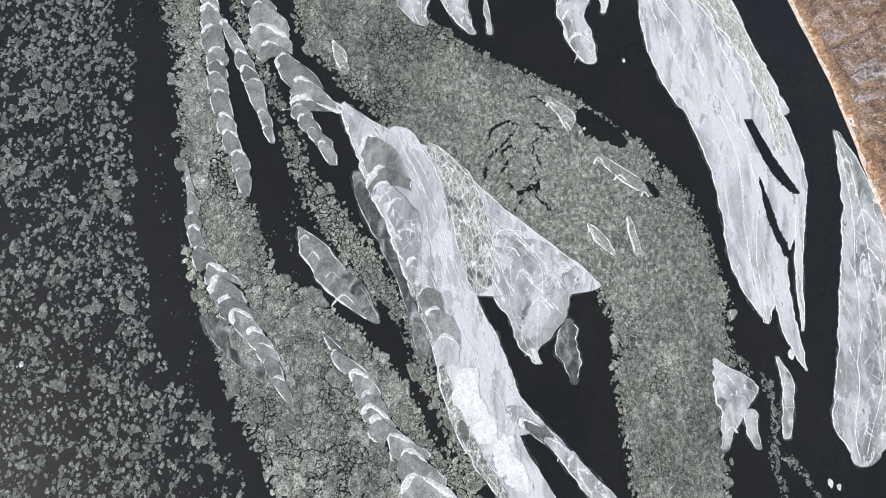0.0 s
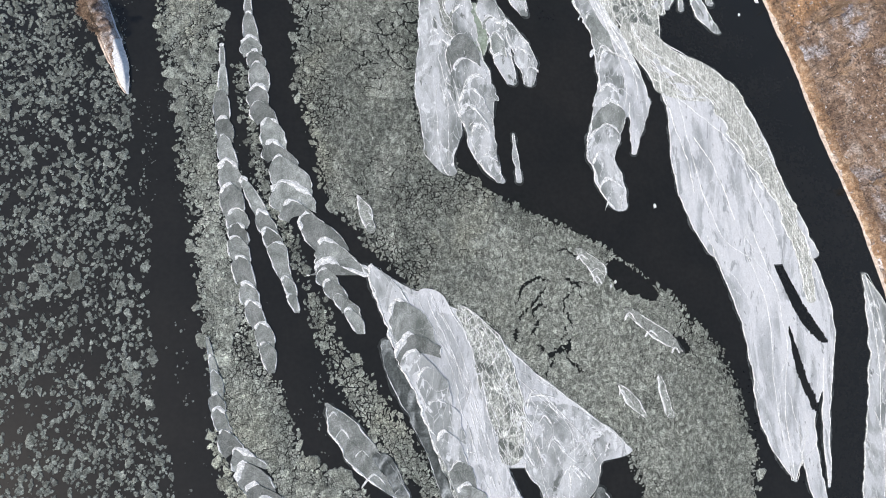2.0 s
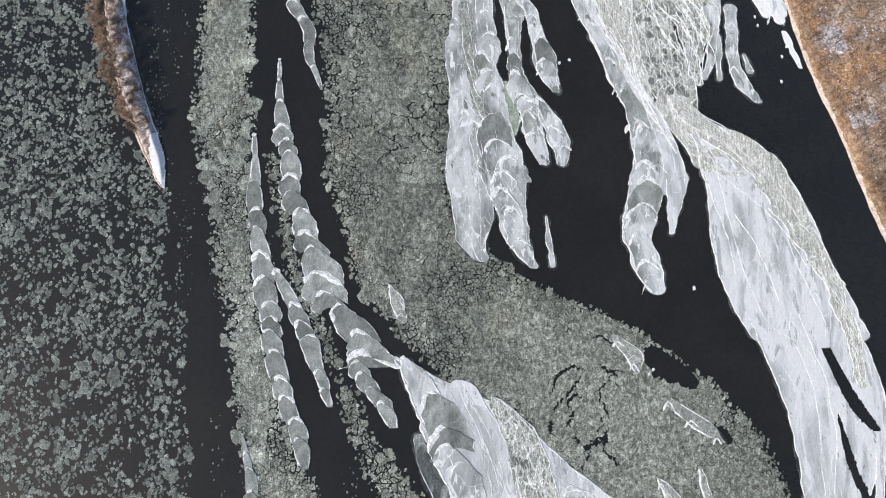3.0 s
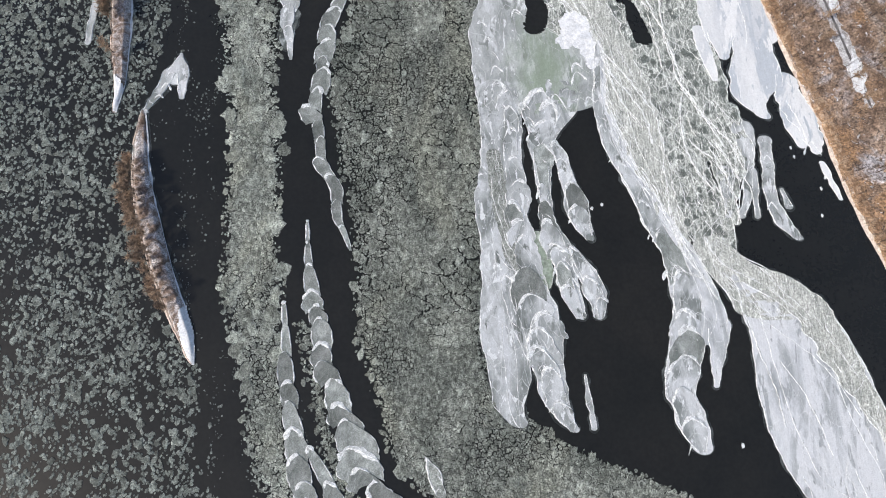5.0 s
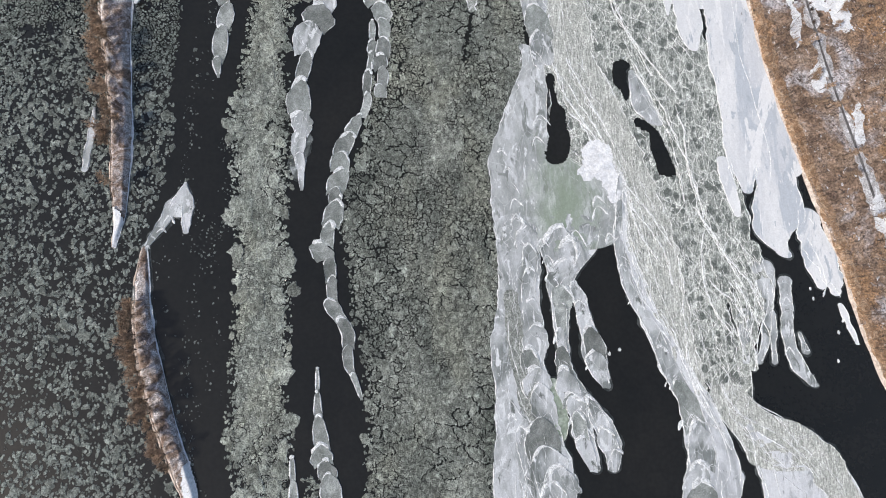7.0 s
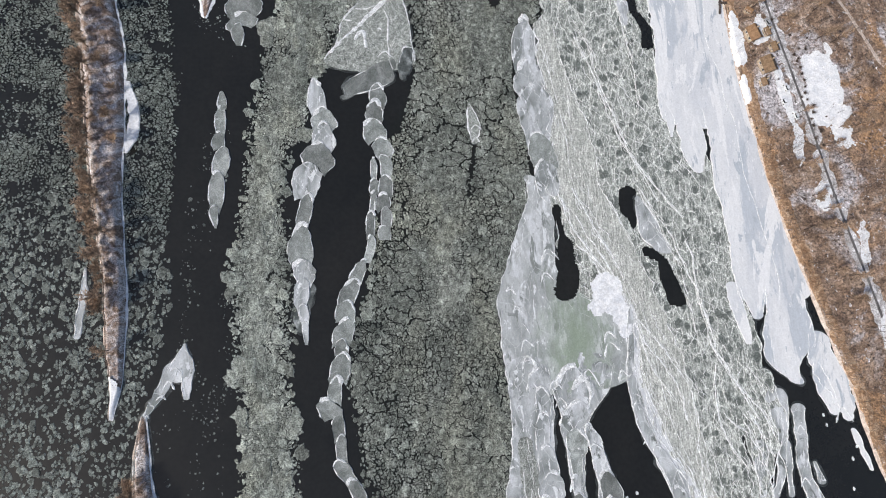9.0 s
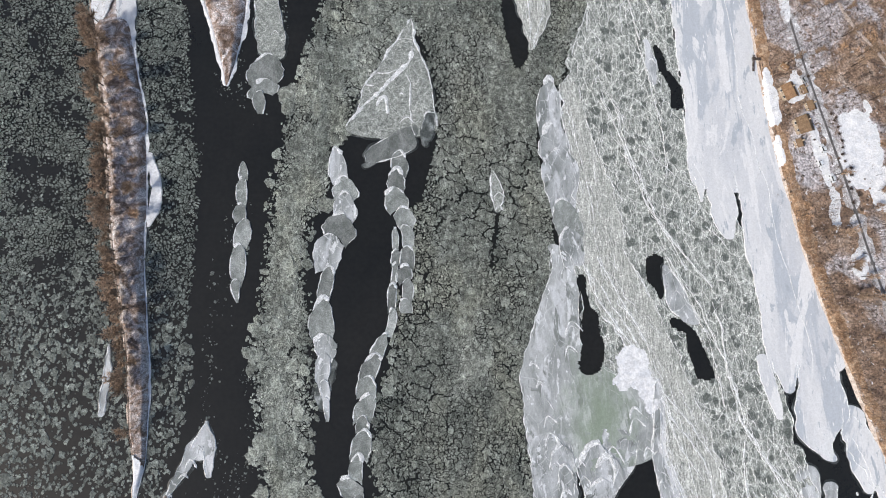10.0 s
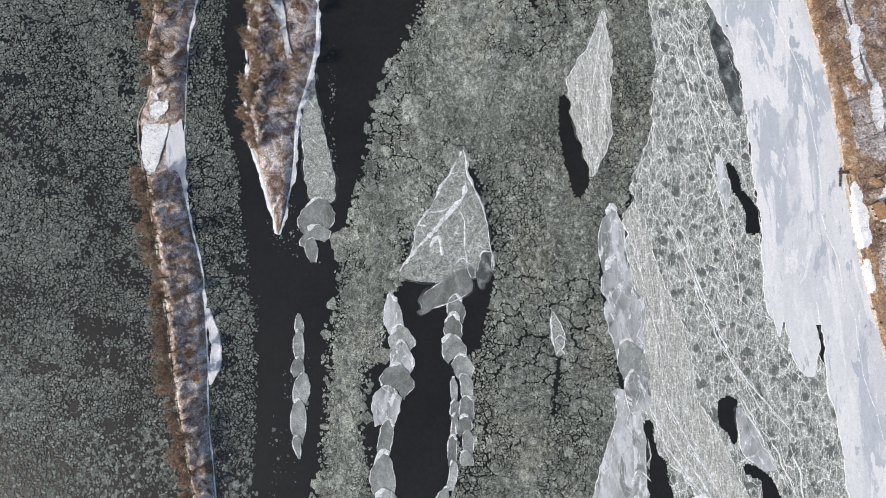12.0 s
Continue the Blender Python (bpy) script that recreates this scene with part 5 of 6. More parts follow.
ice_sheet("slim ice thread in dark water", [(198.6, 103.3, 105.8), (207.7, 103, 107.5), (217, 101.4, 108.9)], seed=449)
ice_sheet("ragged pale ice finger", [(198.4, 109.6, 112.1), (207.6, 111.8, 116.1), (221.6, 114.5, 119.6), (235.9, 110.9, 121.7)], seed=456)
ice_sheet("tiny floe in dark water", [(202.6, 129.8, 133.8), (209.6, 129, 130.6)], seed=463)
ice_sheet("slim ice thread in dark water", [(198.3, 115.8, 118.6), (207.5, 116.1, 119.3), (216.9, 112.7, 120.4)], seed=470)
ice_sheet("fan of fine white ridges on grey ice", [(190.1, 74.4, 86.5), (208.2, 71.5, 82.7), (231.3, 60, 80.6), (255, 54.7, 75.8), (279.4, 52.3, 68.3), (304.1, 34.4, 59.2), (329.4, 22.6, 46.7), (349.1, 26.6, 45.6), (374.8, 24.2, 37.5), (401.3, 22.8, 30.6)], seed=477, mat="fan", z=0.2, rims=(0.9, 0.7), lines=(0.4,), webs=46, meander=0.2, rough=2.0, cols=30, pierced=True, veins=[(0.6, [(25.0, 334.7), (29.0, 323.7), (32.7, 311.8), (39.4, 300.8), (47.7, 288.9), (52.5, 283.9)]), (0.45, [(32.8, 331.3), (37.9, 320.6), (42.7, 309.0), (50.0, 298.1), (53.4, 288.3)]), (0.5, [(52.9, 283.2), (57.2, 270.9), (61.0, 260.9), (67.7, 253.1), (72.8, 244.5), (75.2, 230.0)]), (0.4, [(53.5, 275.9), (56.8, 261.7), (58.1, 250.0), (60.6, 238.5), (64.6, 229.4)]), (0.5, [(63.4, 229.2), (67.5, 220.3), (74.0, 211.2), (77.1, 199.6), (81.4, 187.8), (87.3, 176.8)]), (0.5, [(78.7, 244.4), (78.8, 230.1), (79.1, 209.0), (79.7, 192.5), (84.9, 180.6)]), (0.4, [(32.5, 320.7), (40.4, 305.3), (48.6, 292.0), (54.6, 278.4), (58.5, 264.7), (62.8, 250.5), (71.3, 237.5)]), (0.4, [(50.9, 291.9), (56.7, 273.9), (67.9, 259.4), (77.5, 244.1)])], strands=3)
ice_sheet("white rounded floe in a dark pool", [(404.8, 64.1, 66.6), (411, 62.3, 67.9), (418.5, 62.2, 67.2), (424.2, 62.6, 64.7)], seed=484, mat="white", arcs=1, z=0.2)
ice_sheet("rounded grey plate at the arrow floe's base", [(369.0, -60.7, -55.8), (370.6, -62.1, -49.4), (373.5, -60.9, -41.7), (376.5, -57.3, -39.2), (379.6, -50.8, -40.1)], seed=491, mat="plate", rims=(0.9, 0.9), z=0.32)
ice_sheet("blue-grey thin plate beside the arrow floe", [(377.5, -37.5, -33.9), (383.3, -37.9, -31.3), (389.2, -35.1, -31.1)], seed=498, mat="thin", z=0.3)
ice_sheet("smooth grey plate beside a dark pool", [(302.3, 67.7, 75), (307.3, 61.7, 73.4), (313.7, 61.4, 71.2), (322.7, 62, 65.4)], seed=512, arcs=1, z=0.2)

# ---- chains of plates ----
plate_chain("row of smooth grey plates with white arched edges", [(-17.7, 16.4, 23.6), (-8.6, 15, 25.1), (1.8, 10.8, 20.1), (12.3, 6.4, 16.8), (23, 2.3, 13), (33.8, -2.1, 10.5), (49.4, -9.8, 7.1), (60.7, -13.9, 2.4), (72.1, -17.9, -5.8), (82.4, -22.4, -15.1)], 10, seed=2, z=0.26, bulge=0.05, arch=0.8, bright=0.8)
plate_chain("curved chain of overlapping grey ice plates", [(-30.1, -35.1, -33.3), (-25.5, -38.5, -35.1), (-19.7, -42.6, -37.5), (-13.8, -45.4, -39.7), (-7.9, -51.5, -42.7), (-2, -56.1, -46.1), (4, -62.3, -50.3), (12.1, -67.5, -54.1), (18.2, -69.1, -61.7), (26.4, -72.5, -67.8), (32.6, -74.5, -69.4), (41, -74.8, -70.5), (49.6, -75.9, -73.5), (57, -76.9, -75.9)], 14, seed=7)
plate_chain("chain of overlapping grey ice plates", [(-62.5, 3.2, 24.1), (-55, 2.4, 16.6), (-47.4, -0, 12.7), (-41.6, -5.9, 5.2), (-35.8, -9, 0.1), (-30, -11.1, -1.9), (-24.1, -13.3, -5), (-18.2, -17.4, -10.1), (-12.2, -21.5, -17.4), (-5.7, -24.9, -24.1)], 9, seed=12)
plate_chain("long chain of overlapping ice plates", [(44.5, -55.5, -52.8), (49.9, -58, -52.2), (59.7, -61.4, -55), (69.7, -64.7, -58.3), (79.7, -68.1, -61.9), (89.9, -70.5, -63.9), (106.5, -74.3, -65.7), (115, -75.7, -66), (125.7, -77.2, -70.5), (132.2, -77.4, -71.8), (143.1, -77.9, -72.5), (154.3, -77.4, -74.6), (168.3, -77.6, -76.3)], 15, seed=17)
plate_chain("short side chain of ice plates", [(65.7, -46.5, -44.7), (73.4, -50.7, -46.3), (83.6, -55.1, -50.6), (91.8, -58.6, -50.8), (98.1, -62.1, -54.3), (104.4, -63.9, -58.6), (115.4, -68.9, -65.6)], 6, seed=22)
plate_chain("broad chain of overlapping ice plates", [(79.5, -39, -19), (81.2, -41.7, -25.3), (87.6, -41.7, -25.3), (89.5, -43.7, -27.8), (100, -50.7, -37.7), (110.7, -55.9, -41.6), (119.2, -59.1, -46.3), (127.9, -61.5, -51.5), (136.7, -62.1, -54.1), (147.8, -66.2, -58.5), (154.5, -66.2, -58.5), (165.9, -68.7, -61.2), (177.4, -69.4, -65.2), (189.2, -68.9, -67.4), (199.7, -68.7, -68)], 16, seed=27)
plate_chain("broken ice plates in dark water", [(57.7, -24.9, -21.4), (63.3, -29.3, -22.4), (69, -32.1, -26.2), (75.7, -37.8, -31.3), (81.5, -39.5, -30.8)], 4, seed=32)
plate_chain("string of rounded ice plates in dark water", [(188.1, -52.4, -50.9), (201.9, -58.6, -54.4), (212.6, -58.6, -54.4), (225.5, -67, -61.6), (236.4, -67, -61.6), (249.7, -70.9, -62.4), (263.3, -67.8, -60.3), (272, -66.7, -59), (274.8, -65.4, -57.9), (281.6, -63.9, -56.5), (291.4, -61.4, -53), (303.6, -53.2, -49), (313.8, -53.2, -49), (327.7, -50.9, -47.3), (341.9, -50.5, -46.5)], 19, seed=37, bulge=0.08, stagger=0.34)
plate_chain("chain of pale ice plates below the arrow floe", [(268.9, -77, -75.3), (283.5, -79.8, -75.1), (294.4, -79.7, -74), (298.8, -82.1, -72.3), (305.4, -82.9, -73.1), (314.4, -81.3, -74.6), (328, -78.2, -71.1), (344.3, -76.2, -65.3), (361.1, -75.2, -64.2), (375.7, -75, -68.9)], 11, seed=42, bulge=0.25, bright=0.75, stagger=0.28)
plate_chain("string of rounded ice plates in dark water", [(308.5, -47, -43.4), (325.9, -47.8, -43.1), (339.1, -46.1, -42.1), (345.9, -50.6, -43.6), (361.7, -52.4, -44.6), (374.2, -51.1, -43.5)], 9, seed=47, bulge=0.3, stagger=0.3)
plate_chain("rounded ice plates below the slender floe", [(390.1, -103.5, -100.4), (395, -105.1, -98.4), (404, -104.9, -95.5), (415.3, -102.8, -93.8)], 3, seed=52, bulge=0.4, stagger=0.3)
plate_chain("string of small ice plates in the dark lane", [(314.7, -110, -109), (324, -112.3, -107.6), (337.6, -111.7, -107), (351.4, -110.1, -106.4), (360.8, -110.6, -106.7), (369.8, -109.5, -108)], 6, seed=57, bulge=0.35, stagger=0.3)
plate_chain("chain of pale ice plates at the sheet head", [(325.5, 18.1, 28.5), (336.6, 15.7, 28.1), (351.6, 15, 25.5), (364.3, 12.6, 27.7), (374.6, 10.8, 26.8), (387.7, 11.7, 23.2), (398.3, 12.7, 22.6), (407, 16.7, 19.3)], 5, seed=62, bright=0.7)
plate_chain("row of pale ice plates frozen onto the sheet", [(182.7, 27.9, 36.6), (189.2, 25.2, 35.1), (198, 24.8, 30.1), (209, 25.2, 29.1), (220.2, 23.6, 29.6), (231.6, 23.1, 31.4), (237.3, 22.8, 35.5), (243.1, 22.2, 41.2), (248.9, 19.9, 42.5), (254.8, 19.5, 43.2)], 9, seed=67, z=0.24, bright=0.75, stagger=0.22, arch=1.0)
plate_chain("row of pale ice plates frozen onto the sheet", [(158.8, 36.5, 39.3), (169.8, 30.8, 37.7), (178.4, 29.9, 36.7), (187.1, 26.2, 33.5)], 3, seed=72, z=0.24, bright=0.75, stagger=0.22, arch=1.0)
plate_chain("row of pale ice plates frozen onto the sheet", [(158.5, 44.8, 47.1), (165.2, 42.9, 49.2), (169.5, 40.9, 48.6), (178.1, 37.7, 44.5), (186.9, 34.5, 38)], 3, seed=77, z=0.24, bright=0.75, stagger=0.22, arch=1.0)
plate_chain("row of pale ice plates frozen onto the sheet", [(190.1, 43.1, 45.5), (195.5, 39, 44.7), (202.1, 36, 44.7), (208.8, 35.1, 42.5), (217.8, 34.7, 39.1), (224.6, 32.8, 37.9), (231.5, 30.3, 33.8)], 4, seed=82, z=0.24, bright=0.75, stagger=0.22, arch=1.0)
plate_chain("row of pale ice plates frozen onto the sheet", [(116.6, 30.4, 31.9), (121.2, 24.8, 31), (129.6, 20.6, 29.8), (140.2, 18.9, 29.4), (146.7, 15.4, 28.5), (155.4, 12, 29.3)], 4, seed=87, z=0.24, bright=0.75, stagger=0.22, arch=1.0)
plate_chain("row of pale ice plates frozen onto the sheet", [(106.7, 79.9, 82.7), (114.7, 74, 84.7), (121, 72.7, 83.1), (127.5, 70.2, 79.3), (138.1, 71.5, 83.6), (153.3, 75.2, 86.1)], 4, seed=92, z=0.24, bright=0.75, stagger=0.22, arch=1.0)
plate_chain("row of pale ice plates frozen onto the sheet", [(-84.5, 84.9, 93.7), (-65.6, 72.7, 80.7), (-59.3, 67.7, 74.9), (-49.3, 59.9, 65.1), (-43.3, 52.7, 59.5), (-37.6, 44.2, 53.9)], 5, seed=97, z=0.24, bright=0.75, stagger=0.22, arch=1.0)
plate_chain("row of white ice plates along the tongue", [(150.9, 74.2, 86.8), (157.6, 75.4, 88), (166.6, 75.8, 87.2), (173.6, 75.2, 84.7), (183, 74.6, 82.6), (194.9, 67.9, 75.1), (208.3, 63.8, 69.1), (219.4, 58.2, 63.6), (231.4, 53.2, 59.2), (249, 50.6, 54), (263.4, 52.2, 55.5), (276.8, 54.3, 56.1)], 9, seed=102, z=0.24, bright=0.9, stagger=0.25, arch=1.0)
plate_chain("row of pale ice plates along the finger", [(151.3, 15.5, 28.9), (162.2, 15, 28.2), (173.3, 13.6, 24.1), (184.7, 11.8, 21.4), (196.2, 10.4, 19.4), (200.6, 10.2, 19.1), (209.3, 10, 19.1), (220.4, 10.8, 18.3), (231.6, 11, 18.3), (243.1, 11.4, 18.9), (254.7, 10.5, 18)], 11, seed=107, z=0.24, bright=0.85, stagger=0.25, arch=0.9)


def on_isle(prof, base=0.3, dip=(0, 1)):
    """Height of an island's ground and whether a place lies on it."""
    ys, xl, xr, high = prof

    def level(x, y):
        a, c = np.interp(y, ys, xl), np.interp(y, ys, xr)
        u = (x - a) / np.maximum(c - a, 0.2)
        z = base + high * np.minimum(1, (c - a) / 8) * np.clip(np.sin(np.pi * np.clip(u, 0, 1)) * 1.6, 0, 1)
        return z * (1 - np.exp(-(((y - dip[0]) / dip[1]) ** 4))) + 0.16, (u > -0.02) & (u < 1.02) & (y > ys[0])
    return level


ice_sheet("smooth white snow drift across the island's low saddle", [(427.5, -166.4, -164.2), (431, -167.5, -162.4), (436, -168.4, -160.6), (441, -168.6, -159), (446, -168, -157.6), (450, -166.6, -157.6), (453.5, -164.6, -159.8)], seed=429, mat="snow", z=0.6, rims=(0, 0), rough=0.6)
snow_patch("thin snow on the island's low saddle", -160.5, 455, 4, 6, 27, 1.4, 0.4, on_isle(LONG, 0.3, (438, 13)))
for prof_, reach_, seed_ in ((LONG, 13, 28), (SMALL, 18, 29)):
    ys_, xl_, xr_, _ = prof_
    snow_patch("wedge of snow on the island's pointed tip", float(np.interp(ys_[0] + 0.3 * reach_, ys_, xl_ * 0.35 + xr_ * 0.65)), float(ys_[0]) + 0.2 * reach_, 3.2, reach_, seed_, 0.6, 0.4, on_isle(prof_), 0.1)
# ---- trees and brush ----
def tube(bm, pts, r0, r1, sides=5):
    rings = []
    for k, p in enumerate(pts):
        r = r0 + (r1 - r0) * k / (len(pts) - 1)
        d = (pts[min(k + 1, len(pts) - 1)] - pts[max(k - 1, 0)]).normalized()
        a = d.orthogonal().normalized()
        c = d.cross(a)
        rings.append([bm.verts.new(p + (a * math.cos(6.283 * s / sides) + c * math.sin(6.283 * s / sides)) * r) for s in range(sides)])
    for u, v in zip(rings, rings[1:]):
        for s in range(sides):
            bm.faces.new((u[s], u[(s + 1) % sides], v[(s + 1) % sides], v[s]))


def build_tree(label, high, wide, twigs, seed):
    rnd = random.Random(seed)
    t = thing("tree", label, "tree", "bare trees")
    wood, crown = bmesh.new(), []
    lean = Vector((rnd.uniform(-0.08, 0.08), rnd.uniform(-0.08, 0.08), 1))
    stem = [lean * (high * 0.85 * k / 6) + Vector((rnd.uniform(-0.15, 0.15), rnd.uniform(-0.15, 0.15), 0)) * (k > 0) for k in range(7)]
    tube(wood, stem, high * 0.02, 0.05, 6)
    tips = []
    for k in range(11):
        h = rnd.uniform(0.25, 0.85)
        base = lean * (high * 0.85 * h)
        ang = k * 2.4 + rnd.uniform(-0.4, 0.4)
        out = Vector((math.cos(ang), math.sin(ang), rnd.uniform(0.7, 1.6)))
        ln = wide * rnd.uniform(0.5, 1.0) * (1.15 - h * 0.6)
        mid = base + out * ln * 0.5 + Vector((0, 0, 0.1 * ln))
        end = base + out * ln
        tube(wood, [base, mid, end], 0.12, 0.04, 4)
        tips += [(base, mid), (mid, end), (mid, end)]
    tips.append((stem[4], stem[6]))
    v, f = [], []
    for _ in range(twigs):
        a, c = rnd.choice(tips)
        p = a.lerp(c, rnd.random())
        d = Vector((rnd.gauss(0, 1), rnd.gauss(0, 1), rnd.gauss(0.5, 0.6))).normalized()
        q = p + d * rnd.uniform(0.8, 2.4)
        s = d.orthogonal().normalized() * rnd.uniform(0.06, 0.13)
        o = d.cross(s)
        b0 = len(v)
        v += [p + s, p - s * 0.5 + o * 0.9, p - s * 0.5 - o * 0.9, q]
        f += [(b0, b0 + 1, b0 + 3), (b0 + 1, b0 + 2, b0 + 3), (b0 + 2, b0, b0 + 3)]
    me = bpy.data.meshes.new("trunk")
    wood.to_mesh(me)
    wood.free()
    me.materials.append(MAT["bark"])
    part("trunk", me, t, "", True)
    part("crown", raw_mesh("crown", v, f, "twig"), t, "fine leafless brown twigs")
    return t


TREES = [build_tree("bare brown willow with fine twigs on the island", 12, 3.4, 420, 1), build_tree("bare brown willow with fine twigs on the island", 10, 3.8, 420, 2),
         build_tree("low spreading leafless shrub with reddish twigs", 6.5, 3.2, 360, 3), build_tree("slender leafless tree with dark trunk on the bank", 13, 3.0, 300, 4),
         build_tree("slender leafless tree with dark trunk on the bank", 10, 2.6, 280, 5)]
used = [False] * len(TREES)


def plant(k, x, y, z, size, turn):
    m = pose(x, y, z, 0, 0, turn) @ Matrix.Diagonal((size, size, size, 1))
    if not used[k]:
        used[k] = True
        TREES[k].matrix_basis = m
    else:
        o = copy_thing(TREES[k], pose(x, y, z, 0, 0, turn))
        o.scale = (size, size, size)


def plant_island(prof, y0, y1, spacing, u_mid, u_wide, seed, kinds=(0, 1, 2)):
    ys, xl, xr, high = prof
    rnd = random.Random(seed)
    y = y0
    while y < y1:
        a, c = float(np.interp(y, ys, xl)), float(np.interp(y, ys, xr))
        u = min(0.9, max(0.06, rnd.gauss(u_mid, u_wide)))
        hz = high * min(1, (c - a) / 8) * min(1, math.sin(math.pi * u) * 1.6)
        plant(rnd.choice(kinds), a + (c - a) * u, y, hz - 0.15, rnd.uniform(0.7, 1.1), rnd.uniform(0, 360))
        y += spacing * rnd.uniform(0.5, 1.5)


plant_island(LONG, 285, 428, 2.6, 0.1, 0.07, 11)
plant_island(LONG, 270, 425, 16.0, 0.6, 0.2, 12, (2, 2, 1))
plant_island(LONG, 462, 515, 3.0, 0.25, 0.2, 13)
plant_island(SMALL, 168, 226, 2.6, 0.12, 0.09, 14, (1, 2, 2, 0))
plant_island(UPPER, 436, 515, 2.2, 0.12, 0.1, 15)
plant_island(UPPER, 446, 515, 5.0, 0.55, 0.25, 16, (2, 1))

rnd = random.Random(5)
SPARE = [(115, 128, 362, 413), (126, 144, 356, 408), (148, 168, 348, 392)]
made = 0
while made < 132:
    y = rnd.uniform(20, 505)
    x = float(bank_at(y)) + 5 + rnd.uniform(0, 1) ** 0.9 * 62
    if any(a < x < c and d < y < g for a, c, d, g in SPARE) and rnd.random() < 0.93:
        continue
    if abs(x - np.interp(y, [r[1] for r in ROAD[::-1]], [r[0] for r in ROAD[::-1]])) < 3.0 and y > 240:
        continue
    plant(rnd.choice((3, 4, 4, 3, 2)), x, y, float(ground_z(x, y)) - 0.1, rnd.uniform(0.6, 1.05), rnd.uniform(0, 360))
    made += 1


def brush(label, count, place, seed, tall=(0.6, 2.2)):
    """A thicket of dry stems that nobody could count."""
    r = np.random.RandomState(seed)
    x, y, z = place(r, count)
    n = len(x)
    d = r.normal(0, 0.55, (n, 2))
    hgt = r.uniform(*tall, n)
    w = r.uniform(0.04, 0.1, n)
    ang = r.uniform(0, 6.28, n)
    p = np.stack([x, y, z], -1)
    tip = p + np.stack([d[:, 0] * hgt, d[:, 1] * hgt, hgt], -1)
    v = np.empty((n, 4, 3))
    for k in range(3):
        v[:, k] = p + np.stack([np.cos(ang + 2.094 * k) * w, np.sin(ang + 2.094 * k) * w, z * 0], -1)
    v[:, 3] = tip
    q = np.arange(n)[:, None] * 4
    f = np.concatenate([q + np.array([0, 1, 3]), q + np.array([1, 2, 3]), q + np.array([2, 0, 3])])
    return tagged(part("brush", raw_mesh("brush", v.reshape(-1, 3), f, "brush")), label, "brush", "", "stuff")


def on_bank(r, n):
    y = r.uniform(20, 510, n)
    x = bank_at(y) + 2 + r.uniform(0, 1, n) ** 1.3 * 68
    keep = fbm(x * 0.1, y * 0.1, 31) > 0.38
    for a, c, d, g in SPARE:
        keep &= ~((x > a) & (x < c) & (y > d) & (y < g) & (r.uniform(0, 1, n) < 0.93))
    keep &= np.abs(x - np.interp(y, [q[1] for q in ROAD[::-1]], [q[0] for q in ROAD[::-1]])) > 1.8
    x, y = x[keep], y[keep]
    return x, y, ground_z(x, y) - 0.05


def on_island(prof):
    def place(r, n):
        ys, xl, xr, high = prof
        y = r.uniform(ys[0] + 12, ys[-1], n)
        u = r.uniform(0.04, 0.8, n)
        a, c = np.interp(y, ys, xl), np.interp(y, ys, xr)
        keep = fbm(a * 0.1 + u * 3, y * 0.15, 33) > 0.4
        z = high * np.minimum(1, (c - a) / 8) * np.clip(np.sin(np.pi * u) * 1.6, 0, 1)
        return (a + (c - a) * u)[keep], y[keep], z[keep]
    return place


def saplings(count, seed):
    """A young wood of thin leafless stems, too dense to count."""
    r = np.random.RandomState(seed)
    x, y, z = on_bank(r, count)
    keep = fbm(x * 0.05, y * 0.05, 37) > 0.4
    x, y, z = x[keep], y[keep], z[keep]
    n = len(x)
    tall = r.uniform(4, 9, n)
    lean = r.normal(0, 0.06, (n, 2))
    v, f = [], []
    for b_ in range(13):
        if b_ == 0:
            p = np.stack([x, y, z], -1)
            d_ = np.stack([lean[:, 0] * tall, lean[:, 1] * tall, tall], -1)
            w = r.uniform(0.07, 0.13, n)
        else:
            up = r.uniform(0.35, 0.95, n)
            p = np.stack([x + lean[:, 0] * tall * up, y + lean[:, 1] * tall * up, z + tall * up], -1)
            ang = r.uniform(0, 6.28, n)
            d_ = np.stack([np.cos(ang), np.sin(ang), r.uniform(0.4, 1.4, n)], -1) * (tall * r.uniform(0.1, 0.24, n))[:, None]
            w = r.uniform(0.03, 0.06, n)
        q = np.empty((n, 4, 3))
        for k in range(3):
            q[:, k] = p + np.stack([np.cos(2.094 * k) * w, np.sin(2.094 * k) * w, 0 * w], -1)
        q[:, 3] = p + d_
        base = b_ * n * 4 + np.arange(n)[:, None] * 4
        v.append(q.reshape(-1, 3))
        f += [base + np.array([0, 1, 3]), base + np.array([1, 2, 3]), base + np.array([2, 0, 3])]
    tagged(part("saplings", raw_mesh("saplings", np.concatenate(v), np.concatenate(f), "bark")), "thin leafless saplings with long shadows on the bank", "trees", "", "stuff")


saplings(1500, 8)
brush("dry orange and brown brush covering the bank", 60000, on_bank, 1)
for prof_, n_ in ((LONG, 3000), (SMALL, 1100), (UPPER, 2400)):
    brush("dry brown brush on the island", n_, on_island(prof_), n_, (0.5, 1.8))


# ---- houses, cars and jetty ----
def box_mesh(name, sx, sy, sz, mat, bevel=0.04, at=(0, 0, 0), taper=1.0):
    bm = bmesh.new()
    bmesh.ops.create_cube(bm, size=1)
    for v in bm.verts:
        k = taper if v.co.z > 0 else 1.0
        v.co = Vector((v.co.x * sx * k + at[0], v.co.y * sy * k + at[1], (v.co.z + 0.5) * sz + at[2]))
    if bevel:
        bmesh.ops.bevel(bm, geom=bm.edges[:], offset=bevel, segments=2, affect="EDGES")
    me = bpy.data.meshes.new(name)
    bm.to_mesh(me)
    bm.free()
    me.materials.append(MAT[mat])
    return me


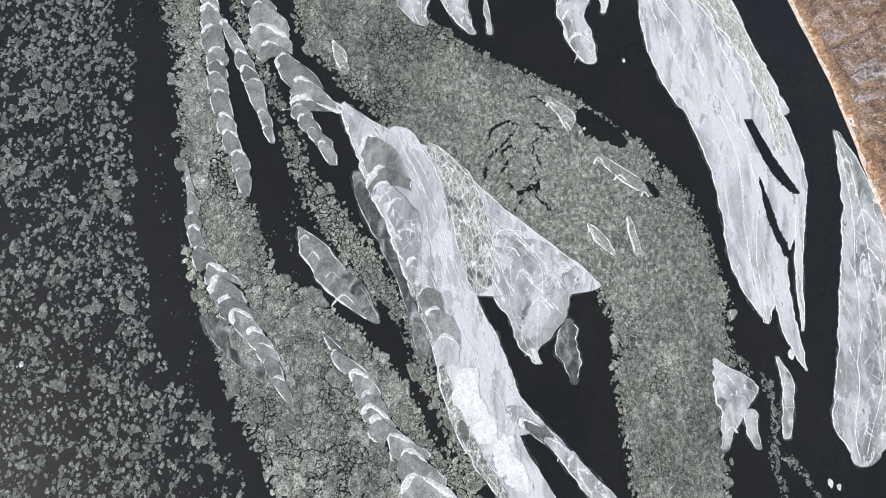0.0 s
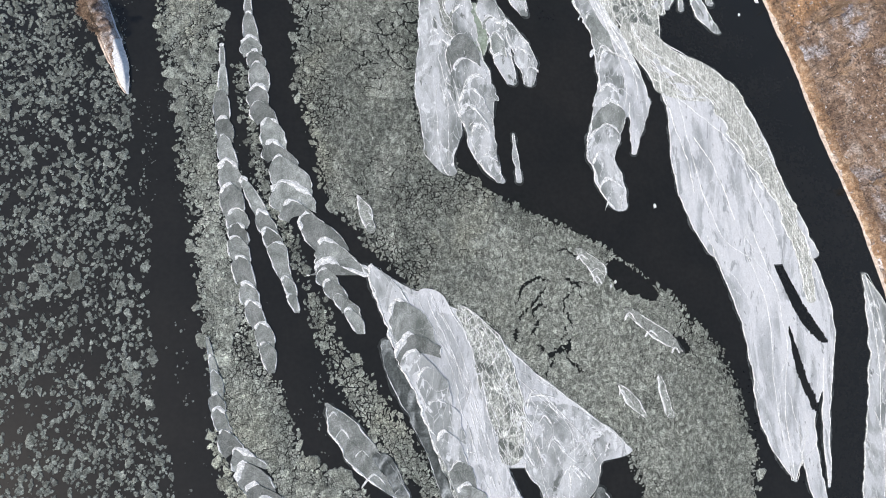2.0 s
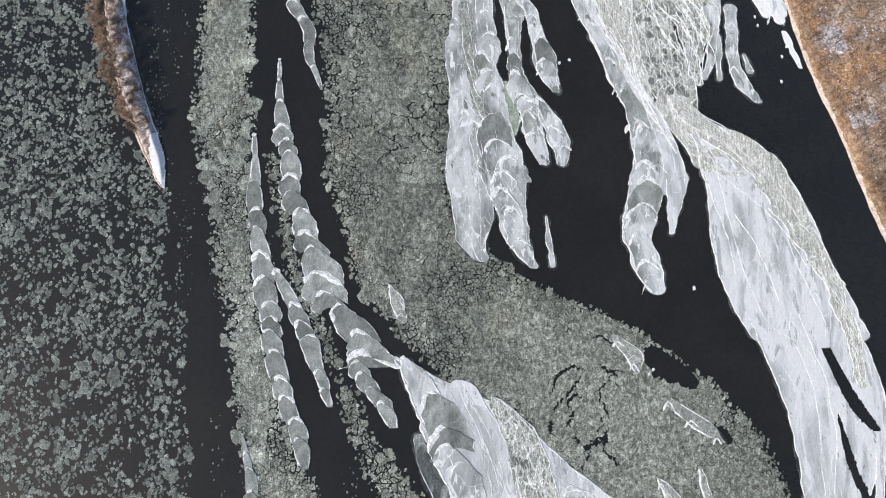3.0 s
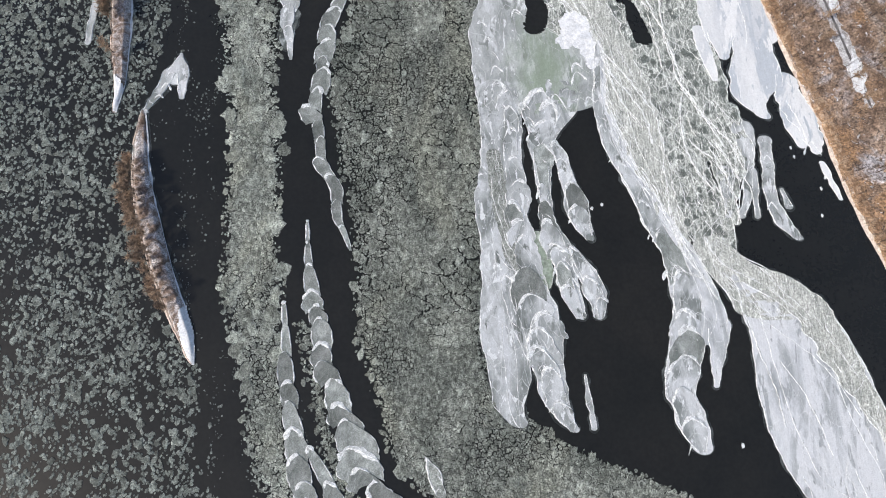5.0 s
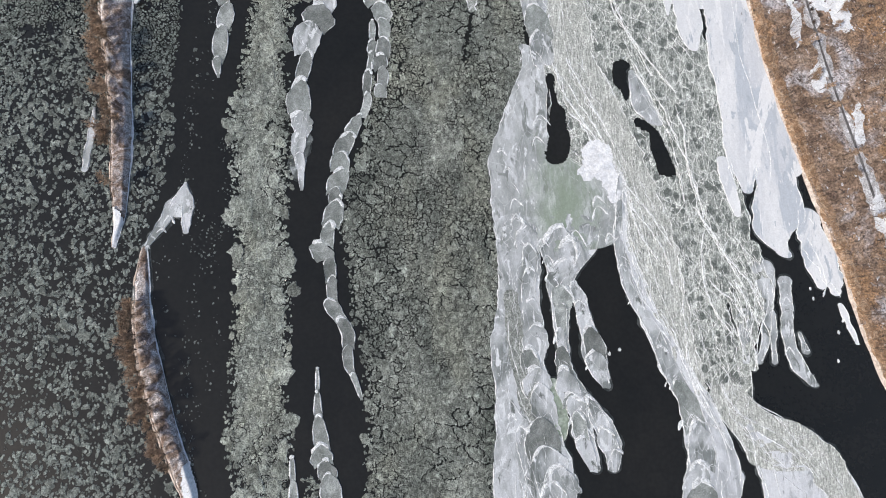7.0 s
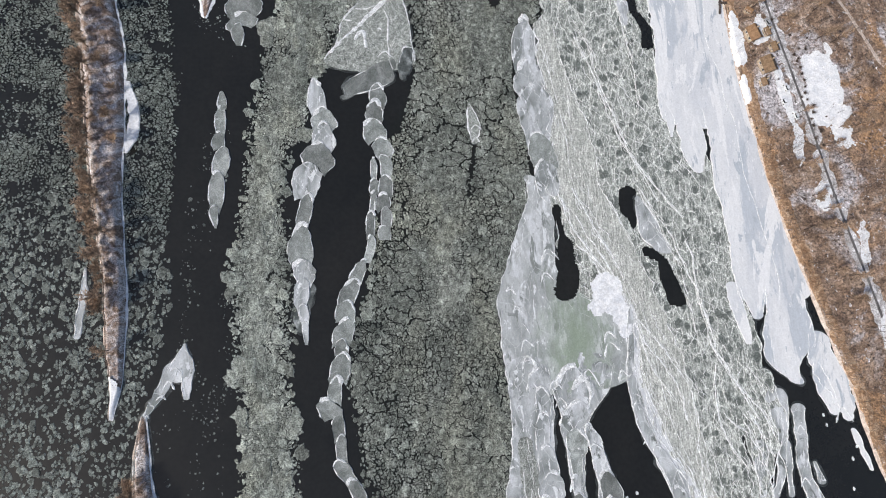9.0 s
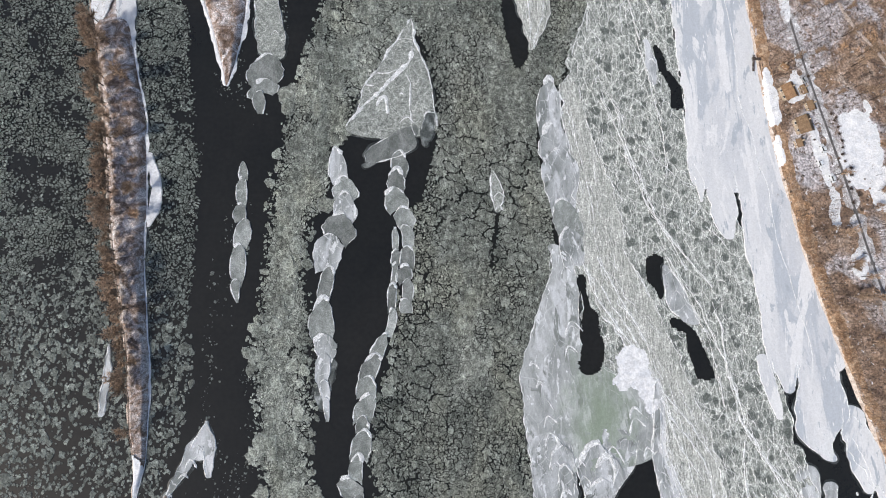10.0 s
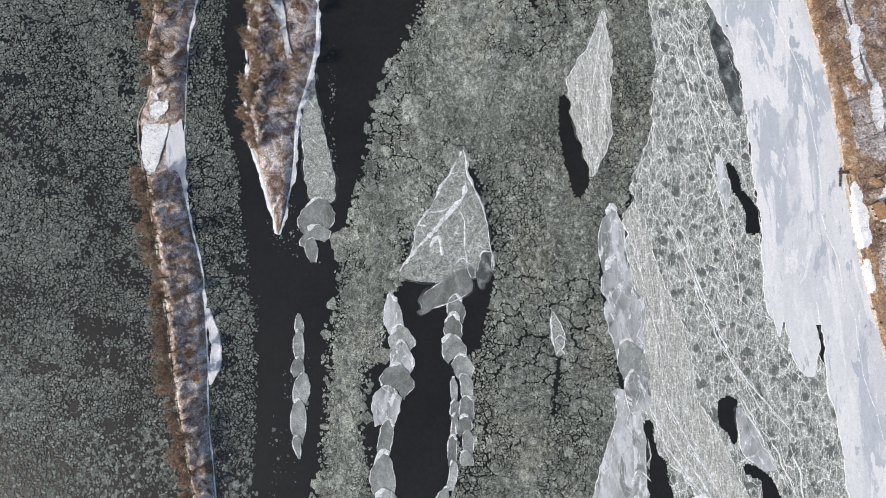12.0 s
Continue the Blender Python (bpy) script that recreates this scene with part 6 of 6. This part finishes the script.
def house(label, x, y, w, d, h, turn, roof, rise):
    t = thing("house", label, "house", "bank houses")
    t.matrix_basis = pose(x, y, float(ground_z(x, y)) - 0.1, 0, 0, turn)
    g = [(-w / 2, -d / 2, 0), (w / 2, -d / 2, 0), (w / 2, -d / 2, h), (0, -d / 2, h + rise), (-w / 2, -d / 2, h)]
    v = g + [(a, d / 2, c) for a, _, c in g]
    f = [(0, 1, 2, 3, 4), (9, 8, 7, 6, 5), (1, 0, 5, 6), (2, 1, 6, 7), (0, 4, 9, 5)]
    part("wall", raw_mesh("wall", v, f, "wall"), t)
    ov = 0.45
    for s in (-1, 1):
        run = w / 2 + ov
        drop = rise * run / (w / 2)
        a = [(0, -d / 2 - ov, h + rise), (s * run, -d / 2 - ov, h + rise - drop), (s * run, d / 2 + ov, h + rise - drop), (0, d / 2 + ov, h + rise)]
        vv = [(p[0], p[1], p[2] + 0.05) for p in a] + [(p[0], p[1], p[2] + 0.2) for p in a]
        ff = [(0, 1, 2, 3), (7, 6, 5, 4), (0, 4, 5, 1), (1, 5, 6, 2), (2, 6, 7, 3), (3, 7, 4, 0)]
        part("roof_slope", raw_mesh("roof_slope", vv, ff, roof), t)
    part("ridge_cap", box_mesh("ridge_cap", 0.35, d + 2 * ov, 0.16, roof, 0.03, (0, 0, h + rise + 0.1)), t)
    part("chimney", box_mesh("chimney", 0.6, 0.6, 1.6, "wall", 0.03, (w * 0.18, d * 0.2, h + rise * 0.5)), t, "brick chimney")
    for s in (-0.25, 0.25):
        win = part("window", box_mesh("window", 0.1, 1.1, 1.1, "snow", 0.02, (-w / 2 - 0.02, s * d, 1.0)), t, "white window frame")
        part("pane", box_mesh("pane", 0.06, 0.9, 0.9, "glass", 0, (-w / 2 - 0.06, s * d, 1.1)), win)
    part("door", box_mesh("door", 0.9, 0.1, 2.0, "roof_b", 0.02, (0.6, -d / 2 - 0.03, 0.1)), t)
    return t


house("small wooden house with orange roof on the snowy bank", 126.0, 399.6, 5.4, 6.2, 2.6, 20, "roof_a", 1.7)
house("small wooden house with brown roof on the snowy bank", 131.0, 384.2, 6.2, 6.8, 2.6, 15, "roof_b", 1.9)
house("low shed with brown roof beside the houses", 135.6, 393.0, 2.8, 3.6, 2.0, 15, "roof_b", 0.8)
house("low woodshed with brown roof beside the track", 133.2, 400.5, 2.2, 3.4, 1.9, 18, "roof_b", 0.7)
house("small outbuilding with grey-brown roof", 128.4, 376.0, 2.6, 3.0, 2.0, 12, "roof_b", 0.8)
house("tiny hut with orange roof near the shore", 125.6, 411.6, 2.2, 2.8, 1.9, 60, "roof_a", 0.7)


def car(label, x, y, turn):
    t = thing("car", label, "car", "parked cars")
    t.matrix_basis = pose(x, y, float(ground_z(x, y)) + 0.3, 0, 0, turn)
    part("body", box_mesh("body", 1.75, 4.2, 0.65, "paint", 0.16, (0, 0, 0.3)), t)
    cab = part("cabin", box_mesh("cabin", 1.6, 2.3, 0.6, "glass", 0.1, (0, -0.2, 0.9), 0.82), t, "dark glass cabin")
    part("car_roof", box_mesh("car_roof", 1.3, 1.75, 0.06, "paint", 0.02, (0, -0.2, 1.49)), cab)
    for sx in (-0.8, 0.8):
        for sy in (-1.3, 1.3):
            bm = bmesh.new()
            bmesh.ops.create_cone(bm, cap_ends=True, segments=14, radius1=0.32, radius2=0.32, depth=0.22, matrix=pose(sx, sy, 0.32, 0, 90, 0))
            bmesh.ops.bevel(bm, geom=[q for q in bm.edges if len(q.link_faces) == 2 and q.calc_face_angle() > 1], offset=0.04, segments=1, affect="EDGES")
            me = bpy.data.meshes.new("wheel")
            bm.to_mesh(me)
            bm.free()
            me.materials.append(MAT["tyre"])
            part("wheel", me, t)
    return t


car("pale grey car parked on snow beside the track", 139.2, 373.4, 17)
car("dark car parked on snow beside the track", 137.0, 367.0, 22)
car("grey car parked near the shed", 134.4, 405.6, 30)


car("white van parked on snow beside the track", 141.8, 360.0, 15)


def jetty(x, y):
    t = thing("jetty", "dark weathered wooden jetty at the snowy shore", "jetty")
    for k in range(26):
        part("plank", box_mesh("plank", 0.34, 1.3 + 0.2 * math.sin(k * 2.1), 0.06, "bark", 0.01, (x + k * 0.38, y, 1.2)), t)
    for k in range(14):
        part("plank", box_mesh("plank", 1.1, 0.5, 0.06, "bark", 0.01, (x - 0.3 + 0.08 * k, y - 5.6 + k * 0.56, 1.26)), t)
    for k in range(4):
        for s in (-0.5, 0.5):
            part("post", box_mesh("post", 0.2, 0.2, 1.7, "bark", 0.03, (x + 0.4 + k * 2.8, y + s, -0.4)), t)
    return t


jetty(112.6, 416.0)


def shrub(x, y, seed, size):
    """A dark leafless bush on the snow."""
    r = random.Random(seed)
    t = thing("shrub", "dark leafless bush standing on snow", "shrub", "bushes on the snow field")
    v, f = [], []
    for _ in range(70):
        d_ = Vector((r.gauss(0, 0.7), r.gauss(0, 0.7), 1)).normalized()
        q = d_ * size * r.uniform(0.5, 1.1)
        s = d_.orthogonal().normalized() * 0.07
        o = d_.cross(s)
        b0 = len(v)
        v += [s, -s * 0.5 + o * 0.9, -s * 0.5 - o * 0.9, q]
        f += [(b0, b0 + 1, b0 + 3), (b0 + 1, b0 + 2, b0 + 3), (b0 + 2, b0, b0 + 3)]
    part("twigs", raw_mesh("twigs", v, f, "bark"), t)
    t.matrix_basis = pose(x, y, float(ground_z(x, y)) + 0.1)


for k_ in range(34):
    r_ = random.Random(k_)
    if k_ < 16:
        shrub(146.5 + r_.uniform(0, 4) + (372 - 344 - k_ * 3) * 0.12, 346 + k_ * 3.1, k_, r_.uniform(1.2, 2.6))
    else:
        shrub(r_.uniform(117, 170), r_.uniform(346, 412), k_, r_.uniform(0.7, 1.6))


def small_floe(x, y, size, seed):
    r = random.Random(seed)
    t = thing("small_floe", "tiny white floe drifting on dark water", "ice floe", "tiny floes")
    n_ = 9
    ring = [(x + size * r.uniform(0.6, 1.1) * math.cos(6.283 * k / n_), y + 1.5 * size * r.uniform(0.6, 1.1) * math.sin(6.283 * k / n_)) for k in range(n_)]
    v = [(p[0], p[1], 0.2) for p in ring] + [(x + (p[0] - x) * 1.08, y + (p[1] - y) * 1.08, -0.1) for p in ring]
    f = [tuple(range(n_))] + [(k, k + n_, (k + 1) % n_ + n_, (k + 1) % n_) for k in range(n_)]
    part("floe_body", raw_mesh("floe_body", v, f, "ridge"), t)


for k_, (x_, y_, s_) in enumerate(TINY):
    small_floe(x_, y_, s_, k_)


# ---- floating pans and packed slush ----
def inside_rows(rows, x, y, rag, seed):
    a = np.array(sorted(rows), float)
    yl = np.interp(y, a[:, 0], a[:, 1]) + rag * (fbm(y * 0.09, y * 0 + 1, seed) - 0.5) * 2
    yr = np.interp(y, a[:, 0], a[:, 2]) + rag * (fbm(y * 0.09, y * 0 + 8, seed + 1) - 0.5) * 2
    return np.minimum(x - yl, yr - x)


def uncovered(x, y, grow=0.0):
    free = np.ones(x.shape, bool)
    for ys, xl, xr in COVER:
        free &= ~((y > ys[0]) & (y < ys[-1]) & (x > np.interp(y, ys, xl) + grow) & (x < np.interp(y, ys, xr) - grow))
    return free


def cells(x0, x1, y0, y1, s, seed, jitter=0.42, long=1.0):
    """Centres and six shared corners of an uneven honeycomb."""
    r = np.random.RandomState(seed)
    nx, ny = int((x1 - x0) / s) + 3, int((y1 - y0) / (s * 0.866 * long)) + 3
    J, I = np.meshgrid(np.arange(ny), np.arange(nx), indexing="ij")
    cx = x0 + (I + 0.5 * (J % 2)) * s + r.uniform(-jitter, jitter, I.shape) * s
    cy = y0 + J * s * 0.866 * long + r.uniform(-jitter, jitter, I.shape) * s * long
    c = np.stack([cx, cy], -1)

    def at(dj, de, do):
        odd = (J % 2 == 1)
        return np.where(odd[..., None], np.roll(np.roll(c, -dj, 0), -do, 1), np.roll(np.roll(c, -dj, 0), -de, 1))
    nb = [at(0, 1, 1), at(1, 0, 1), at(1, -1, 0), at(0, -1, -1), at(-1, -1, 0), at(-1, 0, 1)]
    corner = np.stack([(c + nb[k] + nb[(k + 1) % 6]) / 3 for k in range(6)], 2)
    inner = np.s_[1:-1, 1:-1]
    return c[inner].reshape(-1, 2), corner[inner].reshape(-1, 6, 2)


def pans(name, parent, cen, ring, z, mats, seed, label="", collar=(0.84, 0.93)):
    """Flat floes in one mesh: each a level top inside a paler collar that slopes into the water."""
    n, m = ring.shape[:2]
    r = np.random.RandomState(seed)
    mid = ring.mean(1, keepdims=True)
    top = mid + (ring - mid) * r.uniform(*collar, (n, 1, 1))
    zt = z + r.uniform(-0.03, 0.1, (n, 1)) + r.uniform(-0.012, 0.012, (n, m))
    v = np.concatenate([np.concatenate([top, zt[..., None]], -1), np.concatenate([ring, (zt - 0.1)[..., None]], -1)], 1).reshape(-1, 3)
    base = np.arange(n)[:, None] * 2 * m
    k = np.arange(m)
    quads = np.stack([base + k, base + k + m, base + np.roll(k, -1) + m, base + np.roll(k, -1)], -1)
    me = bpy.data.meshes.new(name)
    me.vertices.add(len(v))
    me.vertices.foreach_set("co", v.ravel())
    idx = np.concatenate([base + k, quads.reshape(n, 4 * m)], 1).ravel()
    starts = (np.arange(n)[:, None] * 5 * m + np.concatenate([[0], m + 4 * k])).ravel()
    me.loops.add(len(idx))
    me.loops.foreach_set("vertex_index", idx.astype(np.int32))
    me.polygons.add(len(starts))
    me.polygons.foreach_set("loop_start", starts.astype(np.int32))
    me.materials.append(MAT[mats[0]])
    me.materials.append(MAT[mats[1]])
    me.polygons.foreach_set("material_index", np.tile(np.concatenate([[0], np.ones(m)]), n).astype(np.int32))
    me.update(calc_edges=True)
    me.shade_flat()
    return part(name, me, parent, label)


def loose(x0, x1, y0, y1, s, seed, radius, spread, m=8, long=1.2):
    """Uneven round floes strewn at random."""
    r = np.random.RandomState(seed)
    n = int((x1 - x0) * (y1 - y0) / (s * s))
    cen = np.stack([r.uniform(x0, x1, n), r.uniform(y0, y1, n)], -1)
    rad = radius * np.exp(r.normal(0, spread, n))
    ang = np.linspace(0, 2 * np.pi, m, endpoint=False) + r.uniform(0, 6.28, (n, 1))
    rr = rad[:, None] * r.uniform(0.6, 1.25, (n, m))
    st, turn = r.uniform(1.0, long * 1.4, (n, 1)), r.uniform(-0.9, 0.9, (n, 1))
    a, c = rr * np.cos(ang), rr * np.sin(ang) * st
    return cen, np.stack([cen[:, :1] + a * np.cos(turn) - c * np.sin(turn), cen[:, 1:] + a * np.sin(turn) + c * np.cos(turn)], -1)


def nearest(x, y, size, seed):
    """Centre of the uneven plate that each place belongs to."""
    i0, j0 = np.floor(x / size), np.floor(y / size)
    best, bx, by = np.full(x.shape, 1e9), x.copy(), y.copy()
    for di in (-1, 0, 1):
        for dj in (-1, 0, 1):
            px = (i0 + di + 0.5 + 0.95 * (hash2(i0 + di, j0 + dj, seed) - 0.5)) * size
            py = (j0 + dj + 0.5 + 0.95 * (hash2(i0 + di, j0 + dj, seed + 7) - 0.5)) * size
            far = np.hypot(px - x, py - y) * (0.75 + 0.5 * hash2(i0 + di, j0 + dj, seed + 3))
            near = far < best
            best, bx, by = np.where(near, far, best), np.where(near, px, bx), np.where(near, py, by)
    return bx, by


CRACKS = [(51, 57.5, 8.5, 95, 190, 0.77), (51, 57, 8.0, 225, 345, 1.27), (52, 58, 14, 100, 205, 0.85), (53, 60, 18, 90, 160, 0.77), (55, 62, 14, 35, 90, 0.68), (64, 52, 9, 140, 270, 0.68), (58, 66, 22, 55, 110, 0.59), (56, 40, 9, 60, 190, 0.51), (70, 66, 12, 100, 220, 0.51)]


def push_open(cen):
    """How far each crumb gives way beside the curved cracks of the eddy."""
    x, y = cen[:, 0], cen[:, 1]
    out = np.zeros(cen.shape)
    for k, (cx, cy, r, a0, a1, w) in enumerate(CRACKS):
        dx = x - cx + 8 * (fbm(x * 0.09, y * 0.09, 91 + k) - 0.5) + 3.5 * (fbm(x * 0.3, y * 0.3, 97) - 0.5)
        dy = y - cy + 8 * (fbm(x * 0.09, y * 0.09, 93 + k) - 0.5) + 3.5 * (fbm(x * 0.3, y * 0.3, 99) - 0.5)
        ang = (np.degrees(np.arctan2(dy, dx)) - a0) % 360
        far = np.hypot(dx, dy)
        end = np.clip(np.minimum(ang, a1 - a0 - ang) / 12, 0, 1)
        gape = w * (0.3 + 1.4 * fbm(x * 0.2, y * 0.2, 95)) * end * np.exp(-np.abs(far - r) / 1.6) * np.sign(far - r)
        out += np.stack([dx, dy], -1) / (far[:, None] + 1e-6) * gape[:, None]
    return out


def packed(x0, x1, y0, y1, s, seed, opened, plates=((1.9, 1.25, 41, 0.24), (7.5, 1.9, 47, 0.115))):
    """Crumbs frozen edge to edge into pans and plates, with cracks between those where opened() is large."""
    cen, cor = cells(x0, x1, y0, y1, s, seed)
    for amp, f, k in ((2.2 * s, 0.2 / s, 5), (1.0 * s, 0.6 / s, 9)):
        dx = (fbm(cor[..., 0] * f, cor[..., 1] * f, seed + k) - 0.5) * 2 * amp
        dy = (fbm(cor[..., 0] * f, cor[..., 1] * f, seed + k + 2) - 0.5) * 2 * amp
        cor = cor + np.stack([dx, dy], -1)
    cen = cor.mean(1)
    r = np.random.RandomState(seed)
    cor = cen[:, None] + (cor - cen[:, None]) * 1.04 * r.uniform(0.95, 1.06, (len(cen), 6, 1))
    wx = cen[:, 0] + 2.4 * (fbm(cen[:, 0] * 0.3, cen[:, 1] * 0.3, seed + 31) - 0.5)
    wy = cen[:, 1] + 2.4 * (fbm(cen[:, 0] * 0.3, cen[:, 1] * 0.3, seed + 33) - 0.5)
    lean = 0.35 * wx
    for size, tall, k, most in plates:
        px, py = nearest(wx, (wy + lean) * tall, size, seed + k)
        py = py / tall - 0.35 * px
        gap = opened(px, py, size > 5) * most * (0.35 + 0.65 * hash2(np.floor(px * 9), np.floor(py * 9), seed + 2))
        mid = np.stack([px, py], -1)[:, None]
        cor = mid + (cor - mid) * (1 - gap)[:, None, None]
    cor = cor + push_open(cor.mean(1))[:, None]
    return cor.mean(1), cor


def pan_field(name, label, floes, keep, mats, seed, near, z=0.07):
    """An ice field: some three hundred floes of one stretch as pieces of their own, the rest joined."""
    t = thing(name, label, "ice field")
    for layer, ((cen, ring), own) in enumerate(floes):
        x, y = cen[:, 0], cen[:, 1]
        ok = keep(x, y, layer) & ~in_holes(x, y) & uncovered(x, y, 0.4)
        cen, ring = cen[ok], ring[ok]
        sel = np.where((cen[:, 1] > near[2]) & (cen[:, 1] < near[3]) & (cen[:, 0] > near[0]) & (cen[:, 0] < near[1]))[0][:own]
        rest = np.ones(len(cen), bool)
        rest[sel] = False
        wide = (0.76, 0.9) if mats[0] == "slush" and layer == 0 else (0.84, 0.93)
        use = (mats if layer < 3 else ("pan", "pan")) if mats[0] == "pan" else (("slush", "slush") if layer < 2 else ("slush", "panrim"))
        tagged(pans("ice_pan_pack", t, cen[rest], ring[rest], z + 0.05 * layer, use, seed + layer, "", wide), "small grey-green ice pans packed together", "", "", "stuff")
        for i in sel:
            pans("ice_pan", t, cen[i:i + 1], ring[i:i + 1], z + 0.05 * layer, use, seed + int(i), "", wide)
    return t


def lane_x(y):
    return np.interp(y, [r[0] for r in LANE], [r[1] for r in LANE])


rs = np.random.RandomState(3)


def rand(n):
    return rs.uniform(0, 1, n)


def left_keep(x, y, layer):
    edge = lane_x(y) - x + 3.0 * (fbm(y * 0.12, y * 0, 6) - 0.5)
    frozen = y + 40 * (fbm(x * 0.03, y * 0.03, 24) - 0.5) + 20 * (rand(len(x)) - 0.5) > 315
    if layer == 3:
        return frozen & (edge > 2 * rand(len(x))) & (fbm(x * 0.11 + 0.03 * y, y * 0.13, 26, 4) + 0.2 * rand(len(x)) < 0.74)
    clump = 0.6 * fbm(x * 0.5, y * 0.36, 21, 3) + 0.4 * fbm(x * 0.09, y * 0.06, 22)
    full = 0.555 + 0.00025 * np.clip(y - 150, -60, 250)
    free = ~frozen if layer != 1 else rand(len(x)) < 2
    return free & (edge > 0) & (clump + 0.3 * (rand(len(x)) - 0.5) < full) & (rand(len(x)) < np.clip(0.35 + edge / 8, 0, 1))


def left_open(x, y, large):
    return np.clip(0.85 + 2.2 * (fbm(x * 0.06, y * 0.05, 28 + large) - 0.45), 0.5, 1.5) * (1.4 if large else 1.0)


pan_field("ice_field", "loose grey ice pans drifting on dark water",
          [(loose(-240, -30, -100, 350, 1.22, 41, 0.52, 0.36, 6, 1.3), 160), (loose(-240, -30, -100, 520, 1.8, 45, 0.33, 0.4, 5), 60), (loose(-240, -30, -100, 520, 7.0, 46, 1.15, 0.25, 10), 0),
           (packed(-240, -60, 280, 520, 0.85, 47, left_open, ((1.6, 1.6, 41, 0.36), (5.4, 1.7, 47, 0.08))), 70)],
          left_keep, ("pan", "panrim"), 41, (-150, -118, 100, 150))


def cracked(rows, seed, lean):
    a = np.array(sorted(rows), float)
    scale = float(np.median(a[:, 2] - a[:, 1])) / 500

    def opened(x, y, large):
        u = (x - np.interp(y, a[:, 0], a[:, 1])) / np.maximum(np.interp(y, a[:, 0], a[:, 2]) - np.interp(y, a[:, 0], a[:, 1]), 1)
        rough = fbm(x * 0.05, y * 0.035, seed + (20 if large else 1)) + lean * (0.5 - u) + {60: -0.07, 62: -0.05}.get(seed, -0.015)
        calm = np.clip((110 - y) / 40, 0, 1) if seed == 61 else 0
        rough = rough - 0.2 * calm
        if large:
            return np.clip((rough - 0.44) * 6, 0.1, 1.3)
        side = np.clip(1.1 - np.minimum(u, 1 - u) * 60 * scale, 0, 1)
        return np.clip((rough - 0.45) * 6, 0.16 - 0.08 * calm, 1) + 0.6 * side * fbm(x * 0.12, y * 0.12, seed + 8) * 2
    return opened


def stream_keep(rows, seed):
    def keep(x, y, layer):
        d_ = inside_rows(rows, x, y, 1.8, seed)
        if layer == 0:
            return (d_ > 2.5 * rand(len(x)) * fbm(x * 0.2, y * 0.2, seed + 6) * 2 + 0.5)
        if layer == 1:
            return (d_ > -1.5 * rand(len(x)) ** 2) & (rand(len(x)) < np.clip(1.0 - d_ / (3 if seed == 51 else 5), 0.03, 0.85))
        return (d_ > -1.0) & (fbm(x * 0.06, y * 0.04, seed + 4) > 0.42)
    return keep


for label_, rows_, seed_, span_, near_ in (
        ("packed grey-green slush with dark cracks", SLUSH_LANE, 51, (-125, 75), (-70, -45, 20, 60)),
        ("wide packed grey-green slush stream with dark cracks", SLUSH_MAIN, 52, (-70, 150), (-20, 5, 150, 175)),
        ("narrow strip of slush between ice chains", SLUSH_STRIP, 53, (-75, 45), (-75, 45, 10, 60))):
    y0_, y1_ = (-100, 520) if seed_ != 53 else (-60, 160)
    pan_field("ice_field", label_, [(packed(*span_, y0_, y1_, 0.98, seed_, cracked(rows_, seed_ + 9, {51: 0.0, 52: 0.16, 53: 0.0}[seed_])), 150),
                                    (loose(*span_, y0_, y1_, 1.2, seed_ + 1, 0.42, 0.5, 7), 100),
                                    (loose(*span_, y0_, y1_, 5.0 if seed_ == 51 else 8.0, seed_ + 2, 1.7 if seed_ == 51 else 1.2, 0.35, 11), 40)],
              stream_keep(rows_, seed_), ("slush", "slushrim"), seed_, near_)


def brash_keep(x, y, layer):
    far = (inside_rows(SLUSH_LANE, x, y, 0.5, 51) < 0) & (inside_rows(SLUSH_MAIN, x, y, 0.5, 52) < 0) & (x > lane_x(y) - 3)
    return far & (x < np.interp(y, [-100, 0, 200, 520], [-20, -20, -95, -90])) & (fbm(x * 0.16, y * 0.035, 81) + 0.25 * rand(len(x)) > 0.83)


pan_field("brash_ice", "sparse crumbs of brash ice on dark lanes", [(loose(-150, 160, -100, 520, 1.3, 44, 0.22, 0.5, 5), 120)], brash_keep, ("pan", "panrim"), 44, (-105, -80, 20, 120))


def swirl_keep(x, y, layer):
    near = np.full(x.shape, 99.0)
    for bend in ([(143.9, -24), (148, -31), (146.8, -43), (144.8, -56), (147, -66), (145, -84)], [(149.4, -54), (156.5, -59), (161.7, -70), (164, -84)], [(128.9, -7), (133.7, -15.5), (138.7, -22)]):
        lx, ly = wander(bend, 4)
        near = np.minimum(near, np.min(np.hypot(x[:, None] - lx, y[:, None] - ly), 1))
    return near + 3.4 * (fbm(x * 0.3, y * 0.3, 83) - 0.3) < 2.6 * rand(len(x)) ** 0.6


pan_field("brash_ice", "curl of crushed brash ice among torn floes", [(loose(120, 172, -92, 0, 0.62, 48, 0.3, 0.5, 6), 160)], swirl_keep, ("pan", "panrim"), 48, (140, 152, -60, -20))
